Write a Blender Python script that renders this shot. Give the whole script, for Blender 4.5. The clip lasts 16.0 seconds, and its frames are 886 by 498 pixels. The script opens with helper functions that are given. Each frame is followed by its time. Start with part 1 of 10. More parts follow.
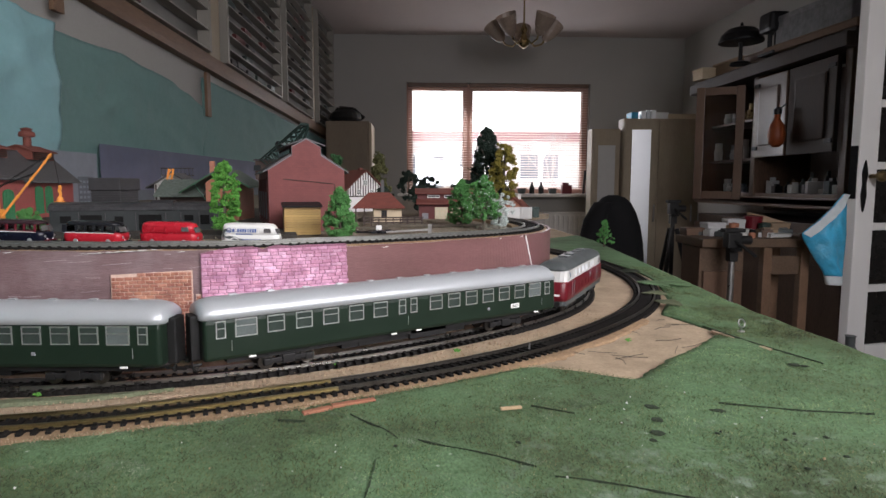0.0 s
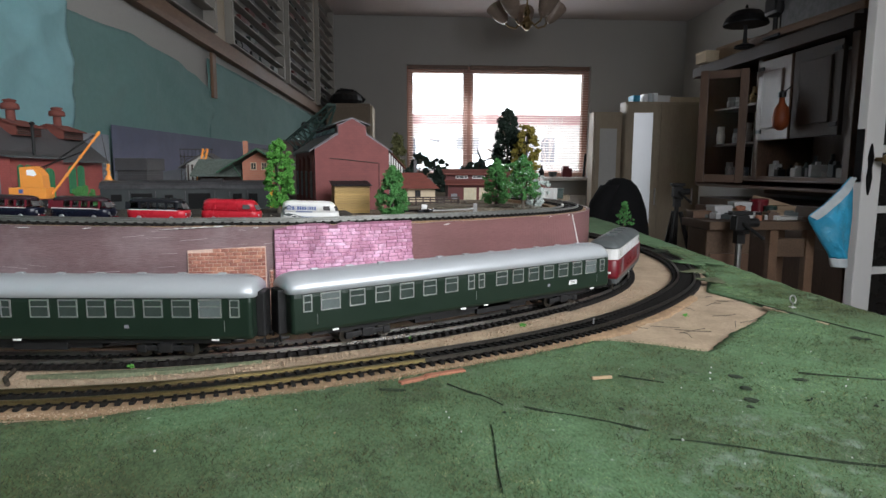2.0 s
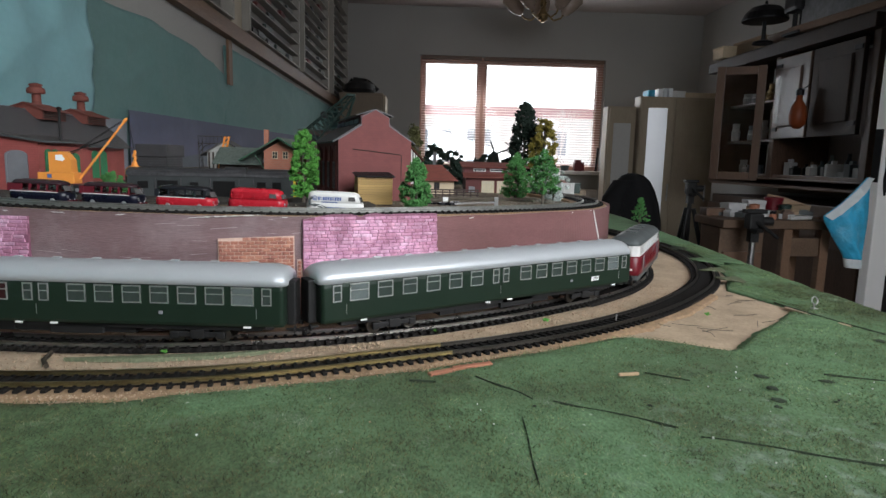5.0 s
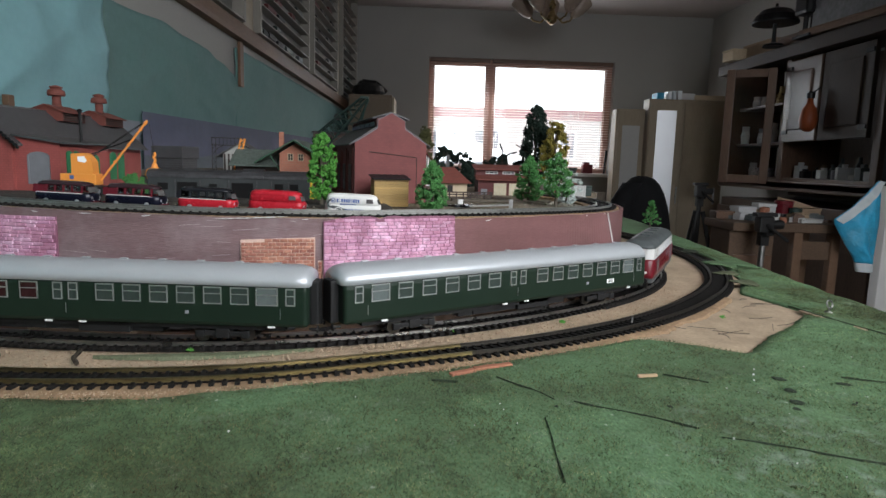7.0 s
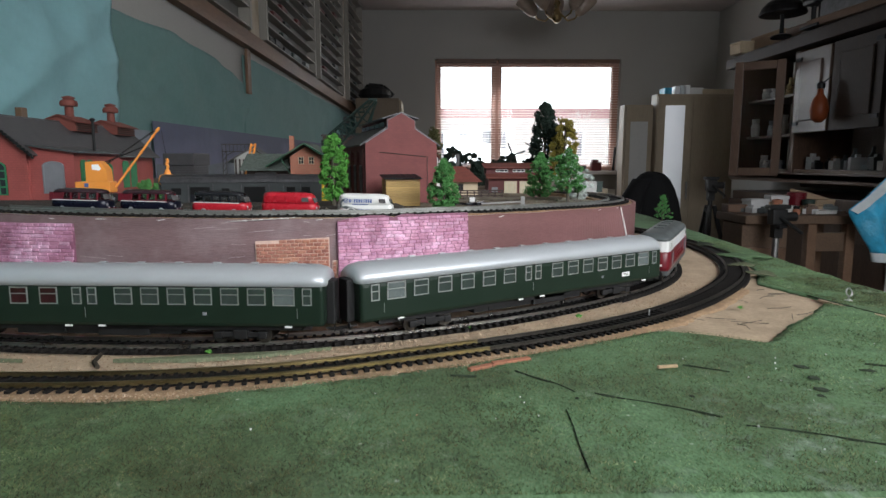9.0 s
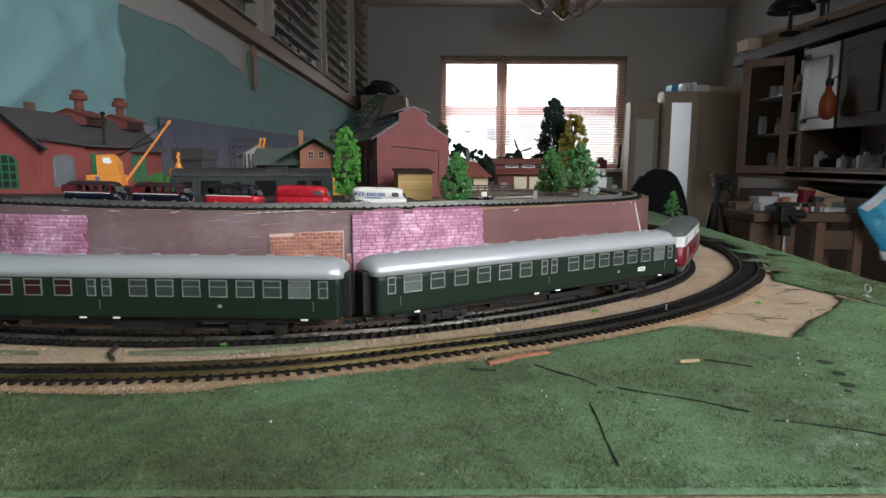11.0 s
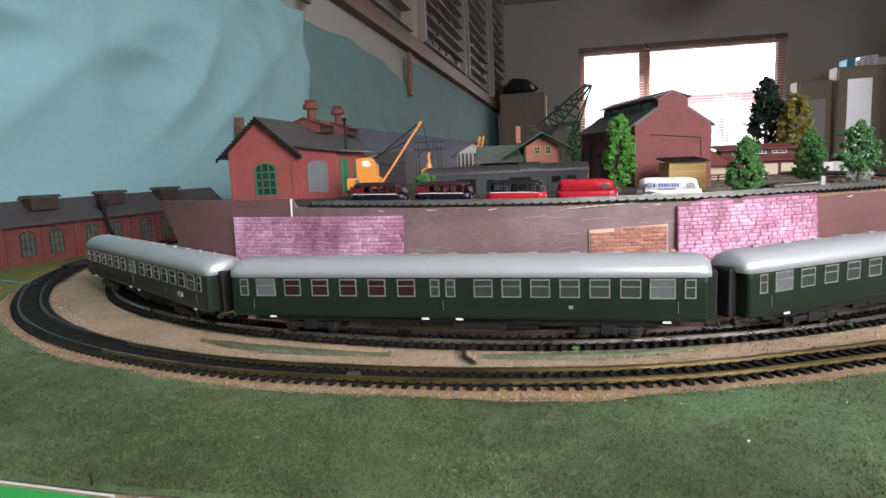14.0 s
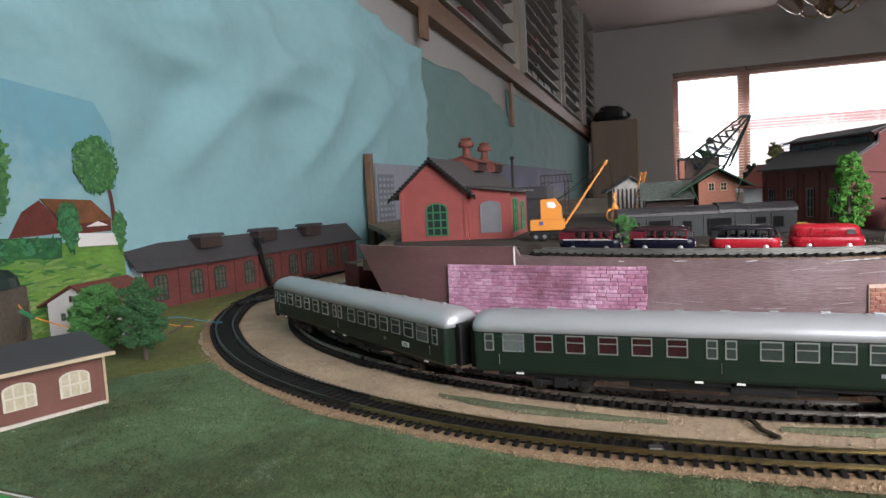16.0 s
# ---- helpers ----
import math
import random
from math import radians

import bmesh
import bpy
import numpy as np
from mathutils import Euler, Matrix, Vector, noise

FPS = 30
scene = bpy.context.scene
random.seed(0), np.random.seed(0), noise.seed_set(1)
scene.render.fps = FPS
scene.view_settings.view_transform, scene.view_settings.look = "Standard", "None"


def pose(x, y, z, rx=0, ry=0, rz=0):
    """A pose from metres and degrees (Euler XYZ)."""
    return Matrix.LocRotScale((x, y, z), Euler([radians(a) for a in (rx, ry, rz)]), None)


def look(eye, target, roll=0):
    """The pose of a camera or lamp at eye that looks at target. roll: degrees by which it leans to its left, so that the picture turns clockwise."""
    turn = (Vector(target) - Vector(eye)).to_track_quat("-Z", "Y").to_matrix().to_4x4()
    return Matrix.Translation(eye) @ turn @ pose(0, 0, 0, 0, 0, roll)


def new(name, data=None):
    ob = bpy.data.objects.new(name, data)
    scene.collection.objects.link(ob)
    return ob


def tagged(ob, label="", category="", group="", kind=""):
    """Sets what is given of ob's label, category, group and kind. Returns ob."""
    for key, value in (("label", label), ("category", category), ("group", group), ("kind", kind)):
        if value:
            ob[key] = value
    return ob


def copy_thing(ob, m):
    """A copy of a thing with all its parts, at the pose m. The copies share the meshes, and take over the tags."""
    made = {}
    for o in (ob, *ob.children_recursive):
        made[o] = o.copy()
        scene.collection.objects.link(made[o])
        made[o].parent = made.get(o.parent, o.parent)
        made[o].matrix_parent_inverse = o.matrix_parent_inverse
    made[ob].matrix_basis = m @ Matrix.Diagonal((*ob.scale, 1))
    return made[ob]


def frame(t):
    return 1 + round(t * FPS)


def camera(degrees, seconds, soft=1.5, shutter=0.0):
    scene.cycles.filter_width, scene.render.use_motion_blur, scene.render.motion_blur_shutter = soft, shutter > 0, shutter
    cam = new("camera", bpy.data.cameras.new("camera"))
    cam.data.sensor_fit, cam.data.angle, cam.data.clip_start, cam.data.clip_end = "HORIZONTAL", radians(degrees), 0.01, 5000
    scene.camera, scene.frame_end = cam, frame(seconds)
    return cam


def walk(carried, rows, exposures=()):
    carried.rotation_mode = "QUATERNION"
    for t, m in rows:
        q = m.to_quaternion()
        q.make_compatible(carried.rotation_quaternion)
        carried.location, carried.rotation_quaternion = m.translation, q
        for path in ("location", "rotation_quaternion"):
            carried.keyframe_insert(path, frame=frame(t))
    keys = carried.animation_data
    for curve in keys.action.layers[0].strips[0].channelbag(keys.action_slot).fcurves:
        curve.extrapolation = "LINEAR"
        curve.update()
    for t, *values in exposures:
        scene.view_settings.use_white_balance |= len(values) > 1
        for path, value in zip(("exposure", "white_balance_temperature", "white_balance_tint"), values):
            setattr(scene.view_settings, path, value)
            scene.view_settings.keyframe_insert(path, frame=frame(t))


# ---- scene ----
cam = camera(71.6, 16.0)
METRES, EYE, TILT, LEAN, TURN = 0.372, 0.123, 0.0, 0.0, -1.9
PATH = [
    (0, (-0.005, 0.014, 0.128), (0.091, 2.001, -0.078), 0.1),
    (0.5, (-0.022, 0.01, 0.127), (0.076, 1.996, -0.092), 0.1),
    (1, (-0.038, 0.006, 0.124), (0.066, 1.99, -0.107), -0.1),
    (1.5, (-0.049, 0.006, 0.122), (0.061, 1.988, -0.123), -0.0),
    (2, (-0.062, 0.009, 0.123), (0.054, 1.989, -0.135), 0.2),
    (2.5, (-0.069, 0.012, 0.121), (0.044, 1.991, -0.146), 0.4),
    (3, (-0.071, 0.012, 0.121), (0.035, 1.99, -0.156), 0.7),
    (3.5, (-0.072, 0.009, 0.123), (0.03, 1.986, -0.161), 1.1),
    (4, (-0.073, 0.008, 0.124), (0.023, 1.985, -0.163), 1.3),
    (6.5, (-0.082, 0.001, 0.126), (-0.005, 1.979, -0.16), 1.5),
    (7, (-0.085, 0.0, 0.126), (-0.017, 1.978, -0.156), 1.6),
    (7.5, (-0.088, -0.001, 0.126), (-0.029, 1.978, -0.153), 1.4),
    (8, (-0.088, 0.0, 0.124), (-0.039, 1.98, -0.154), 0.9),
    (8.5, (-0.088, 0.0, 0.123), (-0.046, 1.98, -0.153), 0.2),
    (9, (-0.088, 0.0, 0.122), (-0.053, 1.98, -0.154), 0.0),
    (11.5, (-0.105, 0.007, 0.116), (-0.086, 1.986, -0.173), 0.1),
    (12, (-0.125, 0.01, 0.114), (-0.136, 1.988, -0.18), -0.4),
    (12.5, (-0.143, 0.011, 0.115), (-0.237, 1.987, -0.179), -1.0),
    (13, (-0.169, 0.014, 0.116), (-0.347, 1.985, -0.177), -1.4),
    (13.5, (-0.201, 0.018, 0.115), (-0.483, 1.978, -0.17), -2.0),
    (14, (-0.24, 0.024, 0.114), (-0.614, 1.969, -0.16), -2.6),
    (14.5, (-0.279, 0.027, 0.116), (-0.739, 1.955, -0.153), -3.2),
    (15, (-0.315, 0.025, 0.126), (-0.83, 1.945, -0.096), -3.3),
    (15.5, (-0.337, 0.022, 0.131), (-0.893, 1.935, -0.051), -3.2),
    (16, (-0.356, 0.018, 0.134), (-0.961, 1.916, -0.041), -3.1),
]
walk(cam, [(t, look(eye, target, roll)) for t, eye, target, roll in PATH],
     [(0.0, 0.14, 6550, 17), (1.2, 0.20, 6400, 13), (2.4, 0.08, 6250, 10), (3.2, 0.04, 6250, 10), (9.0, 0.05, 6300, 10), (11.5, 0.06, 6400, 11),
      (13.0, 0.25, 6500, 15), (14.5, 0.66, 6550, 17), (16.0, 0.54, 6550, 17)])

# ---- world, sky, daylight ----
world = bpy.data.worlds.new("world")
scene.world = world
world.use_nodes = True
wn = world.node_tree
wsky = wn.nodes.new("ShaderNodeTexSky")
wsky.sky_type = "NISHITA"
wsky.sun_disc = False
wsky.sun_elevation = radians(35)
wsky.sun_rotation = radians(20)
wsky.air_density = 2.0
wsky.dust_density = 6.0
wn.links.new(wsky.outputs[0], wn.nodes["Background"].inputs[0])
wn.nodes["Background"].inputs[1].default_value = 0.15

sun = new("sun", bpy.data.lights.new("sun", "SUN"))
sun.data.energy, sun.data.angle, sun.data.color = 1.0, radians(25), (1.0, 0.97, 0.93)
sun.matrix_world = look((3, 12, 9), (0, 0, 0))


def window_light(name, m, w, h, watts, colour):
    lamp = new(name, bpy.data.lights.new(name, "AREA"))
    lamp.data.shape, lamp.data.size, lamp.data.size_y = "RECTANGLE", w, h
    lamp.data.energy, lamp.data.color = watts, colour
    lamp.matrix_world = m
    return lamp


# daylight entering by the two windows of the room
window_light("daylight_far", look((0.74, 5.44, 0.55), (0.6, 3.0, 0.1)), 1.45, 0.85, 13, (0.93, 0.97, 1.0))
window_light("daylight_near", look((0.82, -0.57, 0.74), (-0.05, 0.9, 0.02)), 1.35, 0.85, 38, (0.985, 0.985, 1.0))

# ---- materials ----
def nodes_of(name):
    m = bpy.data.materials.new(name)
    m.use_nodes = True
    t = m.node_tree
    return m, t, t.nodes["Principled BSDF"]


def noise_tex(t, coord, scale, detail=4.0, stretch=(1, 1, 1), rough=0.55):
    mp = t.nodes.new("ShaderNodeMapping")
    mp.inputs["Scale"].default_value = stretch
    t.links.new(coord, mp.inputs["Vector"])
    n = t.nodes.new("ShaderNodeTexNoise")
    n.inputs["Scale"].default_value = scale
    n.inputs["Detail"].default_value = detail
    n.inputs["Roughness"].default_value = rough
    t.links.new(mp.outputs[0], n.inputs["Vector"])
    return n.outputs["Fac"]


def ramp(t, fac, stops):
    r = t.nodes.new("ShaderNodeValToRGB")
    els = r.color_ramp.elements
    while len(els) < len(stops):
        els.new(0.5)
    for e, (p, c) in zip(els, stops):
        e.position = p
        e.color = (*c, 1)
    t.links.new(fac, r.inputs[0])
    return r.outputs[0]


def mixed(t, fac, a, b, kind="MIX"):
    m = t.nodes.new("ShaderNodeMix")
    m.data_type, m.blend_type = "RGBA", kind
    for sock, v in ((m.inputs[0], fac), (m.inputs[6], a), (m.inputs[7], b)):
        if isinstance(v, (int, float)):
            sock.default_value = v
        elif isinstance(v, tuple):
            sock.default_value = (*v, 1)
        else:
            t.links.new(v, sock)
    return m.outputs[2]


def add_bump(t, bsdf, height, strength, distance):
    b = t.nodes.new("ShaderNodeBump")
    b.inputs["Strength"].default_value = strength
    b.inputs["Distance"].default_value = distance
    t.links.new(height, b.inputs["Height"])
    t.links.new(b.outputs[0], bsdf.inputs["Normal"])


def shade(col, k):
    return tuple(min(1.0, c * k) for c in col)


def surface(name, col, var=0.18, scale=120, rough=0.6, metal=0.0, bump=0.25, fine=900, dist=0.0006,
            stretch=(1, 1, 1), dirt_or_sheen=None, dirt_or_sheen_amount=0.35, per_piece=0.0):
    """Colour with two scales of variation, fine relief and optional soiling or painted sheen."""
    m, t, b = nodes_of(name)
    co = t.nodes.new("ShaderNodeTexCoord").outputs["Object"]
    big = noise_tex(t, co, scale, 4, stretch)
    small = noise_tex(t, co, fine, 3, stretch)
    c = ramp(t, big, [(0.25, shade(col, 1 - var)), (0.75, shade(col, 1 + var))])
    c = mixed(t, 0.35, c, ramp(t, small, [(0.3, shade(col, 1 - 1.5 * var)), (0.7, shade(col, 1 + var))]))
    if dirt_or_sheen:
        d = noise_tex(t, co, scale * 0.35, 6, (1, 1, 1), 0.7)
        c = mixed(t, ramp(t, d, [(0.5, (0, 0, 0)), (0.72, (dirt_or_sheen_amount,) * 3)]), c, dirt_or_sheen)
    if per_piece:
        inf = t.nodes.new("ShaderNodeObjectInfo").outputs["Random"]
        c = mixed(t, 1.0, c, ramp(t, inf, [(0.0, (1 - per_piece,) * 3), (1.0, (1.0,) * 3)]), "MULTIPLY")
    t.links.new(c, b.inputs["Base Color"])
    b.inputs["Metallic"].default_value = metal
    b.inputs["Specular IOR Level"].default_value = 0.32
    r = t.nodes.new("ShaderNodeMapRange")
    r.inputs[3].default_value, r.inputs[4].default_value = max(0.03, rough - 0.12), min(1, rough + 0.12)
    t.links.new(big, r.inputs[0])
    t.links.new(r.outputs[0], b.inputs["Roughness"])
    if bump:
        add_bump(t, b, small, bump, dist)
    return m


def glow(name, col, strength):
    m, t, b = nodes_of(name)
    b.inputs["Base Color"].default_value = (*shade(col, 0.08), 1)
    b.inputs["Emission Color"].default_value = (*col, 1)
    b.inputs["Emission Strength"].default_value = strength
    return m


def glassy(name, col=(0.9, 0.93, 0.93), rough=0.02, alpha=0.25):
    m, t, b = nodes_of(name)
    b.inputs["Base Color"].default_value = (*col, 1)
    b.inputs["Roughness"].default_value = rough
    b.inputs["Transmission Weight"].default_value = 1.0
    b.inputs["IOR"].default_value = 1.45
    return m


def trodden_dimmed(t, co, c):
    """One broad brown-olive stain worn into the front of the mat, painted darker to offset the near lamp, with a ragged
    edge.
    """
    d = t.nodes.new("ShaderNodeVectorMath")
    d.operation = "DISTANCE"
    sq = t.nodes.new("ShaderNodeVectorMath")
    sq.operation = "MULTIPLY"
    sq.inputs[1].default_value = (0.42, 1.0, 0.0)
    t.links.new(co, sq.inputs[0])
    t.links.new(sq.outputs[0], d.inputs[0])
    d.inputs[1].default_value = (-0.37 * 0.42, 0.245, 0.0)
    a = t.nodes.new("ShaderNodeMath")
    a.operation = "MULTIPLY_ADD"
    t.links.new(noise_tex(t, co, 18, 5, rough=0.65), a.inputs[0])
    a.inputs[1].default_value = 0.16
    t.links.new(d.outputs["Value"], a.inputs[2])
    return mixed(t, 1.0, c, ramp(t, a.outputs[0], [(0.100, (0.66, 0.57, 0.49)), (0.190, (1.0, 1.0, 1.0))]), "MULTIPLY")


def blotched(t, co, c):
    """Small pale blotches of old glue in the mat near the table's corner."""
    d = t.nodes.new("ShaderNodeVectorMath")
    d.operation = "DISTANCE"
    t.links.new(co, d.inputs[0])
    d.inputs[1].default_value = (0.12, 0.20, 0.0)
    k = t.nodes.new("ShaderNodeMath")
    k.operation = "MULTIPLY"
    t.links.new(ramp(t, d.outputs["Value"], [(0.05, (1, 1, 1)), (0.16, (0, 0, 0))]), k.inputs[0])
    t.links.new(ramp(t, noise_tex(t, co, 75, 4, rough=0.6), [(0.54, (0, 0, 0)), (0.70, (0.60,) * 3)]), k.inputs[1])
    return mixed(t, k.outputs[0], c, (0.30, 0.37, 0.31))


def grass_material(name, dark, light, speck=0.6):
    m, t, b = nodes_of(name)
    co = t.nodes.new("ShaderNodeTexCoord").outputs["Object"]
    big = noise_tex(t, co, 14, 5, rough=0.65)
    mid = noise_tex(t, co, 120, 4)
    fib = noise_tex(t, co, 800, 3, (1, 0.5, 1))
    c = ramp(t, big, [(0.3, dark), (0.7, light)])
    c = mixed(t, 0.45, c, ramp(t, mid, [(0.3, shade(dark, 0.75)), (0.75, shade(light, 1.2))]))
    c = mixed(t, 0.40, c, ramp(t, fib, [(0.32, shade(dark, 0.6)), (0.68, shade(light, 1.4))]))
    v = t.nodes.new("ShaderNodeTexVoronoi")
    v.inputs["Scale"].default_value = 85
    t.links.new(co, v.inputs["Vector"])
    keep = noise_tex(t, co, 33, 2)
    k = t.nodes.new("ShaderNodeMath")
    k.operation = "MULTIPLY"
    t.links.new(ramp(t, v.outputs["Distance"], [(0.05, (speck,) * 3), (0.11, (0, 0, 0))]), k.inputs[0])
    t.links.new(ramp(t, keep, [(0.52, (0, 0, 0)), (0.6, (1, 1, 1))]), k.inputs[1])
    c = mixed(t, k.outputs[0], c, (0.62, 0.66, 0.6))
    worn = noise_tex(t, co, 6.72, 4, rough=0.6)
    c = mixed(t, ramp(t, worn, [(0.38, (0.50,) * 3), (0.55, (0, 0, 0))]), c, (0.054, 0.060, 0.030))
    c = blotched(t, co, trodden_dimmed(t, co, c))
    t.links.new(c, b.inputs["Base Color"])
    b.inputs["Roughness"].default_value = 0.95
    b.inputs["Specular IOR Level"].default_value = 0.2
    add_bump(t, b, fib, 0.5, 0.0008)
    return m


def brick_material(name, a, bcol, mortar, bw=0.0052, bh=0.0026, joint=0.12):
    """Printed brick card for far model walls."""
    m, t, b = nodes_of(name)
    co = t.nodes.new("ShaderNodeTexCoord").outputs["Object"]
    sep = t.nodes.new("ShaderNodeSeparateXYZ")
    t.links.new(co, sep.inputs[0])
    add = t.nodes.new("ShaderNodeMath")
    t.links.new(sep.outputs[0], add.inputs[0])
    t.links.new(sep.outputs[1], add.inputs[1])
    cmb = t.nodes.new("ShaderNodeCombineXYZ")
    t.links.new(add.outputs[0], cmb.inputs[0])
    t.links.new(sep.outputs[2], cmb.inputs[1])
    br = t.nodes.new("ShaderNodeTexBrick")
    br.inputs["Scale"].default_value = 1.0
    br.inputs["Brick Width"].default_value = bw
    br.inputs["Row Height"].default_value = bh
    br.inputs["Mortar Size"].default_value = bh * joint
    br.inputs["Color1"].default_value = (*a, 1)
    br.inputs["Color2"].default_value = (*bcol, 1)
    br.inputs["Mortar"].default_value = (*mortar, 1)
    t.links.new(cmb.outputs[0], br.inputs["Vector"])
    big = noise_tex(t, co, 45, 4)
    c = mixed(t, 0.5, br.outputs[0], ramp(t, big, [(0.3, (0.6,) * 3), (0.7, (1.0,) * 3)]), "MULTIPLY")
    t.links.new(c, b.inputs["Base Color"])
    b.inputs["Roughness"].default_value = 0.75
    add_bump(t, b, br.outputs["Fac"], -0.4, 0.0004)
    return m


def piece_material(name, stops, island=False, rough=0.5, fine=700, patches=0, cloud=0):
    """Pieces told apart by chance: each takes its own colour from the stops."""
    m, t, b = nodes_of(name)
    co = t.nodes.new("ShaderNodeTexCoord").outputs["Object"]
    if island:
        pick = t.nodes.new("ShaderNodeNewGeometry").outputs["Random Per Island"]
    else:
        pick = t.nodes.new("ShaderNodeObjectInfo").outputs["Random"]
    n = len(stops)
    c = ramp(t, pick, [((k + 0.5) / n, q) for k, q in enumerate(stops)])
    g = noise_tex(t, co, fine, 3)
    c = mixed(t, 0.5, c, ramp(t, g, [(0.3, (0.72,) * 3), (0.7, (1.0,) * 3)]), "MULTIPLY")
    if cloud:                  # blotches of the print that run on from piece to piece
        where = t.nodes.new("ShaderNodeNewGeometry").outputs["Position"]
        w = noise_tex(t, where, cloud, 5, rough=0.65)
        c = mixed(t, 1.0, c, ramp(t, w, [(0.34, (0.62, 0.52, 0.54)), (0.50, (0.98, 0.94, 0.96)), (0.64, (1.25, 1.38, 1.32))]), "MULTIPLY")
        w = noise_tex(t, where, cloud * 7, 3, rough=0.6)
        c = mixed(t, 1.0, c, ramp(t, w, [(0.35, (0.78, 0.72, 0.75)), (0.65, (1.12, 1.14, 1.13))]), "MULTIPLY")
    if patches:
        h = noise_tex(t, co, patches * 5, 3, rough=0.6)
        c = mixed(t, 1.0, c, ramp(t, h, [(0.36, (0.52, 0.55, 0.48)), (0.62, (1.18, 1.16, 1.14))]), "MULTIPLY")
        w = noise_tex(t, co, patches * 0.42, 4, rough=0.6)
        c = mixed(t, 1.0, c, ramp(t, w, [(0.40, (0.60, 0.46, 0.40)), (0.50, (0.84, 0.74, 0.68)), (0.60, (1.12, 1.12, 1.08))]), "MULTIPLY")
        p = noise_tex(t, co, patches, 5, rough=0.65)
        c = mixed(t, 1.0, c, ramp(t, p, [(0.38, (0.58, 0.47, 0.36)), (0.48, (0.86, 0.83, 0.76)), (0.60, (1.10, 1.10, 1.06))]), "MULTIPLY")
        q = noise_tex(t, co, patches * 3.2, 4, rough=0.7)
        c = mixed(t, ramp(t, q, [(0.56, (0, 0, 0)), (0.68, (0.62,) * 3)]), c, (0.31, 0.39, 0.30))
        f = noise_tex(t, co, patches * 22, 3, rough=0.6)
        c = mixed(t, 1.0, c, ramp(t, f, [(0.36, (0.58, 0.60, 0.55)), (0.64, (1.30, 1.28, 1.28))]), "MULTIPLY")
        c = blotched(t, co, trodden_dimmed(t, co, c))
    t.links.new(c, b.inputs["Base Color"])
    b.inputs["Roughness"].default_value = rough
    add_bump(t, b, g, 0.35, 0.0005)
    return m


M = {}
M["grass"] = grass_material("grass_mat", (0.057, 0.114, 0.052), (0.142, 0.242, 0.125))
M["grass_olive"] = grass_material("grass_olive", (0.105, 0.115, 0.032), (0.205, 0.215, 0.075), 0.2)
M["grass_dull"] = grass_material("grass_dull", (0.085, 0.100, 0.055), (0.165, 0.185, 0.115), 0.2)
M["cork"] = surface("cork_bed", (0.41, 0.315, 0.215), 0.3, 35, 0.95, bump=0.9, fine=480, dist=0.001, dirt_or_sheen=(0.20, 0.155, 0.105), dirt_or_sheen_amount=0.7)
M["cork_dark"] = surface("cork_edge", (0.27, 0.18, 0.105), 0.35, 160, 0.9, bump=0.9, fine=500, dist=0.0012)
M["deck_board"] = surface("deck_board", (0.205, 0.165, 0.118), 0.4, 40, 0.95, bump=0.9, fine=480, dist=0.001, dirt_or_sheen=(0.085, 0.075, 0.05), dirt_or_sheen_amount=0.8)
M["yard_soil"] = surface("yard_soil", (0.050, 0.044, 0.037), 0.45, 90, 0.95, bump=0.9, fine=520, dist=0.001, dirt_or_sheen=(0.11, 0.095, 0.07), dirt_or_sheen_amount=0.6)
M["soil"] = surface("soil_seam", (0.035, 0.028, 0.018), 0.4, 120, 0.95, bump=0.6)
M["sleeper"] = surface("sleeper_plastic", (0.0085, 0.008, 0.0075), 0.35, 150, 0.72, dirt_or_sheen=(0.06, 0.05, 0.04), dirt_or_sheen_amount=0.22)
M["track_bed"] = surface("track_bed", (0.010, 0.009, 0.008), 0.4, 140, 0.75, bump=0.4, fine=600, dirt_or_sheen=(0.05, 0.042, 0.033), dirt_or_sheen_amount=0.3)
M["track_bed"].node_tree.nodes["Principled BSDF"].inputs["Specular IOR Level"].default_value = 0.15
M["sleeper"].node_tree.nodes["Principled BSDF"].inputs["Specular IOR Level"].default_value = 0.18
M["rail_steel"] = surface("rail_steel", (0.50, 0.49, 0.47), 0.2, 60, 0.30, 1.0, 0.1, dirt_or_sheen=(0.12, 0.10, 0.08))
M["rail_pale"] = surface("nickel_rail", (0.33, 0.335, 0.31), 0.3, 90, 0.38, metal=0.8, bump=0.1)
M["rail_brass"] = surface("rail_brass", (0.44, 0.375, 0.215), 0.3, 40, 0.33, 1.0, 0.1, dirt_or_sheen=(0.10, 0.085, 0.06))
M["rail_dark"] = surface("rail_dark", (0.14, 0.13, 0.115), 0.2, 60, 0.40, 1.0, 0.1)
# The paler grey and its streaks paint the window's sheen on this board.
M["fascia"] = surface("fascia_with_sheen", (0.192, 0.126, 0.128), 0.32, 24, 0.33, bump=0.8, fine=560, stretch=(0.3, 0.3, 3.2), dirt_or_sheen=(0.31, 0.25, 0.255), dirt_or_sheen_amount=0.85)
M["scuff"] = surface("scuffed_paper", (0.42, 0.36, 0.36), 0.3, 200, 0.7, bump=0)
M["fascia_plain"] = surface("fascia_painted", (0.178, 0.088, 0.086), 0.2, 26, 0.36, bump=0.5, fine=420, stretch=(0.4, 0.4, 2.5), dirt_or_sheen=(0.12, 0.07, 0.062), dirt_or_sheen_amount=0.5)
M["pink_card"] = surface("pink_card", (0.235, 0.095, 0.145), 0.2, 60, 0.55, bump=0.3)
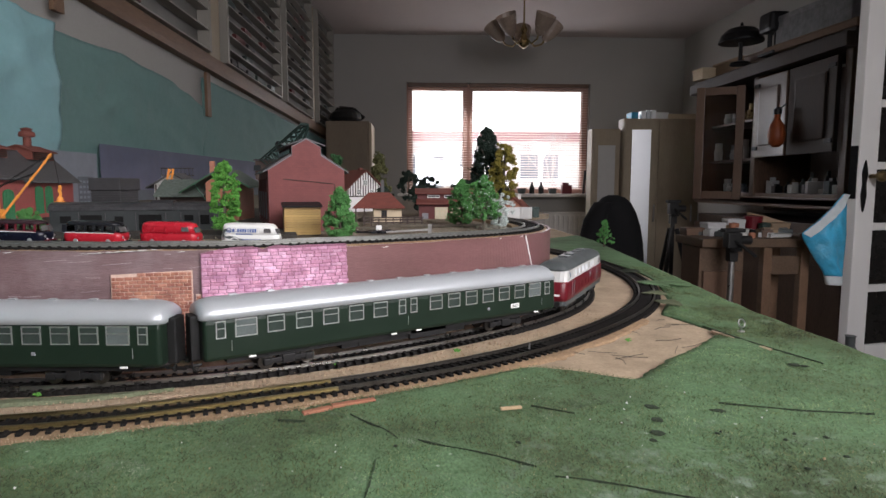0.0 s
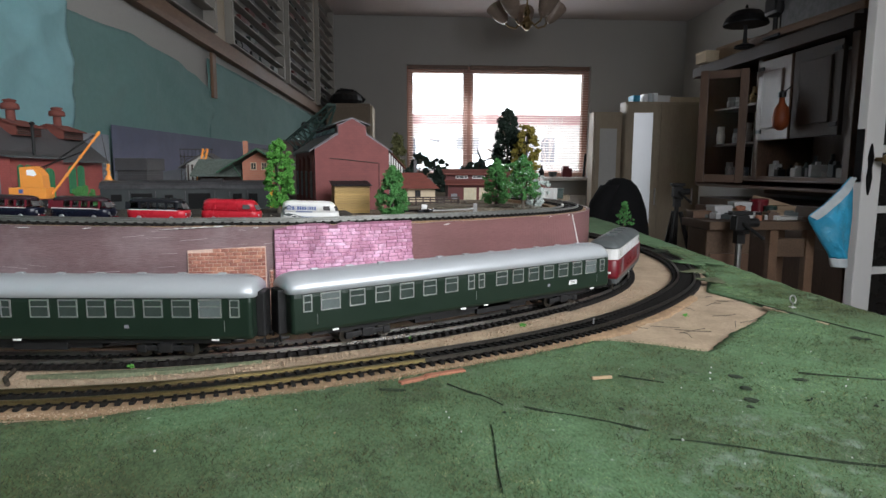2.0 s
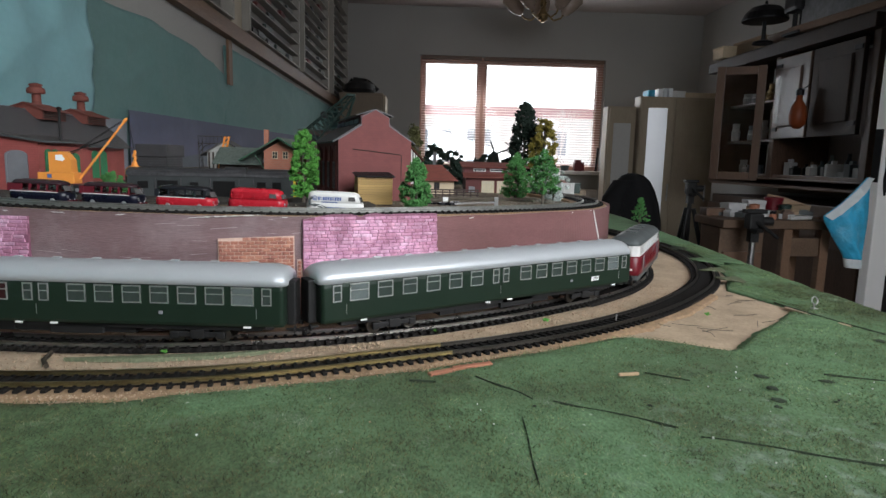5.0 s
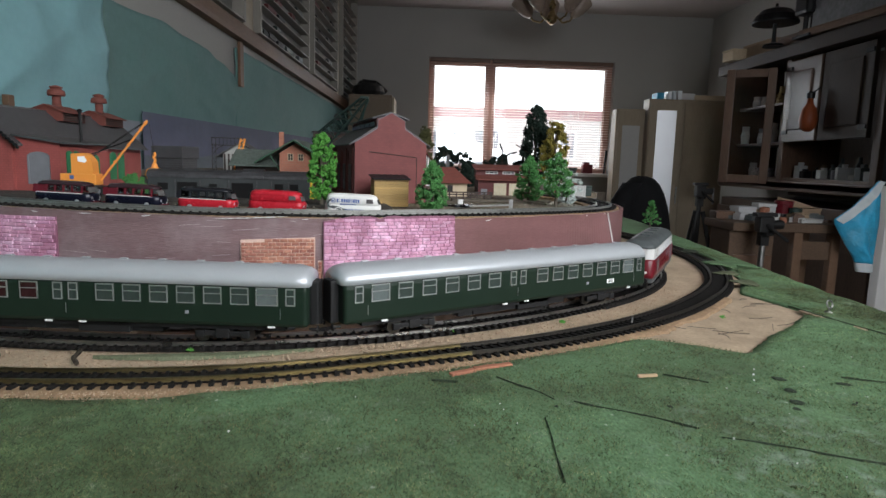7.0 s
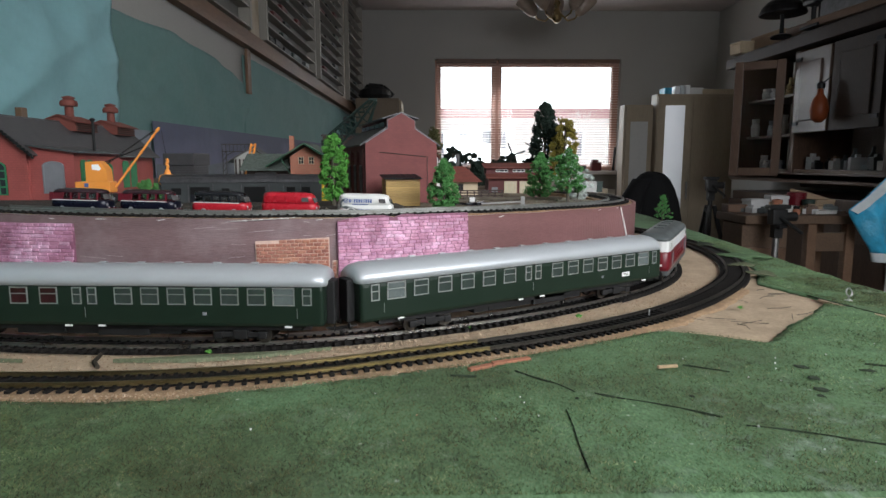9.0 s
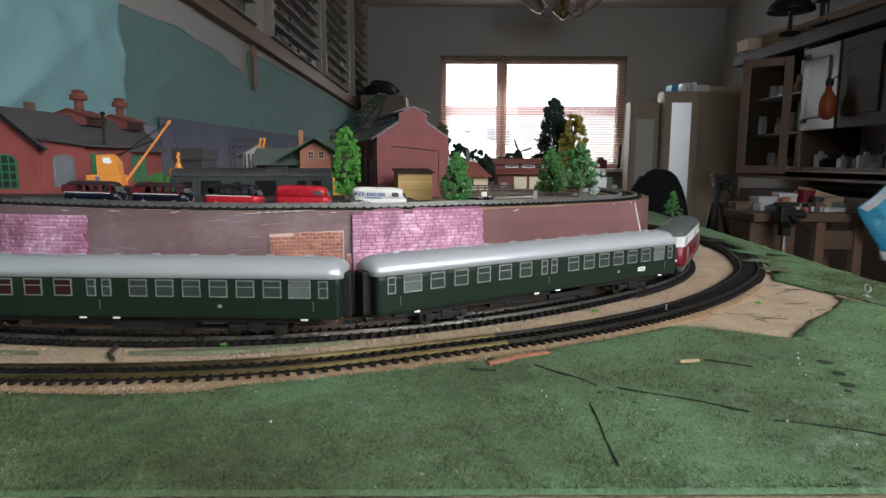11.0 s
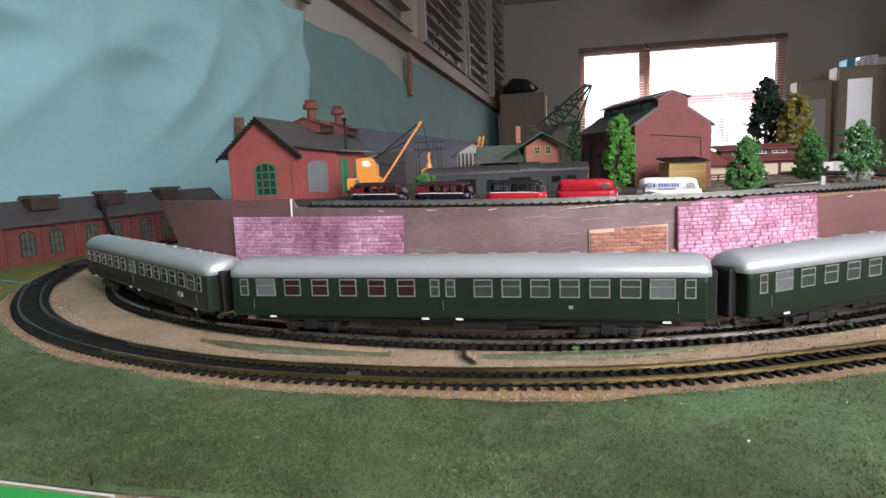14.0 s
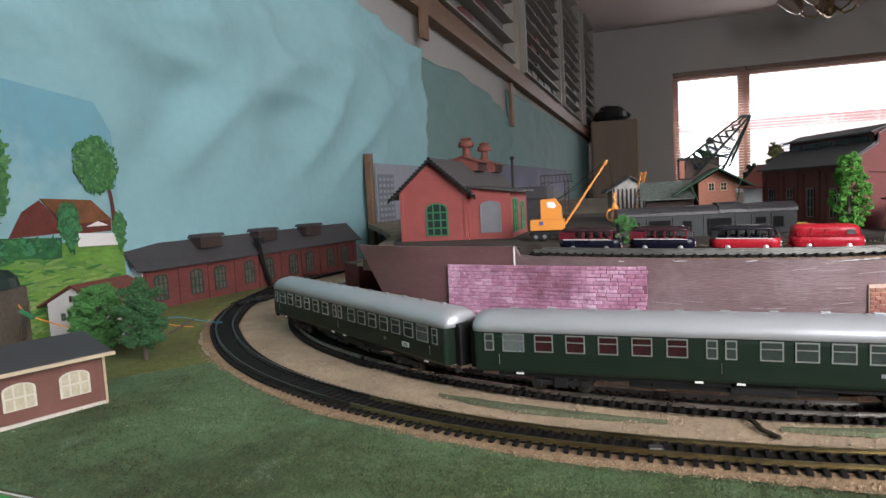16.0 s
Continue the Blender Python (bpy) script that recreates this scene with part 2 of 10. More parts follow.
M["pink_brick"] = surface("pink_brick", (0.60, 0.265, 0.42), 0.25, 70, 0.5, bump=0.35, dirt_or_sheen=(0.68, 0.50, 0.62), dirt_or_sheen_amount=0.8, per_piece=0.38)
M["orange_card"] = surface("orange_card", (0.60, 0.43, 0.35), 0.2, 80, 0.7)
M["orange_brick"] = surface("orange_brick", (0.42, 0.175, 0.105), 0.3, 90, 0.7, per_piece=0.45)
M["red_brick"] = brick_material("red_brick", (0.345, 0.082, 0.072), (0.37, 0.089, 0.078), (0.31, 0.076, 0.067))
M["dark_brick"] = brick_material("dark_brick", (0.165, 0.045, 0.042), (0.185, 0.050, 0.045), (0.14, 0.04, 0.038), joint=0.05)
M["factory_brick"] = brick_material("factory_brick", (0.165, 0.043, 0.038), (0.195, 0.050, 0.043), (0.125, 0.038, 0.034))
M["station_brick"] = brick_material("station_brick", (0.42, 0.15, 0.09), (0.47, 0.18, 0.11), (0.38, 0.2, 0.14))
M["brown_brick"] = brick_material("brown_brick", (0.185, 0.080, 0.060), (0.195, 0.085, 0.063), (0.175, 0.078, 0.060))
M["slate"] = surface("slate_roof", (0.078, 0.077, 0.078), 0.45, 70, 0.50, bump=0.6, fine=420, dist=0.0008)
M["grey_roof"] = surface("grey_roof", (0.060, 0.058, 0.060), 0.25, 70, 0.6)
M["tile_red"] = surface("tile_red", (0.16, 0.05, 0.038), 0.25, 110, 0.7, bump=0.6, fine=450, stretch=(1, 1, 3))
M["green_trim"] = surface("green_trim", (0.045, 0.105, 0.065), 0.25, 160, 0.5)
M["green_roof"] = surface("green_roof", (0.100, 0.122, 0.105), 0.5, 260, 0.60, bump=0.7, fine=520, dist=0.0008)
M["wire_blue"] = surface("wire_blue", (0.05, 0.22, 0.30), 0.1, 60, 0.5, bump=0)
M["green_paint"] = surface("green_paint", (0.035, 0.19, 0.085), 0.15, 120, 0.5, bump=0.1)
M["crane_cabin"] = surface("crane_cabin_brown", (0.075, 0.050, 0.042), 0.4, 120, 0.7)
M["dark_green"] = surface("dark_green_paint", (0.018, 0.036, 0.030), 0.3, 120, 0.5)
M["shutter_grey"] = surface("shutter_grey", (0.20, 0.205, 0.22), 0.12, 120, 0.55)
M["window_dark"] = surface("dark_glazing", (0.03, 0.034, 0.036), 0.3, 80, 0.12, bump=0)
M["factory_pane"] = surface("factory_glazing", (0.085, 0.095, 0.070), 0.4, 80, 0.3, bump=0)
M["window_cream"] = surface("cream_glazing", (0.50, 0.46, 0.33), 0.2, 160, 0.5)
M["cream_paint"] = surface("cream_paint", (0.62, 0.59, 0.50), 0.12, 120, 0.6)
M["cream"] = surface("cream_plaster", (0.56, 0.46, 0.32), 0.12, 90, 0.8)
M["white_wall"] = surface("white_plaster", (0.74, 0.73, 0.71), 0.06, 60, 0.8)
M["timber_dark"] = surface("timber_dark", (0.05, 0.035, 0.03), 0.3, 120, 0.7)
M["plank_yellow"] = surface("plank_yellow", (0.50, 0.33, 0.12), 0.25, 60, 0.55, stretch=(0.2, 1, 3), per_piece=0.25)
M["maroon_wood"] = surface("maroon_wood", (0.105, 0.030, 0.028), 0.22, 90, 0.6)
M["coach_green"] = surface("coach_green", (0.011, 0.022, 0.014), 0.12, 60, 0.34, bump=0.05)
M["coach_roof"] = surface("coach_roof", (0.43, 0.455, 0.47), 0.05, 40, 0.36, 0.3, 0.04)
M["loco_red"] = surface("loco_red", (0.115, 0.008, 0.014), 0.1, 60, 0.32, bump=0.04)
M["loco_grey"] = surface("loco_grey", (0.075, 0.085, 0.085), 0.12, 60, 0.45, bump=0.05)
M["loco_white"] = surface("loco_light_grey", (0.50, 0.50, 0.48), 0.06, 50, 0.38, bump=0.04)
M["under_black"] = surface("under_black", (0.012, 0.012, 0.012), 0.4, 150, 0.55)
M["silver"] = surface("silver_trim", (0.62, 0.62, 0.62), 0.08, 80, 0.3, 0.8, 0.05)
M["coach_pane"] = surface("coach_pane", (0.036, 0.048, 0.042), 0.35, 90, 0.10, bump=0)
M["frost_pane"] = surface("frost_pane", (0.105, 0.125, 0.120), 0.3, 90, 0.16, bump=0)
M["pane_red"] = surface("pane_seat", (0.034, 0.012, 0.013), 0.7, 130, 0.10, bump=0)
M["print_white"] = surface("print_white", (0.75, 0.75, 0.73), 0.04, 80, 0.6, bump=0)
M["lamp_warm"] = glow("lamp_warm", (1.0, 0.75, 0.42), 4.0)
M["van_white"] = surface("van_white", (0.70, 0.70, 0.67), 0.05, 60, 0.3, bump=0.04)
M["van_red"] = surface("van_red", (0.42, 0.018, 0.030), 0.08, 60, 0.28, bump=0.04)
M["van_navy"] = surface("van_navy", (0.006, 0.007, 0.016), 0.15, 60, 0.28, bump=0.04)
M["van_maroon"] = surface("van_maroon", (0.115, 0.014, 0.022), 0.15, 60, 0.22, bump=0.04)
M["van_black"] = surface("van_black", (0.014, 0.015, 0.018), 0.15, 60, 0.25, bump=0.04)
M["van_screen"] = surface("van_dark_glass", (0.09, 0.085, 0.085), 0.3, 60, 0.06, bump=0)
M["van_glass"] = glassy("van_glass", (0.88, 0.88, 0.88), 0.03)
M["tyre"] = surface("tyre_black", (0.015, 0.015, 0.015), 0.2, 90, 0.7)
M["board_pale"] = surface("pale_boarding", (0.40, 0.40, 0.37), 0.3, 160, 0.7)
M["van_roof"] = surface("van_roof", (0.035, 0.018, 0.022), 0.2, 60, 0.24, bump=0.04)
M["stain_brown"] = surface("brown_stain", (0.105, 0.055, 0.040), 0.4, 200, 0.6)
M["yard_yellow"] = surface("yard_yellow", (0.62, 0.38, 0.03), 0.2, 120, 0.5)
M["print_blue"] = surface("print_blue", (0.07, 0.12, 0.30), 0.1, 90, 0.6, bump=0)
M["crane_orange"] = surface("crane_orange", (0.80, 0.31, 0.06), 0.08, 60, 0.4, bump=0.05)
M["crane_dark"] = surface("crane_steel_dark", (0.028, 0.034, 0.032), 0.3, 90, 0.5)
M["leaf_bright"] = surface("leaf_bright", (0.088, 0.275, 0.045), 0.4, 160, 0.8, bump=0.6, fine=900)
M["leaf_green"] = surface("leaf_green", (0.072, 0.220, 0.060), 0.4, 160, 0.8, bump=0.6, fine=900)
M["leaf_dark"] = surface("leaf_dark", (0.014, 0.026, 0.018), 0.4, 160, 0.85, bump=0.6)
M["leaf_olive"] = surface("leaf_olive", (0.085, 0.085, 0.032), 0.4, 160, 0.85, bump=0.6)
M["leaf_yellow"] = surface("leaf_yellow", (0.20, 0.165, 0.030), 0.35, 160, 0.85, bump=0.6)
M["leaf_forest"] = surface("leaf_forest", (0.045, 0.130, 0.050), 0.4, 160, 0.85, bump=0.6)
M["leaf_frost"] = surface("leaf_frost", (0.50, 0.56, 0.53), 0.25, 160, 0.85, bump=0.6)
M["rock"] = piece_material("rubble_rock", [(0.20, 0.19, 0.16), (0.30, 0.28, 0.24), (0.14, 0.15, 0.10), (0.24, 0.22, 0.18)], True, 0.9, 260)
M["bark"] = surface("bark", (0.10, 0.085, 0.065), 0.3, 200, 0.9, bump=0.6)
M["wall_paint"] = surface("wall_paint", (0.355, 0.348, 0.326), 0.05, 3, 0.85, bump=0.15, fine=120, dist=0.001)
M["ceiling_paint"] = surface("ceiling_paint", (0.50, 0.455, 0.44), 0.05, 3, 0.9, bump=0.1, fine=80)
M["cloth_blue"] = surface("backdrop_paper", (0.252, 0.462, 0.488), 0.07, 4, 0.8, bump=0.2, fine=60, dist=0.002, dirt_or_sheen=(0.35, 0.55, 0.575), dirt_or_sheen_amount=0.3)
M["wood_rail"] = surface("rail_pine", (0.165, 0.098, 0.060), 0.3, 14, 0.6, stretch=(1, 0.15, 1), fine=200)
M["wood_light"] = surface("cabinet_beige", (0.345, 0.285, 0.205), 0.15, 9, 0.55, stretch=(1, 1, 0.15), fine=150)
M["wood_dark"] = surface("hutch_oak", (0.095, 0.057, 0.039), 0.45, 9, 0.42, stretch=(1, 1, 0.2), fine=150)
# Darker copy of the dresser's oak, offsetting window light on some of its faces.
M["wood_deep"] = surface("dimmed_oak", (0.036, 0.023, 0.017), 0.45, 9, 0.6, stretch=(1, 1, 0.2), fine=150)
M["cloudy"] = surface("cloudy_plastic", (0.20, 0.205, 0.215), 0.3, 20, 0.35, bump=0.5, fine=40, dist=0.004)
M["wood_mid"] = surface("door_oak", (0.140, 0.084, 0.056), 0.3, 9, 0.42, stretch=(1, 1, 0.2), fine=150)
M["wood_bench"] = surface("bench_wood", (0.115, 0.074, 0.048), 0.4, 9, 0.6, fine=150)
M["dusty_white"] = surface("dusty_white", (0.46, 0.46, 0.46), 0.15, 40, 0.6)
M["door_white"] = surface("door_white", (0.80, 0.795, 0.775), 0.05, 6, 0.45, bump=0.1)
M["iron"] = surface("black_iron", (0.015, 0.015, 0.016), 0.3, 40, 0.45, 0.6)
M["floor_wood"] = surface("floor_boards", (0.12, 0.075, 0.05), 0.25, 5, 0.5, stretch=(1, 0.2, 1), fine=90)
M["frame_white"] = surface("frame_white", (0.70, 0.68, 0.65), 0.05, 12, 0.5, bump=0.08)
M["blind"] = surface("blind_slat", (0.72, 0.60, 0.55), 0.08, 12, 0.5, bump=0.05)
M["glass"] = glassy("window_glass")
M["cabinet_glass"] = glassy("cabinet_glass", (0.97, 0.96, 0.94))
M["cabinet_glass"].node_tree.nodes["Principled BSDF"].inputs["IOR"].default_value = 1.12
M["satin_glass"] = surface("satin_glass", (0.90, 0.93, 0.97), 0.04, 8, 0.42, metal=0.95, bump=0)
M["frosted"] = surface("white_glare", (0.93, 0.96, 1.0), 0.04, 8, 0.25, bump=0)
M["black_cloth"] = surface("black_cloth", (0.006, 0.006, 0.007), 0.3, 30, 0.95, bump=0.5, fine=400)
M["bag_blue"] = surface("bag_blue", (0.045, 0.37, 0.60), 0.30, 22, 0.45, bump=0.9, fine=26, dist=0.012, dirt_or_sheen=(0.25, 0.55, 0.68), dirt_or_sheen_amount=0.35)
M["bag_white"] = surface("bag_white", (0.62, 0.68, 0.70), 0.1, 14, 0.4, bump=0.3, fine=60)
M["black_plastic"] = surface("black_plastic", (0.014, 0.014, 0.014), 0.25, 50, 0.5)
M["steel"] = surface("steel", (0.5, 0.5, 0.5), 0.1, 40, 0.3, 1.0, 0.05)
M["shade_glass"] = surface("shade_glass", (0.32, 0.25, 0.20), 0.2, 14, 0.25, bump=0.1)
M["brass"] = surface("brass", (0.30, 0.22, 0.11), 0.2, 30, 0.3, 1.0)
M["orange_bag"] = surface("orange_bag", (0.22, 0.05, 0.015), 0.15, 14, 0.5)
M["board_green"] = surface("board_green", (0.02, 0.36, 0.06), 0.12, 25, 0.45)
M["sawdust"] = surface("raw_wood", (0.42, 0.30, 0.18), 0.25, 60, 0.8)
M["terracotta"] = surface("terracotta_strip", (0.36, 0.15, 0.09), 0.2, 70, 0.7)
M["cupboard_brown"] = surface("cupboard_brown", (0.200, 0.155, 0.110), 0.15, 9, 0.6, stretch=(1, 1, 0.2), fine=150)
M["cardboard"] = surface("cardboard", (0.28, 0.20, 0.13), 0.12, 12, 0.8)
# Outdoor surfaces emit light themselves, in place of strong daylight falling on them.
M["outdoor_wall"] = glow("house_render_glow", (0.97, 0.90, 0.885), 0.95)
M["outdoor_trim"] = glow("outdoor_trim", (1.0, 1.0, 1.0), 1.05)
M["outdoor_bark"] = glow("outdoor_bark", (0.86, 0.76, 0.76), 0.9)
M["outdoor_roof"] = glow("house_roof_glow", (0.90, 0.50, 0.52), 0.72)
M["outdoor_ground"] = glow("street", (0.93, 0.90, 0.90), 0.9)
M["outdoor_pane"] = glow("house_pane_glow", (0.55, 0.62, 0.74), 0.58)
PINKS = [(0.46, 0.22, 0.30), (0.54, 0.27, 0.38), (0.58, 0.31, 0.44), (0.50, 0.24, 0.32), (0.62, 0.37, 0.50), (0.44, 0.19, 0.26), (0.56, 0.30, 0.43), (0.68, 0.46, 0.58), (0.52, 0.27, 0.40)]
ORANGES = [(0.33, 0.14, 0.095), (0.40, 0.18, 0.12), (0.37, 0.155, 0.10), (0.44, 0.21, 0.145), (0.30, 0.12, 0.085)]
PINKS = [tuple(0.40 * m + 0.76 * v for m, v in zip((0.565, 0.310, 0.440), c)) for c in PINKS]
M["pink_piece"] = piece_material("pink_piece", PINKS, cloud=34)
M["pink_island"] = piece_material("pink_island", PINKS, True, cloud=34)
M["orange_piece"] = piece_material("orange_piece", ORANGES, rough=0.7, cloud=40)
M["orange_island"] = piece_material("orange_island", ORANGES, True, 0.7, cloud=40)
M["grass_fibre"] = piece_material("grass_fibre", [(0.118, 0.218, 0.096), (0.205, 0.330, 0.165), (0.275, 0.405, 0.228), (0.148, 0.268, 0.118), (0.380, 0.480, 0.325), (0.172, 0.222, 0.098), (0.020, 0.040, 0.017), (0.036, 0.062, 0.028)], True, 0.9, 200, patches=16)
M["grain"] = piece_material("cork_grain", [(0.40, 0.29, 0.19), (0.44, 0.32, 0.215), (0.34, 0.23, 0.145), (0.47, 0.36, 0.25), (0.26, 0.175, 0.11)], True, 0.9, 300)
M["wood_dark"].node_tree.nodes["Principled BSDF"].inputs["Specular IOR Level"].default_value = 0.25
M["frame_rose"] = surface("frame_rose", (0.42, 0.25, 0.20), 0.1, 12, 0.5)
M["wood_gloss"] = surface("varnished_oak", (0.088, 0.052, 0.036), 0.3, 9, 0.32, stretch=(1, 1, 0.2), fine=150, bump=0.12)
M["wood_gloss"].node_tree.nodes["Principled BSDF"].inputs["Specular IOR Level"].default_value = 0.40
M["dark_pane"] = surface("dark_pane", (0.012, 0.011, 0.010), 0.3, 20, 0.28, bump=0)
M["cloth_teal"] = surface("backdrop_paper_dark", (0.140, 0.250, 0.238), 0.09, 4, 0.8, bump=0.2, fine=60, dist=0.002)
M["black_void"] = surface("dark_inside", (0.004, 0.004, 0.004), 0.2, 60, 0.95, bump=0)
M["coach_dark"] = surface("coach_body_grey", (0.034, 0.039, 0.039), 0.3, 60, 0.55)
M["deck_grain"] = piece_material("deck_grain", [(0.20, 0.18, 0.14), (0.32, 0.28, 0.22), (0.10, 0.12, 0.06), (0.07, 0.06, 0.05), (0.40, 0.37, 0.31), (0.13, 0.16, 0.07)], True, 0.9, 300)
M["scorch_soft"] = surface("scorch_soft", (0.026, 0.040, 0.022), 0.6, 600, 0.95, bump=0.8, fine=900)
M["scorch"] = surface("scorch", (0.018, 0.024, 0.014), 0.4, 160, 0.95)
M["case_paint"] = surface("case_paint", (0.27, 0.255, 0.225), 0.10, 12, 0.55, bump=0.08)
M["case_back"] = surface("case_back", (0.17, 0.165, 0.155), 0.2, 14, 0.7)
M["shed_roof"] = surface("coach_roof_felt", (0.040, 0.040, 0.042), 0.5, 90, 0.38, bump=0.5, fine=420)
M["white_sky"] = glow("white_sky", (0.96, 0.98, 1.0), 3.0)

# ---- building helpers ----
I4 = Matrix.Identity(4)


def link_mesh(name, bm, mat, parent=None, smooth=False):
    me = bpy.data.meshes.new(name)
    bm.normal_update()
    bm.to_mesh(me)
    bm.free()
    for m in (mat if isinstance(mat, (list, tuple)) else [mat]):
        me.materials.append(M[m])
    if smooth:
        for p in me.polygons:
            p.use_smooth = True
    ob = new(name, me)
    if parent is not None:
        ob.parent = parent
    return ob


def part(name, bm, mat, parent, label="", smooth=False):
    ob = link_mesh(name, bm, mat, parent, smooth)
    return tagged(ob, label) if label else ob


def thing(name, m, label, category, group="", kind=""):
    ob = new(name)
    ob.matrix_basis = m
    ob.empty_display_size = 0.01
    return tagged(ob, label, category, group, kind)


def single(name, bm, mat, label, category, m=I4, group="", kind="", smooth=False):
    ob = link_mesh(name, bm, mat, None, smooth)
    ob.matrix_basis = m
    return tagged(ob, label, category, group, kind)


def box(bm, sx, sy, sz, x=0, y=0, z=0, rz=0.0, rx=0.0, ry=0.0, bevel=0.0, mat=0):
    """A box with its centre at x, y, z."""
    r = bmesh.ops.create_cube(bm, size=1.0, matrix=pose(x, y, z, rx, ry, rz) @ Matrix.Diagonal((sx, sy, sz, 1)))
    vs = r["verts"]
    fs = {f for v in vs for f in v.link_faces}
    if bevel:
        es = list({e for v in vs for e in v.link_edges})
        g = bmesh.ops.bevel(bm, geom=es, offset=bevel, segments=2, profile=0.6, affect="EDGES")
        fs = set(g["faces"]) | {f for f in fs if f.is_valid}
    for f in fs:
        f.material_index = mat
    return bm


def cyl(bm, r1, r2, h, x=0, y=0, z=0, rx=0.0, ry=0.0, rz=0.0, seg=14, mat=0):
    """A cone or cylinder that stands on x, y, z."""
    r = bmesh.ops.create_cone(bm, cap_ends=True, segments=seg, radius1=r1, radius2=max(r2, 1e-5), depth=h,
                              matrix=pose(x, y, z, rx, ry, rz) @ Matrix.Translation((0, 0, h / 2)))
    for f in {f for v in r["verts"] for f in v.link_faces}:
        f.material_index = mat
    return bm


def rod(bm, a, b, r, seg=6, mat=0):
    a, b = Vector(a), Vector(b)
    d = b - a
    q = d.to_track_quat("Z", "Y").to_matrix().to_4x4()
    g = bmesh.ops.create_cone(bm, cap_ends=True, segments=seg, radius1=r, radius2=r, depth=d.length,
                              matrix=Matrix.Translation((a + b) / 2) @ q)
    for f in {f for v in g["verts"] for f in v.link_faces}:
        f.material_index = mat
    return bm


def prism(bm, pts, depth, m=I4, mat=0):
    """The outline pts (u, v) in the x-z plane, pushed along +y by depth."""
    a = [bm.verts.new(m @ Vector((u, 0, v))) for u, v in pts]
    b = [bm.verts.new(m @ Vector((u, depth, v))) for u, v in pts]
    fs = [bm.faces.new(a), bm.faces.new(b[::-1])]
    n = len(pts)
    for i in range(n):
        fs.append(bm.faces.new((a[i], b[i], b[(i + 1) % n], a[(i + 1) % n])))
    for f in fs:
        f.material_index = mat
    bmesh.ops.recalc_face_normals(bm, faces=fs)
    return bm


def lathe(bm, profile, x=0, y=0, z=0, seg=20, m=I4, mat=0):
    rings = []
    for r, h in profile:
        rings.append([bm.verts.new(m @ Vector((x + r * math.cos(2 * math.pi * k / seg), y + r * math.sin(2 * math.pi * k / seg), z + h)))
                      for k in range(seg)])
    for a, b in zip(rings, rings[1:]):
        for k in range(seg):
            f = bm.faces.new((a[k], a[(k + 1) % seg], b[(k + 1) % seg], b[k]))
            f.material_index = mat
    for ring, flip in ((rings[0], True), (rings[-1], False)):
        f = bm.faces.new(ring[::-1] if flip else ring)
        f.material_index = mat
    return bm


def tube(bm, pts, r, seg=6, mat=0):
    for a, b in zip(pts, pts[1:]):
        rod(bm, a, b, r, seg, mat)
    return bm


def B():
    return bmesh.new()


def arch_pts(w, h, n=8, rise=None):
    """Outline of an opening of width w and height h with a curved head."""
    rise = w / 2 if rise is None else rise
    pts = [(-w / 2, 0), (w / 2, 0)]
    for k in range(n + 1):
        a = math.pi * k / n
        pts.append((w / 2 * math.cos(a), h - rise + rise * math.sin(a)))
    return pts


# ---- smooth lines in plan ----
def smooth_line(ctrl, step):
    """Points at even steps on a smooth curve through the control points."""
    p = [Vector(c) for c in ctrl]
    p = [2 * p[0] - p[1], *p, 2 * p[-1] - p[-2]]
    fine = []
    for i in range(1, len(p) - 2):
        for k in range(24):
            t = k / 24
            a, b, c, d = p[i - 1:i + 3]
            fine.append(0.5 * (2 * b + (c - a) * t + (2 * a - 5 * b + 4 * c - d) * t * t + (3 * b - a - 3 * c + d) * t ** 3))
    fine.append(p[-2])
    for _ in range(3 * 24):
        fine = [fine[0]] + [(fine[i - 1] + 2 * fine[i] + fine[i + 1]) / 4 for i in range(1, len(fine) - 1)] + [fine[-1]]
    out, left = [fine[0]], step
    for a, b in zip(fine, fine[1:]):
        d = (b - a).length
        pos = left
        while pos <= d:
            out.append(a.lerp(b, pos / d))
            pos += step
        left = pos - d
    return out


class Line:
    def __init__(self, ctrl, step=0.002):
        self.step, self.p = step, smooth_line(ctrl, step)
        self.length = step * (len(self.p) - 1)

    def at(self, s):
        """Place and heading (degrees) at the distance s along the line."""
        s = min(max(s, 0.0), self.length - 1e-6)
        i = min(int(s / self.step), len(self.p) - 2)
        a, b = self.p[i], self.p[i + 1]
        lo, hi = self.p[max(0, i - 2)], self.p[min(len(self.p) - 1, i + 3)]
        q = a.lerp(b, s / self.step - i)
        return q, math.degrees(math.atan2((hi - lo).y, (hi - lo).x))

    def near(self, x):
        """The distance along the line at which it passes x on its front half."""
        best = min(range(len(self.p)), key=lambda i: abs(self.p[i].x - x) + 0.4 * max(0, self.p[i].y - 0.75))
        return best * self.step


def arc(cx, cy, r, a0, a1, n):
    return [(cx + r * math.cos(radians(a0 + (a1 - a0) * k / n)), cy + r * math.sin(radians(a0 + (a1 - a0) * k / n))) for k in range(n + 1)]


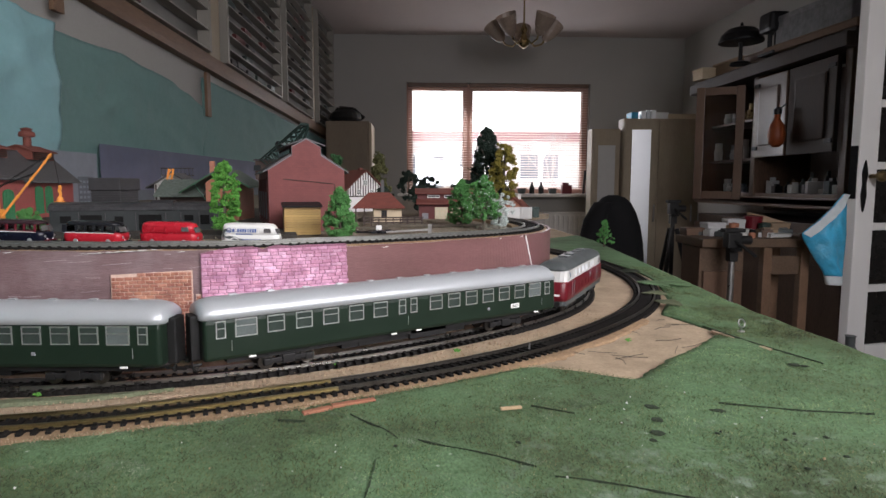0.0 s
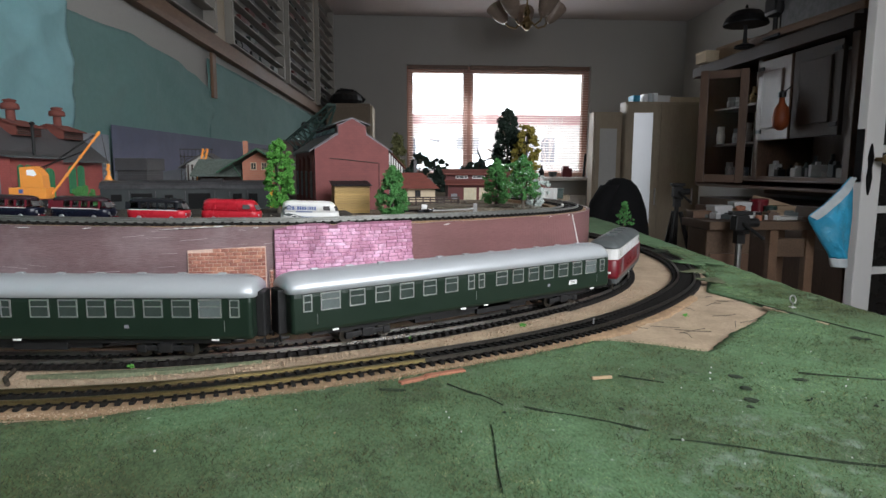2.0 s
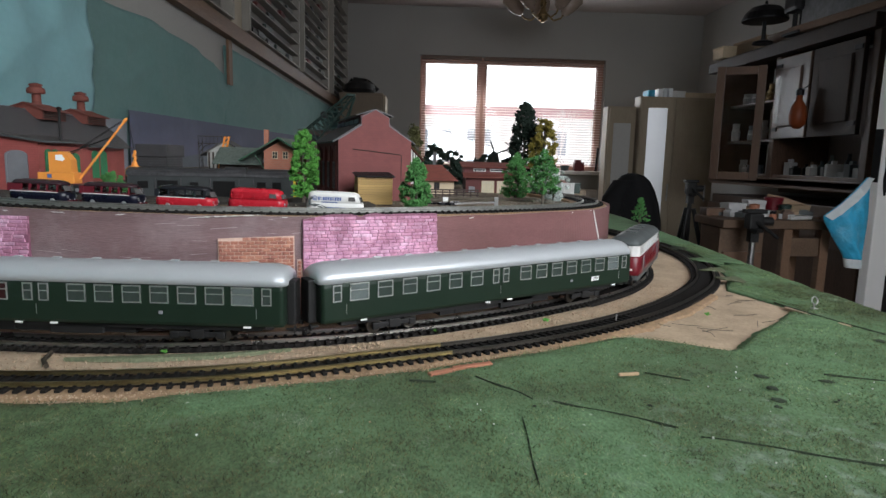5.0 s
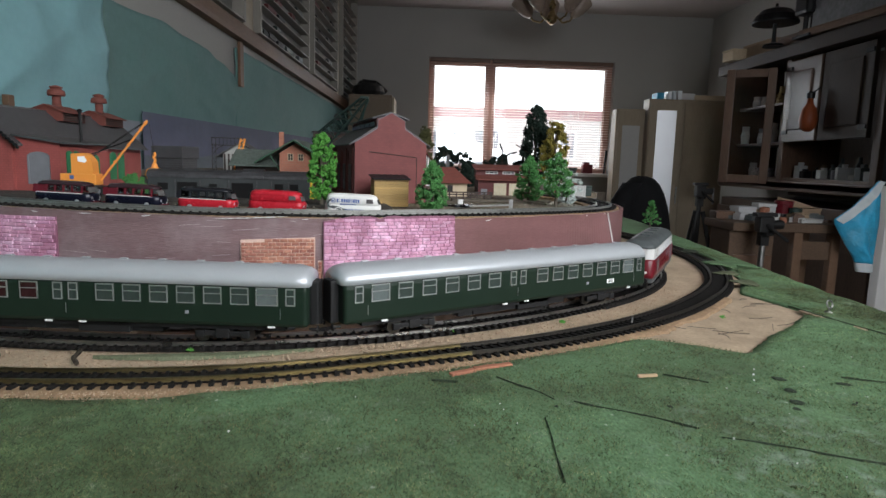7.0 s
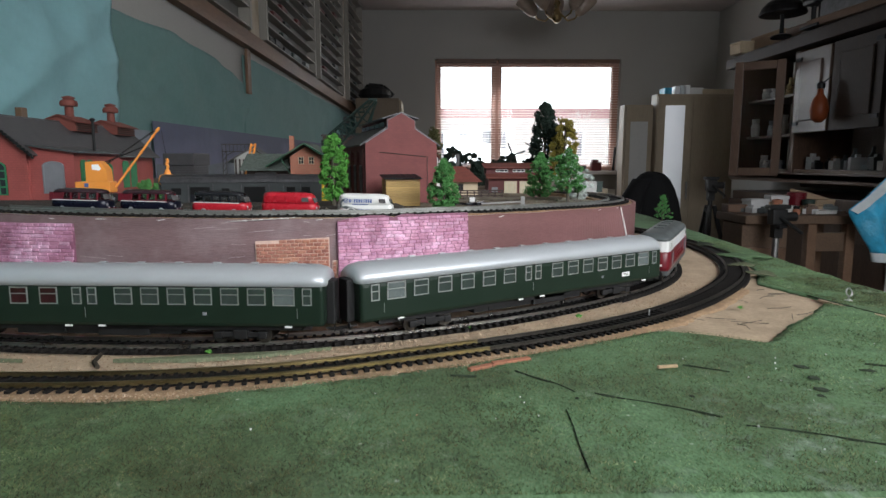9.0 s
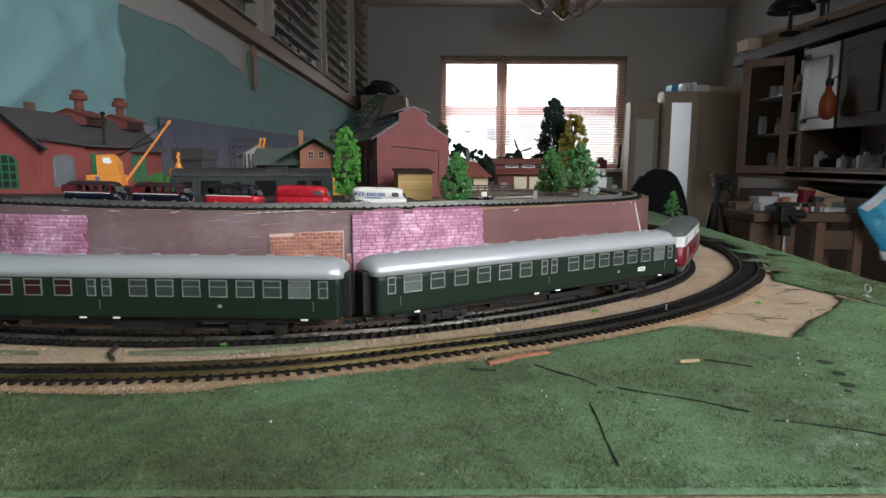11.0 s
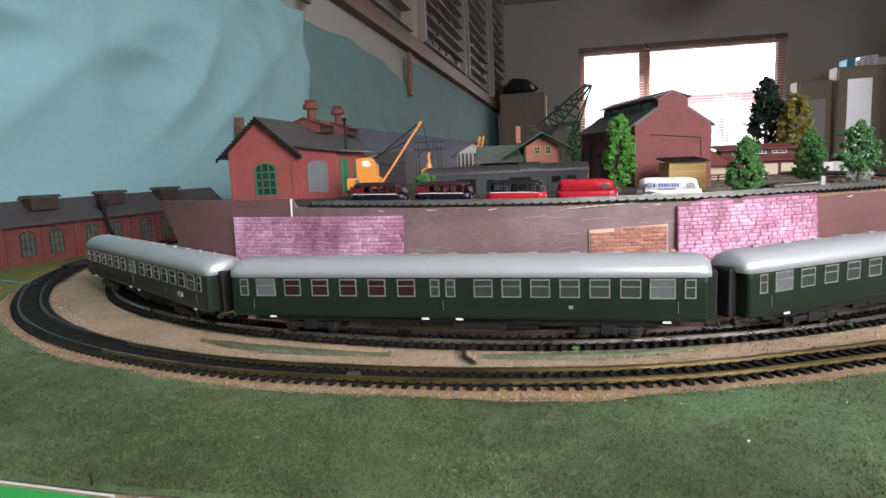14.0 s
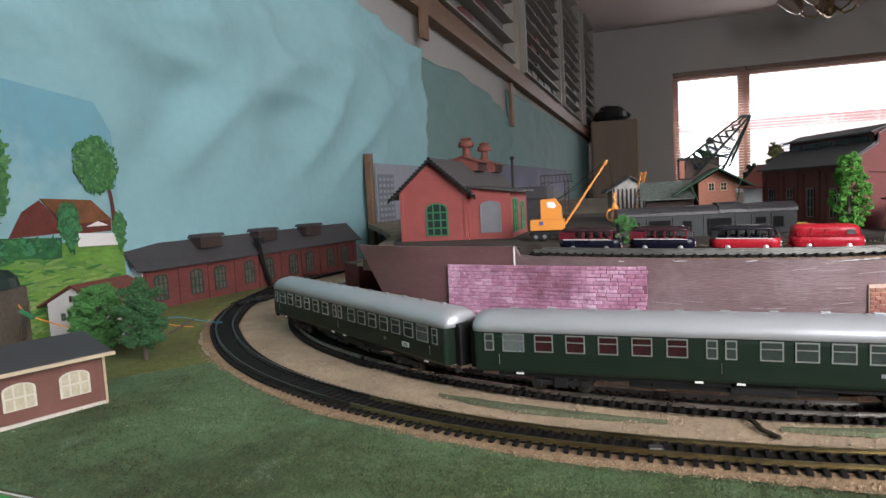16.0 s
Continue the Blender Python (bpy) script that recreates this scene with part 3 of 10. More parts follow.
OUTER = Line(arc(-0.305, 0.932, 0.601, 160, 212, 6)
             + [(-0.785, 0.570), (-0.7285, 0.505), (-0.665, 0.4475), (-0.593, 0.400), (-0.515, 0.364), (-0.432, 0.3395), (-0.347, 0.330), (-0.261, 0.330), (-0.176, 0.343),
                (-0.0965, 0.373), (-0.018, 0.4065), (0.056, 0.4495), (0.122, 0.502), (0.179, 0.563), (0.2295, 0.631), (0.267, 0.708), (0.2915, 0.7905),
                (0.302, 0.876), (0.302, 0.962), (0.294, 1.048), (0.277, 1.132), (0.252, 1.215), (0.214, 1.293), (0.167, 1.364)])
INNER = Line(arc(-0.335, 0.870, 0.4585, 150, 228, 8)
             + [(-0.583, 0.486), (-0.507, 0.4445), (-0.425, 0.417), (-0.338, 0.4015), (-0.250, 0.398), (-0.162, 0.412), (-0.0785, 0.442), (-0.001, 0.486), (0.0695, 0.539),
                (0.1315, 0.602), (0.178, 0.678), (0.2035, 0.763), (0.209, 0.851), (0.196, 0.938), (0.168, 1.022), (0.126, 1.099), (0.069, 1.166), (0.007, 1.227)])
FASC = Line([(-0.600, 0.535), (-0.552, 0.507), (-0.507, 0.491), (-0.453, 0.478), (-0.40, 0.465), (-0.352, 0.456), (-0.296, 0.455), (-0.246, 0.458),
             (-0.208, 0.463), (-0.155, 0.474), (-0.10, 0.492), (-0.057, 0.513), (-0.02, 0.537), (0.02, 0.568), (0.065, 0.606), (0.106, 0.646),
             (0.138, 0.695), (0.158, 0.75), (0.166, 0.81), (0.160, 0.88), (0.140, 0.95), (0.105, 1.02), (0.06, 1.09)])


def zt(x):
    """Height of the upper level."""
    return 0.0785 - 0.018 * min(max(x + 0.2, 0.0), 0.4)


def fascia_top(x):
    return 0.0925 if x < -0.444 else 0.0811 - (0.022 if x < -0.236 else 0.012) * (x + 0.236)


def rim_z(x):
    """Height of the track bed on the rim, which climbs towards the shed."""
    return zt(x) + 0.019 * max(0.0, -0.236 - x) - 0.0015 * min(1.0, max(0.0, (-0.08 - x) / 0.06))


def road_z(x):
    """The sunken roadway behind the rim, on which the vans stand."""
    return 0.0735 + 0.0249 * min(max(-0.15 - x, -0.05), 0.30)


# ---- the room ----
WX, WS = -1.0, 0.0638          # left wall: x at y = 0.7, and its slope


def wall_x(y):
    return WX + WS * (y - 0.7)


FLOOR, CEIL, FAR, RIGHT, NEAR = -0.85, 1.40, 5.40, 2.36, -0.6


def quad_block(bm, corners, z0, z1):
    """A block over four plan corners."""
    lo = [bm.verts.new((x, y, z0)) for x, y in corners]
    hi = [bm.verts.new((x, y, z1)) for x, y in corners]
    fs = [bm.faces.new(lo[::-1]), bm.faces.new(hi)]
    n = len(corners)
    for i in range(n):
        fs.append(bm.faces.new((lo[i], lo[(i + 1) % n], hi[(i + 1) % n], hi[i])))
    bmesh.ops.recalc_face_normals(bm, faces=fs)


def structure(name, bm, mat, label, category):
    return single(name, bm, mat, label, category, kind="structure")


bm = B()
quad_block(bm, [(wall_x(NEAR) - 0.2, NEAR - 0.2), (RIGHT + 0.2, NEAR - 0.2), (RIGHT + 0.2, FAR + 0.2), (wall_x(FAR) - 0.4, FAR + 0.2)], FLOOR - 0.1, FLOOR)
structure("floor", bm, "floor_wood", "dark worn wooden floor of the hobby room", "floor")
bm = B()
quad_block(bm, [(wall_x(NEAR) - 0.2, NEAR - 0.2), (RIGHT + 0.2, NEAR - 0.2), (RIGHT + 0.2, FAR + 0.2), (wall_x(FAR) - 0.4, FAR + 0.2)], CEIL, CEIL + 0.1)
structure("ceiling", bm, "ceiling_paint", "plain off-white plaster ceiling in shade", "ceiling")
bm = B()
quad_block(bm, [(wall_x(NEAR) - 0.15, NEAR - 0.2), (wall_x(NEAR - 0.2), NEAR - 0.2), (wall_x(FAR), FAR), (wall_x(FAR) - 0.15, FAR)], FLOOR, CEIL)
structure("wall_west", bm, "wall_paint", "off-white plastered side wall behind the layout", "wall")
bm = B()
quad_block(bm, [(RIGHT, NEAR - 0.2), (RIGHT + 0.15, NEAR - 0.2), (RIGHT + 0.15, FAR), (RIGHT, FAR)], FLOOR, CEIL)
structure("wall_east", bm, "wall_paint", "off-white plastered side wall behind the dresser", "wall")
WIN = (-0.06, 1.535, 0.06, 1.005)   # far window opening: x0, x1, z0, z1
bm = B()
for x0, x1, z0, z1 in ((wall_x(FAR) - 0.15, WIN[0], FLOOR, CEIL), (WIN[1], RIGHT + 0.15, FLOOR, CEIL), (WIN[0], WIN[1], FLOOR, WIN[2]), (WIN[0], WIN[1], WIN[3], CEIL)):
    box(bm, x1 - x0, 0.2, z1 - z0, (x0 + x1) / 2, FAR + 0.1, (z0 + z1) / 2)
structure("wall_north", bm, "wall_paint", "off-white end wall with a wide window", "wall")
NW = (0.12, 1.53, 0.28, 1.20)
bm = B()
for x0, x1, z0, z1 in ((wall_x(NEAR), NW[0], FLOOR, CEIL), (NW[1], RIGHT, FLOOR, CEIL), (NW[0], NW[1], FLOOR, NW[2]), (NW[0], NW[1], NW[3], CEIL)):
    if x1 > x0:
        box(bm, x1 - x0, 0.2, z1 - z0, (x0 + x1) / 2, NEAR - 0.1, (z0 + z1) / 2)
structure("wall_south", bm, "wall_paint", "off-white end wall behind the camera", "wall")

# far window: frame, mullion, panes, sill and two venetian blinds
win = thing("window_1", pose(0, FAR, 0), "wide white two-light window with lowered blinds", "window", kind="structure")
wx0, wx1, wz0, wz1 = WIN
mx = 0.475
bm = B()
for sx, sz, x, z in ((wx1 - wx0, 0.05, (wx0 + wx1) / 2, wz1 - 0.025), (wx1 - wx0, 0.05, (wx0 + wx1) / 2, wz0 + 0.025),
                     (0.05, wz1 - wz0 - 0.1, wx0 + 0.025, (wz0 + wz1) / 2), (0.05, wz1 - wz0 - 0.1, wx1 - 0.025, (wz0 + wz1) / 2),
                     (0.085, wz1 - wz0 - 0.1, mx, (wz0 + wz1) / 2)):
    box(bm, sx, 0.07, sz, x, 0.1, z, bevel=0.005)
part("window_frame", bm, "frame_rose", win)
for x0, x1 in ((wx0 + 0.05, mx - 0.043), (mx + 0.043, wx1 - 0.05)):
    bm = B()
    box(bm, x1 - x0, 0.006, wz1 - wz0 - 0.1, (x0 + x1) / 2, 0.11, (wz0 + wz1) / 2)
    p = part("pane", bm, "glass", win)
    p.visible_shadow = False
bm = B()
box(bm, wx1 - wx0 + 0.16, 0.22, 0.03, (wx0 + wx1) / 2, -0.05, wz0 - 0.017, bevel=0.006)
part("window_sill", bm, "frame_white", win)
slat = None
for x0, x1, zlow in ((wx0 + 0.012, mx - 0.01, wz0 + 0.02), (mx + 0.01, wx1 - 0.012, wz0 + 0.02)):
    bl = thing("venetian_blind", pose((x0 + x1) / 2, FAR + 0.02, 0), "lowered reddish-brown venetian blind with open slats", "blind", "window blinds")
    bm = B()
    box(bm, x1 - x0, 0.035, 0.03, 0, 0, wz1 - 0.016, bevel=0.003)
    part("headrail", bm, "wood_mid", bl)
    zz, bm = wz1 - 0.045, B()
    box(bm, x1 - x0 - 0.004, 0.022, 0.0010, 0, 0, 0, rx=15)
    first = part("slat", bm, "blind", bl)
    first.location.z = zz
    zz -= 0.0215
    while zz > zlow:
        o = new("slat", first.data)
        o.parent, o.location = bl, (0, 0, zz)
        zz -= 0.0215
    for k in (-0.42, 0.0, 0.42):
        bm = B()
        rod(bm, (k * (x1 - x0), -0.013, zlow), (k * (x1 - x0), -0.013, wz1 - 0.03), 0.0012)
        part("cord", bm, "blind", bl)

# outdoors, its surfaces made to glow so they look overexposed through the blinds
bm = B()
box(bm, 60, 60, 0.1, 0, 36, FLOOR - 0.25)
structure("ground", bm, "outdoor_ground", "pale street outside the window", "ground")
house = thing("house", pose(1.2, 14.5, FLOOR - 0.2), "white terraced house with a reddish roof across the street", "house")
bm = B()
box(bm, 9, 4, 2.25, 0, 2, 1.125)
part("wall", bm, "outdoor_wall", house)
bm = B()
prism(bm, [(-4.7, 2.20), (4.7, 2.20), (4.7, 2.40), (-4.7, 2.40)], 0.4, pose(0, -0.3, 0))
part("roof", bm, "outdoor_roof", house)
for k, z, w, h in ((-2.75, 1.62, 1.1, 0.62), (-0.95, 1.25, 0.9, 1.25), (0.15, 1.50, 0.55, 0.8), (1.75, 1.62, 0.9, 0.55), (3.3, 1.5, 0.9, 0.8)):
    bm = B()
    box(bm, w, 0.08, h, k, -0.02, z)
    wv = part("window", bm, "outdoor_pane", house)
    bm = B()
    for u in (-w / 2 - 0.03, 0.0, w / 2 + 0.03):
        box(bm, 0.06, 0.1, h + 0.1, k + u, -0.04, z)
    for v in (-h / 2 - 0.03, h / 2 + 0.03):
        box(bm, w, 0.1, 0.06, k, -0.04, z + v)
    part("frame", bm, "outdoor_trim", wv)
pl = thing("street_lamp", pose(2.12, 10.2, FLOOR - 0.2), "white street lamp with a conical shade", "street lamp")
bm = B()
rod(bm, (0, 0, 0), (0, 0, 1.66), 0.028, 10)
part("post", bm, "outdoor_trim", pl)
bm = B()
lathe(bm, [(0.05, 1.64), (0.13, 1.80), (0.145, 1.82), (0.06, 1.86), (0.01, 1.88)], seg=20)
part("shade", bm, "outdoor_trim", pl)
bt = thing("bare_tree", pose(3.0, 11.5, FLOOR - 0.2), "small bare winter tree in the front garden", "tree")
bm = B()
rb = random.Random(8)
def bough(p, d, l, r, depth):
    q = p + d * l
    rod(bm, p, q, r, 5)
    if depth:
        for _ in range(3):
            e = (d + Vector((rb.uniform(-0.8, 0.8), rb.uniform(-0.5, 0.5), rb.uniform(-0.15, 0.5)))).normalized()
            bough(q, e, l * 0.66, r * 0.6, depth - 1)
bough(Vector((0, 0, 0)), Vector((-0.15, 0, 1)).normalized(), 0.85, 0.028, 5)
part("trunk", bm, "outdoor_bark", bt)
bm = B()
box(bm, 80, 0.2, 40, 0, 62, 15)
structure("backdrop", bm, "white_sky", "bright overcast sky beyond the houses", "backdrop")

# ---- the layout's baseboard, ground and upper level ----
def right_edge(y):
    return 0.340 + 0.075 * min(max((y - 0.62) / 0.8, 0), 1)


FRONT, BACK = 0.2062, 3.2


def front_edge(x):
    return FRONT + 0.0857 * max(0.0, -0.40 - x)


base = thing("layout_table", pose(0, 0, 0), "long baseboard of a model railway on wooden legs", "table")
bm = B()
edge = [(right_edge(FRONT + (BACK - FRONT) * k / 12), FRONT + (BACK - FRONT) * k / 12) for k in range(13)]
quad_block(bm, [(wall_x(FRONT) + 0.004, FRONT)] + edge + [(wall_x(BACK) + 0.004, BACK)], -0.022, -0.001)
part("tabletop", bm, "cork", base, "tan cork-coloured board under the track")
bm = B()
box(bm, 0.74, 0.052, 0.075, -0.03, FRONT - 0.0268, -0.0375, bevel=0.0015)
box(bm, 0.70, 0.052, 0.075, -0.747, front_edge(-0.747) - 0.0272, -0.0375, rz=-4.9, bevel=0.0015)
part("front_board", bm, "board_green", base, "bright green painted edge board")
bm = B()
box(bm, 0.33, 0.0003, 0.0006, -0.225, FRONT - 0.0004, 0.0002)
box(bm, 0.66, 0.0004, 0.0008, -0.729, front_edge(-0.729) - 0.0004, 0.0004, rz=-4.9)
part("edge_strip", bm, "print_white", base, "white worn line along the edge")
for x, y in ((-0.95, 0.3), (0.28, 0.3), (-0.85, 1.7), (0.3, 1.7), (-0.75, 3.05), (0.3, 3.05)):
    bm = B()
    box(bm, 0.05, 0.05, FLOOR * -1 - 0.022, x, y, (FLOOR - 0.022) / 2)
    part("leg", bm, "wood_bench", base)

# grass mats: rings outside the tracks, out to the table's edges
CX, CY = -0.27, 0.90


def lerp_table(tab, x):
    if x <= tab[0][0]:
        return tab[0][1]
    for (a, va), (b, vb) in zip(tab, tab[1:]):
        if x <= b:
            return va + (vb - va) * (x - a) / (b - a)
    return tab[-1][1]


def out_to_edge(a):
    """How far the board reaches from the ring's centre towards the angle a."""
    c, s = math.cos(a), math.sin(a)
    best = 9.0
    if s < 0:
        r = (FRONT - CY) / s
        for _ in range(4):
            r = (front_edge(CX + r * c) + 0.001 - CY) / s
        best = min(best, r)
    if c < 0:
        best = min(best, (wall_x(CY) + 0.012 - CX) / c)
    if c > 0:
        for _ in range(1):
            r = 0.6
            for _ in range(8):
                r = (right_edge(CY + r * s) - CX) / c
            best = min(best, r)
    return best


def grass_mat(name, table, a0, a1, mat, label, n=420, rows=34, lift=0.0022):
    bm = B()
    grid = []
    for i in range(n + 1):
        deg = a0 + (a1 - a0) * i / n
        a = radians(deg)
        r0 = lerp_table(table, deg) + 0.0022 * (noise.noise((deg * 0.35, 1.7, 0)) + noise.noise((deg * 1.4, 8.0, 0)) + 0.6 * noise.noise((deg * 5.1, 3.0, 0)))
        r1 = max(out_to_edge(a), r0 + 0.004)
        col = []
        for k in range(rows + 1):
            v = k / rows
            r = r0 + (r1 - r0) * v
            x, y = CX + r * math.cos(a), CY + r * math.sin(a)
            rim = min(1.0, (r - r0) / 0.008, (r1 - r) / 0.002 + 0.25)
            z = lift * (0.15 + 0.85 * rim) + 0.0011 * noise.noise((x * 28, y * 28, 3)) * rim + 0.0005 * noise.noise((x * 160, y * 160, 5))
            col.append(bm.verts.new((x, y, max(z, 0.0006))))
        grid.append(col)
    for p, q in zip(grid, grid[1:]):
        for k in range(rows):
            bm.faces.new((p[k], q[k], q[k + 1], p[k + 1]))
    rim0 = [bm.verts.new((c[0].co.x, c[0].co.y, -0.001)) for c in grid]
    for i in range(n):
        bm.faces.new((rim0[i], rim0[i + 1], grid[i + 1][0], grid[i][0]))
    bmesh.ops.recalc_face_normals(bm, faces=bm.faces[:])
    return single(name, bm, mat, label, "grass mat", kind="structure", smooth=True)


GRASS_EDGE = [(215, 0.636), (225, 0.625), (233, 0.618), (243, 0.616), (248, 0.607), (252, 0.606), (258, 0.602), (265, 0.595), (275, 0.594), (278, 0.584), (288, 0.577), (297, 0.573),
              (306.4, 0.579), (308.0, 0.600), (309.3, 0.646), (315, 0.640), (325.2, 0.650), (327.5, 0.621), (330.5, 0.590), (345, 0.592), (360, 0.598), (375, 0.605), (390, 0.625), (410, 0.68)]
grass_mat("grass_ground", GRASS_EDGE,
          226, 404, "grass", "worn dark green grass mat with seams and crumbs")
grass_mat("grass_ground_2", [(150, 0.67), (180, 0.66), (200, 0.645), (215, 0.636), (226.2, 0.624)], 165, 226, "grass_olive", "olive green grass mat by the bend", n=180, rows=20)
bm = B()
quad_block(bm, [(-0.975, 1.06), (-0.70, 1.06), (-0.62, 1.16), (-0.95, 1.16)], -0.001, 0.0006)
structure("grass_ground_3", bm, "grass_olive", "olive green mat behind the bend", "grass mat")

# seams, twigs and crumbs on the mats
SEAMS = (([(-0.040, 0.343), (-0.030, 0.331), (-0.020, 0.321), (-0.013, 0.309)], 0.0013),
               ([(-0.003, 0.307), (0.010, 0.299), (0.024, 0.2925), (0.038, 0.284), (0.050, 0.2755)], 0.0021),
               ([(0.056, 0.266), (0.068, 0.2625), (0.084, 0.2565), (0.104, 0.2465), (0.13, 0.2375), (0.16, 0.229)], 0.0014),
               ([(-0.0225, 0.287), (-0.0235, 0.266), (-0.0255, 0.246), (-0.0265, 0.224)], 0.0009),
               ([(0.062, 0.352), (0.085, 0.338)], 0.0008), ([(0.172, 0.352), (0.21, 0.338), (0.25, 0.331)], 0.0009),
               ([(-0.078, 0.336), (-0.062, 0.334)], 0.0020),
               ([(0.2545, 0.545), (0.2585, 0.527), (0.2645, 0.497), (0.2735, 0.463), (0.286, 0.425)], 0.0036))
for pts, w in SEAMS:
    bm = B()
    line = smooth_line(pts, 0.0015)
    vs = []
    for i, p in enumerate(line):
        d = (line[min(i + 1, len(line) - 1)] - line[max(i - 1, 0)]).normalized()
        nrm = Vector((-d.y, d.x)) * w * min(1.0, 0.15 + 6 * i / len(line), 0.15 + 6 * (len(line) - 1 - i) / len(line)) * max(0.03, 0.20 + 0.55 * noise.noise((p.x * 120, p.y * 120, 0)) + 0.25 * noise.noise((p.x * 420, p.y * 420, 4)))
        vs.append([bm.verts.new((p.x + nrm.x * s, p.y + nrm.y * s, h)) for s, h in ((1.5, 0.0016), (0.6, 0.0031), (-0.6, 0.0031), (-1.5, 0.0016))])
    for a, b in zip(vs, vs[1:]):
        for k in range(3):
            bm.faces.new((a[k], b[k], b[k + 1], a[k + 1]))
    bmesh.ops.recalc_face_normals(bm, faces=bm.faces[:])
    structure("ground_seam", bm, "scorch_soft", "dark joint between the grass mats", "seam")


bm = B()
quad_block(bm, [(0.2535, 0.527), (0.2600, 0.533), (0.2655, 0.498), (0.2725, 0.466), (0.2690, 0.462), (0.2610, 0.496)], 0.0005, 0.0025)
structure("sand_strip", bm, "cork", "bare sandy strip between two grass mats", "bare strip")


# ---- tracks ----
def rail_strip(line, s0, s1, off, z0, w, h):
    bm = B()
    n = max(2, int((s1 - s0) / 0.006))
    prev = None
    for i in range(n + 1):
        q, a = line.at(s0 + (s1 - s0) * i / n)
        nx, ny = -math.sin(radians(a)), math.cos(radians(a))
        zb = z0(q.x) if callable(z0) else z0
        ring = []
        for o, z in ((-w, 0), (-w, 0.3 * h), (-w * 0.35, 0.4 * h), (-w * 0.35, 0.6 * h), (-w * 0.62, 0.7 * h), (-w * 0.62, h),
                     (w * 0.62, h), (w * 0.62, 0.7 * h), (w * 0.35, 0.6 * h), (w * 0.35, 0.4 * h), (w, 0.3 * h), (w, 0)):
            ring.append(bm.verts.new((q.x + nx * (off + o), q.y + ny * (off + o), zb + z)))
        if prev:
            for k in range(11):
                bm.faces.new((prev[k], ring[k], ring[k + 1], prev[k + 1]))
        else:
            bm.faces.new(ring)
        prev = ring
    bm.faces.new(prev[::-1])
    bmesh.ops.recalc_face_normals(bm, faces=bm.faces[:])
    return bm


def sleeper_mesh(L=0.0300):
    bm = B()
    box(bm, 0.0026, L, 0.0022, 0, 0, 0.0011)
    for s in (-1, 1):
        for d in (-0.0022, 0.0022):
            box(bm, 0.0018, 0.0014, 0.0008, 0, s * 0.00865 + d, 0.0026)
    me = bpy.data.meshes.new("sleeper")
    bm.to_mesh(me)
    bm.free()
    me.materials.append(M["sleeper"])
    return me


SLEEPER = sleeper_mesh()


def bed_strip(line, s0, s1, half, top):
    """A low black bed between and under the sleepers."""
    bm = B()
    prev = None
    n = max(2, int((s1 - s0) / 0.006))
    for i in range(n + 1):
        q, a = line.at(s0 + (s1 - s0) * i / n)
        nx, ny = -math.sin(radians(a)), math.cos(radians(a))
        zt_ = top(q.x) if callable(top) else top
        ring = [bm.verts.new((q.x + nx * o, q.y + ny * o, z)) for o, z in ((-half - 0.0012, zt_ - 0.003), (-half, zt_), (half, zt_), (half + 0.0012, zt_ - 0.003))]
        if prev:
            for k in range(3):
                bm.faces.new((prev[k], ring[k], ring[k + 1], prev[k + 1]))
        prev = ring
    bmesh.ops.recalc_face_normals(bm, faces=bm.faces[:])
    return bm


def track(name, line, s0, s1, rail, label, z=0.0008, near=None, pitch=0.0066, steel_from=None, beds=(), dark_to=0.0):
    """Two rails on sleepers; those of the stretch near are single pieces, the rest one joined piece."""
    tr = thing(name, I4, label, "track")
    split = steel_from if steel_from else s1
    for b0, b1, half, top in beds:
        part("track_bed", bed_strip(line, b0, b1, half, top), "track_bed", tr)
    for off in (-0.00865, 0.00865):
        if dark_to > s0:
            part("rail", rail_strip(line, s0, dark_to, off, z + 0.0021, 0.0010, 0.0026), "rail_dark", tr)
        part("rail", rail_strip(line, max(s0, dark_to), split, off, (lambda x: z(x) + 0.0021) if callable(z) else z + 0.0021, 0.0010, 0.0026), rail, tr)
        if split < s1:
            part("rail", rail_strip(line, split, s1, off, z + 0.0021, 0.0010, 0.0026), "rail_dark", tr)
    s, far = s0, []
    count = 0
    while s < s1:
        q, a = line.at(s)
        zz = z(q.x) if callable(z) else z
        m = pose(q.x, q.y, zz, 0, 0, a)
        if near and near[0] < s < near[1] and count < 300:
            o = new("sleeper", SLEEPER)
            o.parent, o.matrix_basis = tr, m
            count += 1
        else:
            far.append(m)
        s += pitch
    verts, faces = [], []
    src = [v.co.copy() for v in SLEEPER.vertices]
    fsrc = [tuple(p.vertices) for p in SLEEPER.polygons]
    for m in far:
        k = len(verts)
        verts += [m @ v for v in src]
        faces += [tuple(i + k for i in f) for f in fsrc]
    if verts:
        me = bpy.data.meshes.new("sleeper_bed")
        me.from_pydata(verts, [], faces)
        me.materials.append(M["sleeper"])
        o = new("sleeper_bed", me)
        o.parent = tr
        tagged(o, kind="stuff")
    return tr


track("railway_track", OUTER, 0.0, OUTER.length - 0.01, "rail_brass", "curved model track with tarnished brass rails on black sleepers",
      near=(OUTER.near(-0.60), OUTER.near(-0.60) + 1.9), steel_from=OUTER.near(-0.055), dark_to=OUTER.near(-0.53),
      beds=((0.01, OUTER.near(-0.60), 0.0142, 0.0028), (OUTER.near(-0.60), OUTER.near(0.10), 0.0088, 0.0017), (OUTER.near(0.10), OUTER.length - 0.02, 0.0142, 0.0028)))
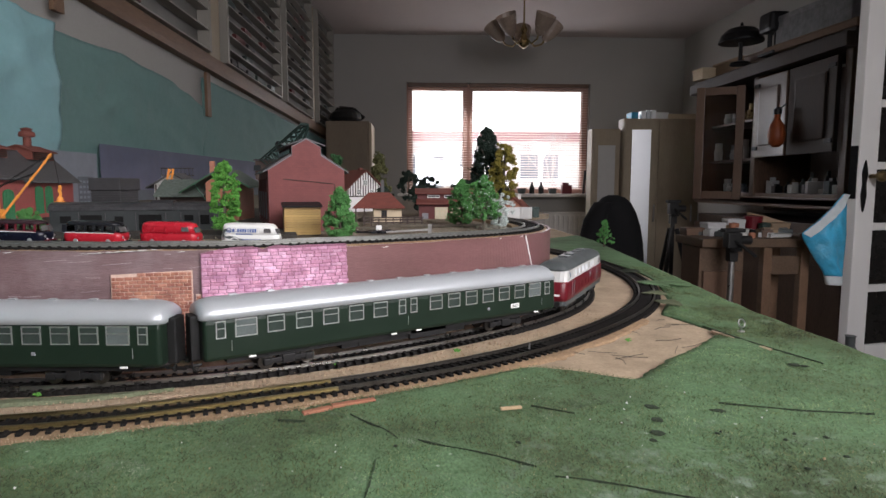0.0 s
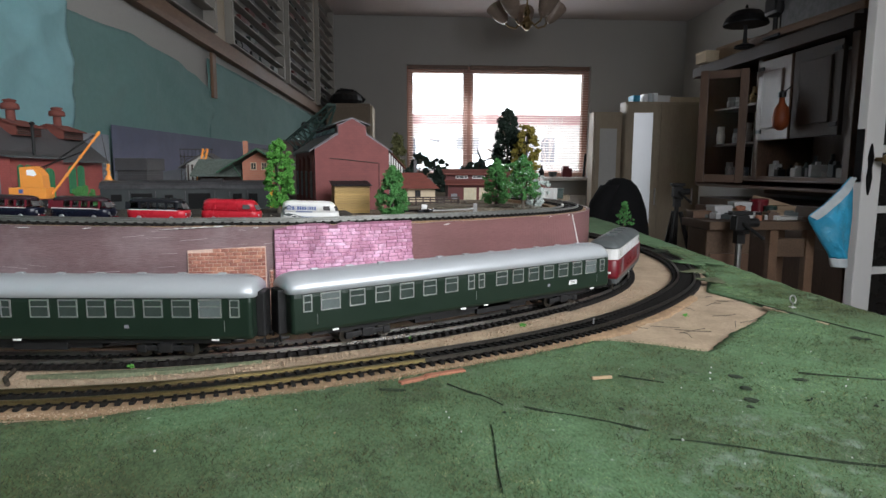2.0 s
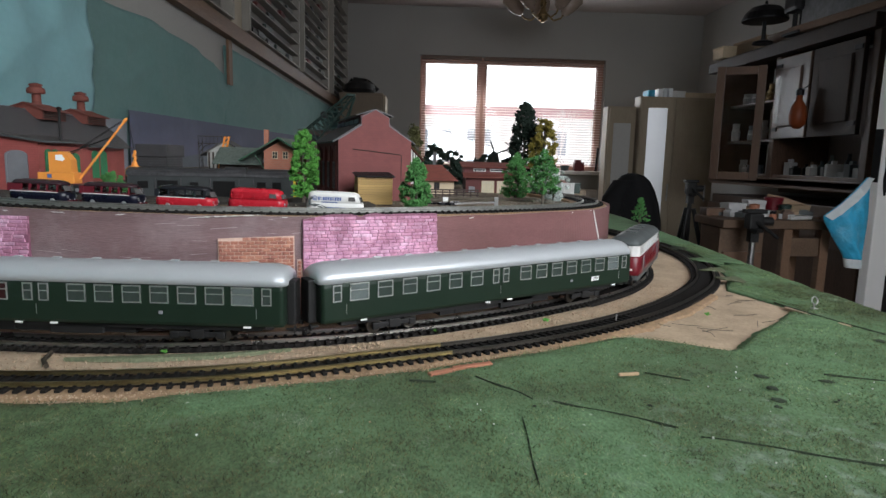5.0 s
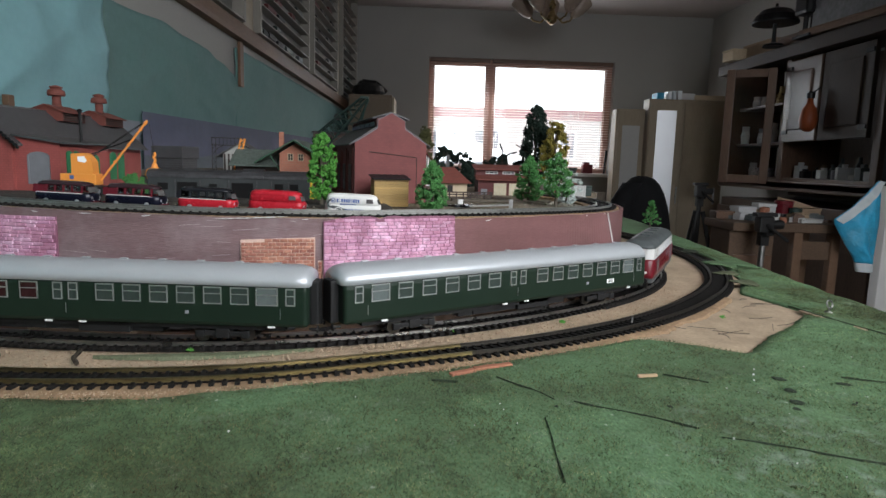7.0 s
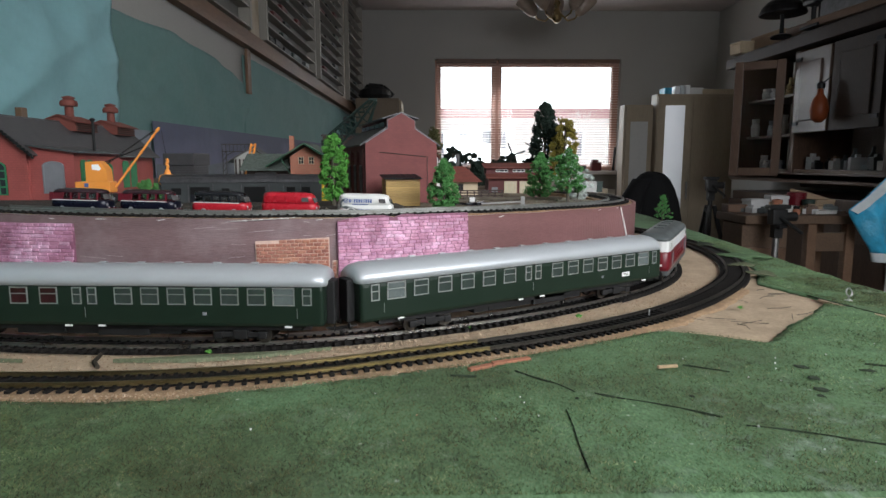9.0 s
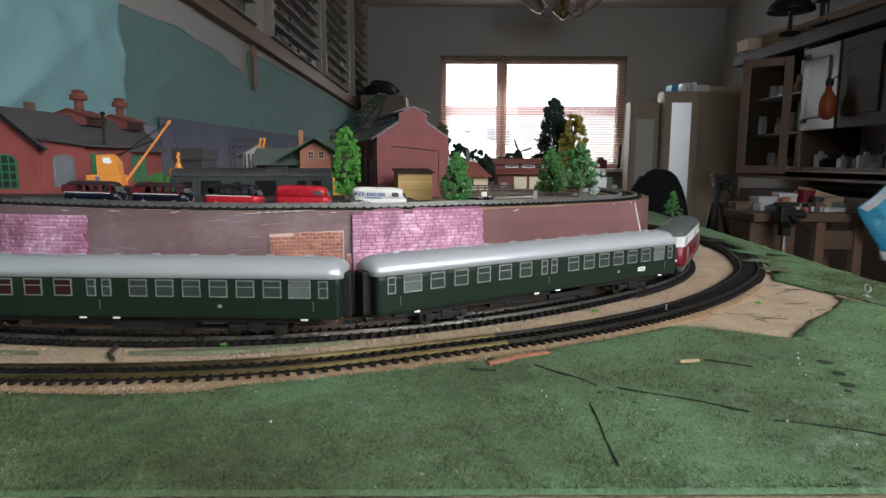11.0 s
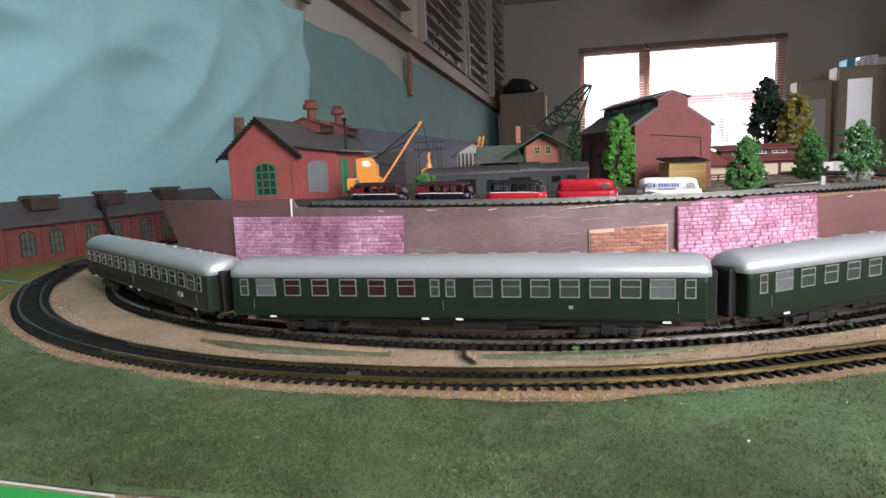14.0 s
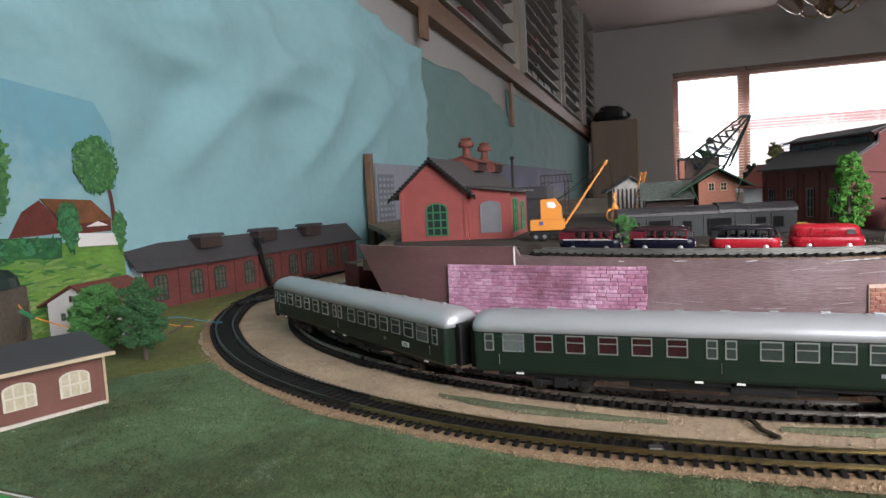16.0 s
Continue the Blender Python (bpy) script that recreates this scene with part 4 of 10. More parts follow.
track("railway_track", INNER, 0.0, INNER.length - 0.01, "rail_steel", "curved model track with bright steel rails on black sleepers",
      near=(INNER.near(-0.45), INNER.near(-0.45) + 1.9),
      beds=((0.01, INNER.near(-0.56), 0.0142, 0.0028), (INNER.near(-0.56), INNER.near(0.07), 0.0088, 0.0017), (INNER.near(0.07), INNER.length - 0.02, 0.0142, 0.0028)))

# strips of cork under the outer edge of the tracks
bm = B()
prev = None
n = 420
for i in range(n + 1):
    q, a = OUTER.at(OUTER.length * (0.06 + 0.62 * i / n))
    nx, ny = math.sin(radians(a)), -math.cos(radians(a))
    w = 0.021 + 0.005 * noise.noise((i * 0.11, 0, 0)) + 0.003 * noise.noise((i * 0.6, 3, 0))
    ring = [bm.verts.new((q.x - nx * 0.017, q.y - ny * 0.017, 0.0004)), bm.verts.new((q.x + nx * w * 0.8, q.y + ny * w * 0.8, 0.0016)),
            bm.verts.new((q.x + nx * w, q.y + ny * w, 0.0009)), bm.verts.new((q.x + nx * (w + 0.002), q.y + ny * (w + 0.002), -0.0008))]
    if prev:
        for k in range(3):
            bm.faces.new((prev[k], ring[k], ring[k + 1], prev[k + 1]))
    prev = ring
bmesh.ops.recalc_face_normals(bm, faces=bm.faces[:])
structure("cork_bed", bm, "cork_dark", "crumbling cork strip along the outer track", "track bed")

# thin grassy strips between the two tracks
for s0, s1, off in ((OUTER.near(-0.50), OUTER.near(-0.345), 0.0425), (OUTER.near(-0.285), OUTER.near(-0.14), 0.0425)):
    bm = B()
    prev = None
    for i in range(61):
        q, a = OUTER.at(s0 + (s1 - s0) * i / 60)
        nx, ny = -math.sin(radians(a)), math.cos(radians(a))
        w = 0.0045 * math.sin(math.pi * min(1, 0.03 + i / 60)) + 0.002 * noise.noise((i * 0.3, s0 * 40, 0))
        w = max(w, 0.0006)
        ring = [bm.verts.new((q.x + nx * (off + u * w), q.y + ny * (off + u * w), zz)) for u, zz in ((-1, -0.0005), (-0.7, 0.0016), (0.7, 0.0018), (1, -0.0005))]
        if prev:
            for k in range(3):
                bm.faces.new((prev[k], ring[k], ring[k + 1], prev[k + 1]))
        prev = ring
    bmesh.ops.recalc_face_normals(bm, faces=bm.faces[:])
    structure("grass_strip", bm, "grass_dull", "thin grassy strip between the tracks", "grass strip")

# ---- upper level: deck and its curved fascia boards ----
bm = B()
rim = [(q.x, q.y + 0.001) for q in FASC.p[::8]]
out = [q for q in rim if q[0] < -0.47] + [(-0.455, 0.585), (-0.430, 0.592), (-0.115, 0.598), (-0.098, 0.545)] + [q for q in rim if q[0] > -0.085]
pts = out + [(0.13, 1.10), (0.22, 1.17), (0.27, 1.25), (0.28, 1.6), (0.26, BACK - 0.02), (wall_x(BACK) + 0.02, BACK - 0.02), (wall_x(1.3) + 0.02, 1.3), (-0.80, 1.05), (-0.70, 0.85), (-0.655, 0.70)]
ctr = bm.verts.new((-0.3, 0.9, zt(-0.3)))
hi = [bm.verts.new((x, y, zt(x))) for x, y in pts]
lo = [bm.verts.new((x, y, zt(x) - 0.010)) for x, y in pts]
for i in range(len(pts)):
    j = (i + 1) % len(pts)
    bm.faces.new((hi[i], hi[j], ctr))
    bm.faces.new((lo[i], lo[j], hi[j], hi[i]))
bm.faces.new(lo[::-1])
bmesh.ops.recalc_face_normals(bm, faces=bm.faces[:])
structure("upper_deck", bm, "deck_board", "raised deck of the layout, tan board strewn with scatter", "deck")
bm = B()
rows = []
for i in range(25):
    x = -0.460 + 0.366 * i / 24
    q, a = FASC.at(FASC.near(x))
    rows.append([bm.verts.new((x, y, road_z(x) + dz)) for y, dz in ((q.y + 0.004, 0.0), (0.600, 0.0), (0.600, -0.006), (q.y + 0.004, -0.006))])
for r0, r1 in zip(rows, rows[1:]):
    for k in range(4):
        bm.faces.new((r0[k], r1[k], r1[(k + 1) % 4], r0[(k + 1) % 4]))
bm.faces.new(rows[0])
bm.faces.new(rows[-1][::-1])
bmesh.ops.recalc_face_normals(bm, faces=bm.faces[:])
structure("roadway", bm, "yard_soil", "dark sunken roadway between the track and the yard", "roadway")


bm = B()
quad_block(bm, [(-0.640, 0.712), (-0.580, 0.585), (-0.455, 0.588), (-0.30, 0.597), (-0.18, 0.600), (-0.115, 0.602), (-0.16, 0.80), (-0.14, 1.30), (-0.78, 1.30), (-0.76, 1.05), (-0.675, 0.86)], 0.0760, 0.0806)
structure("yard_ground", bm, "yard_soil", "dark ballast ground of the model goods yard", "yard ground")


def fascia_piece(s0, s1, thick=0.003, slant=0.0, flare=0.0):
    bm = B()
    prev = None
    n = int((s1 - s0) / 0.004)
    for i in range(n + 1):
        s = s0 + (s1 - s0) * i / n
        q, a = FASC.at(s)
        top = fascia_top(FASC.at((s0 + s1) / 2)[0].x if s1 - s0 < 0.2 else q.x) + 0.0006 * noise.noise((i * 0.3, s0, 0))
        bot = 0.0015
        ring = []
        for o, z in ((0, bot), (thick, bot), (thick, (top + bot) / 2), (thick, top), (0, top)):
            q, a = FASC.at(s + slant * (1 - z / top) * (1 - i / n))
            e = max(0.0, 1 - (s1 - s) / 0.13)
            oo = o + flare * e * e * (1 - z / top)
            ring.append(bm.verts.new((q.x + math.sin(radians(a)) * oo, q.y - math.cos(radians(a)) * oo, z)))
        if prev:
            for k in range(5):
                bm.faces.new((prev[k], ring[k], ring[(k + 1) % 5], prev[(k + 1) % 5]))
        else:
            bm.faces.new(ring)
        prev = ring
    bm.faces.new(prev[::-1])
    bmesh.ops.recalc_face_normals(bm, faces=bm.faces[:])
    return bm


sJ, sR = FASC.near(-0.444), FASC.near(0.108)
wall = thing("fascia_wall", I4, "curved maroon-brown board wall carrying the upper level", "retaining wall")
part("board", fascia_piece(0.0, sJ - 0.001, slant=0.075), "fascia_plain", wall)
sM = FASC.near(-0.10)
rk = random.Random(8)
for i in range(26):
    q, a = FASC.at(FASC.near(rk.uniform(-0.35, -0.16)))
    l, z = rk.uniform(0.004, 0.020), rk.uniform(0.028, 0.080)
    bm = box(B(), l, 0.0002, rk.uniform(0.00015, 0.0004), 0, 0, 0)
    o = part("scratch", bm, "scuff", wall)
    o.matrix_basis = pose(q.x + math.sin(radians(a)) * 0.0031, q.y - math.cos(radians(a)) * 0.0031, z, 0, rk.uniform(-6, 6), a)
part("board", fascia_piece(sJ, sM - 0.0005), "fascia", wall, "scuffed brown board with painted grey sheen")
part("board", fascia_piece(sM, sR - 0.0015, flare=0.020), "fascia_plain", wall)
part("board", fascia_piece(sR + 0.001, FASC.length - 0.01), "fascia_plain", wall)
for x, z, w, h, sd in ((-0.0395, 0.041, 0.0030, 0.0058, 1.0), (-0.0360, 0.046, 0.0022, 0.0036, 4.0), (-0.0440, 0.025, 0.0014, 0.0052, 7.0)):
    q, a = FASC.at(FASC.near(x))
    e = max(0.0, 1 - (sR - 0.0015 - FASC.near(x)) / 0.13)
    oo = 0.0030 + 0.020 * e * e * (1 - z / 0.078) + 0.00025
    pts = [(w * math.cos(radians(t)) * (1 + 0.5 * noise.noise((math.cos(radians(t)) * 2 + sd, math.sin(radians(t)) * 2, 0))), h * math.sin(radians(t)) * (1 + 0.5 * noise.noise((math.cos(radians(t)) * 2, math.sin(radians(t)) * 2 + sd, 5)))) for t in range(0, 360, 18)]
    part("stain", prism(B(), pts, 0.0003), "stain_brown", wall, "brown stain").matrix_basis = pose(q.x + math.sin(radians(a)) * oo, q.y - math.cos(radians(a)) * oo, z, 0, 12, a)
for s, o in ((sJ, 0.0035), (sR, 0.004)):
    q, a = FASC.at(s)
    bm = B()
    h = 0.016 if s == sJ else 0.062
    tilt = 0.0 if s == sJ else 14.0
    box(bm, 0.0010, 0.001, h, 0, -o - h / 2 * math.tan(radians(tilt)), fascia_top(q.x) - h / 2, rx=-tilt)
    ob = part("edge_strip", bm, "print_white", wall, "white torn paper edge")
    ob.matrix_basis = pose(q.x, q.y, 0, 0, 0, a)

# cork edge and track along the rim of the deck
bm = B()
prev = None
n = 260
for i in range(n + 1):
    s = sJ + 0.02 + (FASC.length - 0.03 - sJ) * i / n
    q, a = FASC.at(s)
    nx, ny = -math.sin(radians(a)), math.cos(radians(a))
    j = 0.0012 * noise.noise((i * 0.5, 0, 0)) + 0.0008 * noise.noise((i * 1.7, 4, 0))
    zb = rim_z(q.x)
    ring = [bm.verts.new((q.x + nx * o, q.y + ny * o, zb + z)) for o, z in ((0.001 + j, -0.004), (0.002 + j, 0.0042), (0.044, 0.0044), (0.048, -0.012))]
    if prev:
        for k in range(3):
            bm.faces.new((prev[k], ring[k], ring[k + 1], prev[k + 1]))
    prev = ring
bmesh.ops.recalc_face_normals(bm, faces=bm.faces[:])
structure("cork_rim", bm, "cork_dark", "rough cork track bed on the deck's rim", "track bed")
UPPER = Line([(q.x - math.sin(radians(a)) * 0.0195, q.y + math.cos(radians(a)) * 0.0195) for q, a in (FASC.at(sJ + 0.01 + (FASC.length - sJ - 0.03) * k / 24) for k in range(25))])
track("railway_track", UPPER, 0.0, UPPER.length, "rail_pale", "upper model track along the edge of the deck",
      z=lambda x: rim_z(x) + 0.0036, near=(0.0, 0.9), beds=((0.0, UPPER.length, 0.0135, lambda x: rim_z(x) + 0.0050),))

# ---- the train on the inner track ----
RT = 0.0055      # top of the rails


def loft(bm, rings, mat=0, caps=True):
    vs = [[bm.verts.new(p) for p in r] for r in rings]
    fs = []
    for a, b in zip(vs, vs[1:]):
        n = len(a)
        for k in range(n):
            fs.append(bm.faces.new((a[k], a[(k + 1) % n], b[(k + 1) % n], b[k])))
    if caps:
        fs += [bm.faces.new(vs[0][::-1]), bm.faces.new(vs[-1])]
    for f in fs:
        f.material_index = mat
    bmesh.ops.recalc_face_normals(bm, faces=fs)
    return bm


def round_rect(w, d, r, z, cx=0.0, cy=0.0, seg=4):
    pts = []
    for sx, sy, a0 in ((1, 1, 0), (-1, 1, 90), (-1, -1, 180), (1, -1, 270)):
        for k in range(seg + 1):
            a = radians(a0 + 90 * k / seg)
            pts.append((cx + sx * (w / 2 - r) + r * math.cos(a), cy + sy * (d / 2 - r) + r * math.sin(a), z))
    return pts


def framed(bm, w, h, t, bar, m, cross=(), upright=()):
    """A window frame of bars in the x-z plane, its face towards -y."""
    for x in (-w / 2 + bar / 2, w / 2 - bar / 2):
        box_m(bm, bar, t, h, m @ pose(x, 0, 0))
    for z in (-h / 2 + bar / 2, h / 2 - bar / 2):
        box_m(bm, w - 2 * bar, t, bar, m @ pose(0, 0, z))
    for z in cross:
        box_m(bm, w - 2 * bar, t, bar * 0.8, m @ pose(0, 0, z))
    for x in upright:
        box_m(bm, bar * 0.8, t, h - 2 * bar, m @ pose(x, 0, 0))
    return bm


def box_m(bm, sx, sy, sz, m, mat=0):
    r = bmesh.ops.create_cube(bm, size=1.0, matrix=m @ Matrix.Diagonal((sx, sy, sz, 1)))
    for f in {f for v in r["verts"] for f in v.link_faces}:
        f.material_index = mat
    return bm


def text_part(words, size, mat, parent, m, name="lettering", depth=0.0001):
    cu = bpy.data.curves.new(name, "FONT")
    cu.body, cu.size, cu.extrude, cu.align_x = words, size, depth, "CENTER"
    tmp = bpy.data.objects.new(name, cu)
    me = bpy.data.meshes.new_from_object(tmp)
    bpy.data.objects.remove(tmp)
    bpy.data.curves.remove(cu)
    me.materials.clear()
    me.materials.append(M[mat])
    ob = new(name, me)
    ob.parent = parent
    ob.matrix_basis = m
    return ob


def bogie(parent, x, wb=0.029, r=0.0054):
    bm = B()
    for s in (-1, 1):
        box(bm, wb * 0.85, 0.0022, 0.0035, 0, s * 0.0118, 0.0062, bevel=0.0006)
        box(bm, 0.009, 0.0026, 0.006, 0, s * 0.0125, 0.0065, bevel=0.0006)
        for u in (-1, 1):
            box(bm, 0.0055, 0.0028, 0.0048, u * wb / 2, s * 0.0122, 0.0058, bevel=0.0008)
    box(bm, 0.012, 0.022, 0.004, 0, 0, 0.008)
    bg = part("bogie", bm, "under_black", parent)
    bg.location = (x, 0, 0)
    for u in (-1, 1):
        bm = B()
        for s in (-1, 1):
            cyl(bm, r, r, 0.0022, u * wb / 2, s * 0.0082 + 0.0011, r, rx=90, seg=20)
            cyl(bm, r * 0.45, r * 0.3, 0.0012, u * wb / 2, s * 0.0098 + (0.0006 if s > 0 else 0.0006), r, rx=90, seg=12)
        cyl(bm, 0.0012, 0.0012, 0.02, u * wb / 2, 0.01, r, rx=90, seg=8)
        part("wheelset", bm, "rail_dark", bg)
    return bg


def coach(m, label, seats=False):
    L, W = 0.303, 0.0322
    c = thing("passenger_coach", m, label, "train coach", "coaches of the train")
    z0, z1 = 0.0128, 0.0390
    bm = B()
    rings = []
    for z, w, l in ((z0, W - 0.0016, L - 0.001), (z0 + 0.002, W, L), (0.024, W, L), (z1 - 0.003, W - 0.0004, L), (z1, W - 0.0014, L - 0.0004)):
        rings.append(round_rect(l, w, 0.0028, z))
    loft(bm, rings)
    part("body", bm, "coach_green", c)
    bm = B()
    sec = []
    for x, k, drop in ((-L / 2 - 0.0012, 0.80, 0.0036), (-L / 2 + 0.002, 0.93, 0.0014), (-L / 2 + 0.008, 1.0, 0.0), (L / 2 - 0.008, 1.0, 0.0), (L / 2 - 0.002, 0.93, 0.0014), (L / 2 + 0.0012, 0.80, 0.0036)):
        ring = []
        for i in range(13):
            a = math.pi * i / 12
            ring.append((x, -0.0165 * k * math.cos(a), z1 - 0.0003 + (0.0122 - drop) * math.sin(a) ** 0.8))
        sec.append(ring)
    loft(bm, sec)
    part("roof", bm, "coach_roof", c, smooth=True)
    for i in range(11):
        bm = B()
        box(bm, 0.0052, 0.0030, 0.0012, 0, 0, 0, bevel=0.0004)
        v = part("roof_vent", bm, "coach_roof", c) if i == 0 else None
        if i == 0:
            vent = v
        else:
            v = new("roof_vent", vent.data)
            v.parent = c
        v.location = (-0.128 + 0.0256 * i, 0.002, z1 + 0.0120)
    kinds = {"window": (0.0118, 0.0112, (0.0012,), ()), "wide_window": (0.0142, 0.0118, (0.0012,), ()), "door_window": (0.0062, 0.0112, (0.0008,), ())}
    shared = {}
    for side in (-1, 1):
        x = -L / 2
        row = [(0.0105, "door_window"), (0.0265, "wide_window")] + [(0.046 + 0.0196 * k, "window") for k in range(5)]
        row += [(0.1430, "door_window"), (0.1530, "door_window")]
        row += [(0.1735 + 0.0173 * k, "window") for k in range(6)] + [(0.2775, "wide_window"), (0.2925, "door_window")]
        for u, kind in row:
            w, h, cross, upr = kinds[kind]
            red = seats and kind == "window" and u < 0.14
            key = kind + ("_red" if red else "")
            mm = pose(x + u, side * (W / 2 + 0.00012), 0.0322, 0, 0, 0 if side < 0 else 180)
            if key not in shared:
                bm = framed(B(), w, h, 0.0006, 0.00075, I4, cross)
                fr = part("window", bm, "silver", c)
                bm = B()
                box(bm, w - 0.001, 0.0003, h - 0.001, 0, 0, 0)
                pn = part("pane", bm, "pane_red" if red else "coach_pane" if kind != "wide_window" else "frost_pane", fr)
                shared[key] = (fr.data, pn.data)
            else:
                fr = new("window", shared[key][0])
                fr.parent = c
                pn = new("pane", shared[key][1])
                pn.parent = fr
            fr.matrix_basis = mm
        for u in (0.0170, 0.1480, 0.2860):
            bm = B()
            rod(bm, (x + u, side * (W / 2 + 0.0003), 0.0180), (x + u, side * (W / 2 + 0.0003), 0.0245), 0.00018)
            part("handrail", bm, "silver", c)
        if not seats:
            bm = B()
            box(bm, 0.0092, 0.0003, 0.0036, x + 0.255, side * (W / 2 + 0.0002), 0.0205)
            pl = part("route_plate", bm, "print_white", c, "white route plate")
            bm = B()
            for z in (0.0199, 0.0211):
                box(bm, 0.006, 0.0002, 0.0005, x + 0.255, side * (W / 2 + 0.0004), z)
            part("print", bm, "under_black", pl)
        bm = B()
        box(bm, 0.0026, 0.0003, 0.0022, x + 0.226, side * (W / 2 + 0.0002), 0.0209, bevel=0.0001)
        part("emblem", bm, "shutter_grey", c)
        for u in (0.030, 0.136, 0.158, 0.28):
            bm = B()
            box(bm, 0.0046, 0.0008, 0.0011, x + u, side * (W / 2 - 0.0004), 0.0124)
            part("step", bm, "print_white", c)
    for u in (-0.096, 0.096):
        bogie(c, u)
    bm = B()
    box(bm, 0.034, 0.024, 0.0075, 0.018, 0, 0.0085, bevel=0.0008)
    box(bm, 0.020, 0.020, 0.007, -0.032, 0, 0.0088, bevel=0.0008)
    box(bm, L - 0.03, 0.024, 0.004, 0, 0, 0.0112)
    # Added black filler, standing in for the shadow under the coach.
    box(bm, 0.110, 0.018, 0.0065, 0, 0, 0.0085)
    part("underframe_and_shade", bm, "under_black", c)
    for s in (-1, 1):
        bm = B()
        box(bm, 0.0062, 0.0135, 0.029, s * (L / 2 + 0.0024), 0, 0.0265, bevel=0.0012)
        part("gangway", bm, "under_black", c)
        bm = B()
        box(bm, 0.009, 0.003, 0.0016, s * (L / 2 + 0.004), 0, 0.0075)
        part("coupling", bm, "under_black", c)
        for k in (-1, 1):
            bm = B()
            cyl(bm, 0.0008, 0.0008, 0.0052, s * (L / 2), k * 0.0098, 0.0105, ry=90 * s, seg=8)
            cyl(bm, 0.0024, 0.0022, 0.0008, s * (L / 2 + 0.0052), k * 0.0098, 0.0105, ry=90 * s, seg=12)
            part("buffer", bm, "under_black", c)
    return c


def on_line(line, s, L, z):
    """The pose of a vehicle of length L whose middle is at s, its bogies on the line."""
    a, _ = line.at(s - 0.32 * L)
    b, _ = line.at(s + 0.32 * L)
    mid = (a + b) / 2
    return pose(mid.x, mid.y, z, 0, 0, math.degrees(math.atan2(b.y - a.y, b.x - a.x)))


def locomotive(m):
    L, W = 0.178, 0.0345
    lo = thing("diesel_locomotive", m, "dark red diesel locomotive with light grey window band", "locomotive")

    def plan(z, l, w, nose, r=0.005):
        pts = []
        for s in (1, -1):
            for k in range(9):
                a = radians(-90 + 180 * k / 8)
                pts.append((s * (l / 2 - nose + nose * max(0.0, math.cos(a)) ** 0.55), s * w / 2 * (math.copysign(abs(math.sin(a)) ** 0.55, math.sin(a))), z))
        return pts
    bm = loft(B(), [plan(0.0085, L - 0.004, W - 0.002, 0.007), plan(0.0130, L, W - 0.001, 0.008)])
    part("skirt", bm, "loco_grey", lo)
    bm = loft(B(), [plan(0.0130, L, W - 0.0004, 0.008), plan(0.0160, L + 0.0005, W, 0.009), plan(0.0285, L - 0.001, W, 0.010), plan(0.0298, L - 0.003, W - 0.0006, 0.010)])
    part("body", bm, "loco_red", lo, smooth=True)
    bm = loft(B(), [plan(0.0298, L - 0.003, W - 0.0008, 0.010), plan(0.0390, L - 0.012, W - 0.0020, 0.010)])
    part("window_band", bm, "loco_white", lo, "light grey band")
    bm = loft(B(), [plan(0.0390, L - 0.010, W - 0.0016, 0.010), plan(0.0418, L - 0.014, W - 0.005, 0.011), plan(0.0445, L - 0.024, W - 0.012, 0.012), plan(0.0462, L - 0.042, W - 0.022, 0.010)])
    part("roof", bm, "loco_grey", lo, smooth=True)
    for i, (u, w) in enumerate(((-0.03, 0.012), (0.0, 0.02), (0.026, 0.009), (0.045, 0.006))):
        bm = B()
        box(bm, w, 0.010, 0.0014, u, 0, 0.0466, bevel=0.0004)
        part("roof_hatch", bm, "loco_grey", lo)
    for side in (-1, 1):
        # Panes flagged 1 are painted white for the window reflected in them.
        for u, w, h, lit in ((-0.0725, 0.0046, 0.0062, 0), (-0.049, 0.0078, 0.0062, 1), (-0.034, 0.0088, 0.0062, 1), (-0.0165, 0.0138, 0.0062, 1), (0.0005, 0.0130, 0.0062, 1),
                             (0.0165, 0.0030, 0.0066, 0), (0.0245, 0.0078, 0.0062, 1), (0.0350, 0.0078, 0.0062, 1), (0.068, 0.0120, 0.0058, 0)):
            bm = framed(B(), w, h, 0.0006, 0.0006, I4, (), (0.0,) if u > 0.06 else ())
            fr = part("window", bm, "silver", lo)
            fr.matrix_basis = pose(u, side * (W / 2 - 0.00065), 0.0344, -4 * -side, 0, 0 if side < 0 else 180)
            bm = B()
            box(bm, w - 0.001, 0.0004, h - 0.001)
            part("pane", bm, "frosted" if lit else "van_glass", fr)
        for u in (-0.058, -0.066, 0.052, 0.060):
            bm = B()
            rod(bm, (u, side * (W / 2 + 0.0005), 0.0155), (u, side * (W / 2 + 0.0005), 0.0285), 0.00025)
            part("handrail", bm, "shutter_grey", lo)
        for u in (-0.030, -0.012, 0.004, 0.030):
            bm = framed(B(), 0.0125, 0.0062, 0.0004, 0.0004, pose(u, side * (W / 2 + 0.0001), 0.0205, 0, 0, 0 if side < 0 else 180))
            part("louvre_panel", bm, "loco_red", lo)
        bm = B()
        box(bm, 0.0046, 0.0004, 0.0030, 0.0185, side * (W / 2 + 0.0001), 0.0265)
        part("emblem", bm, "shutter_grey", lo)
        bm = B()
        box(bm, 0.0075, 0.0003, 0.0009, 0.0185, side * (W / 2 + 0.0001), 0.0232)
        part("number_bar", bm, "shutter_grey", lo)
        bm = B()
        box(bm, 0.034, 0.002, 0.0028, -0.003, side * 0.0125, 0.0070, bevel=0.0004)
        part("tank", bm, "shutter_grey", lo)
    for s in (-1, 1):
        for k in (-1, 1):
            bm = B()
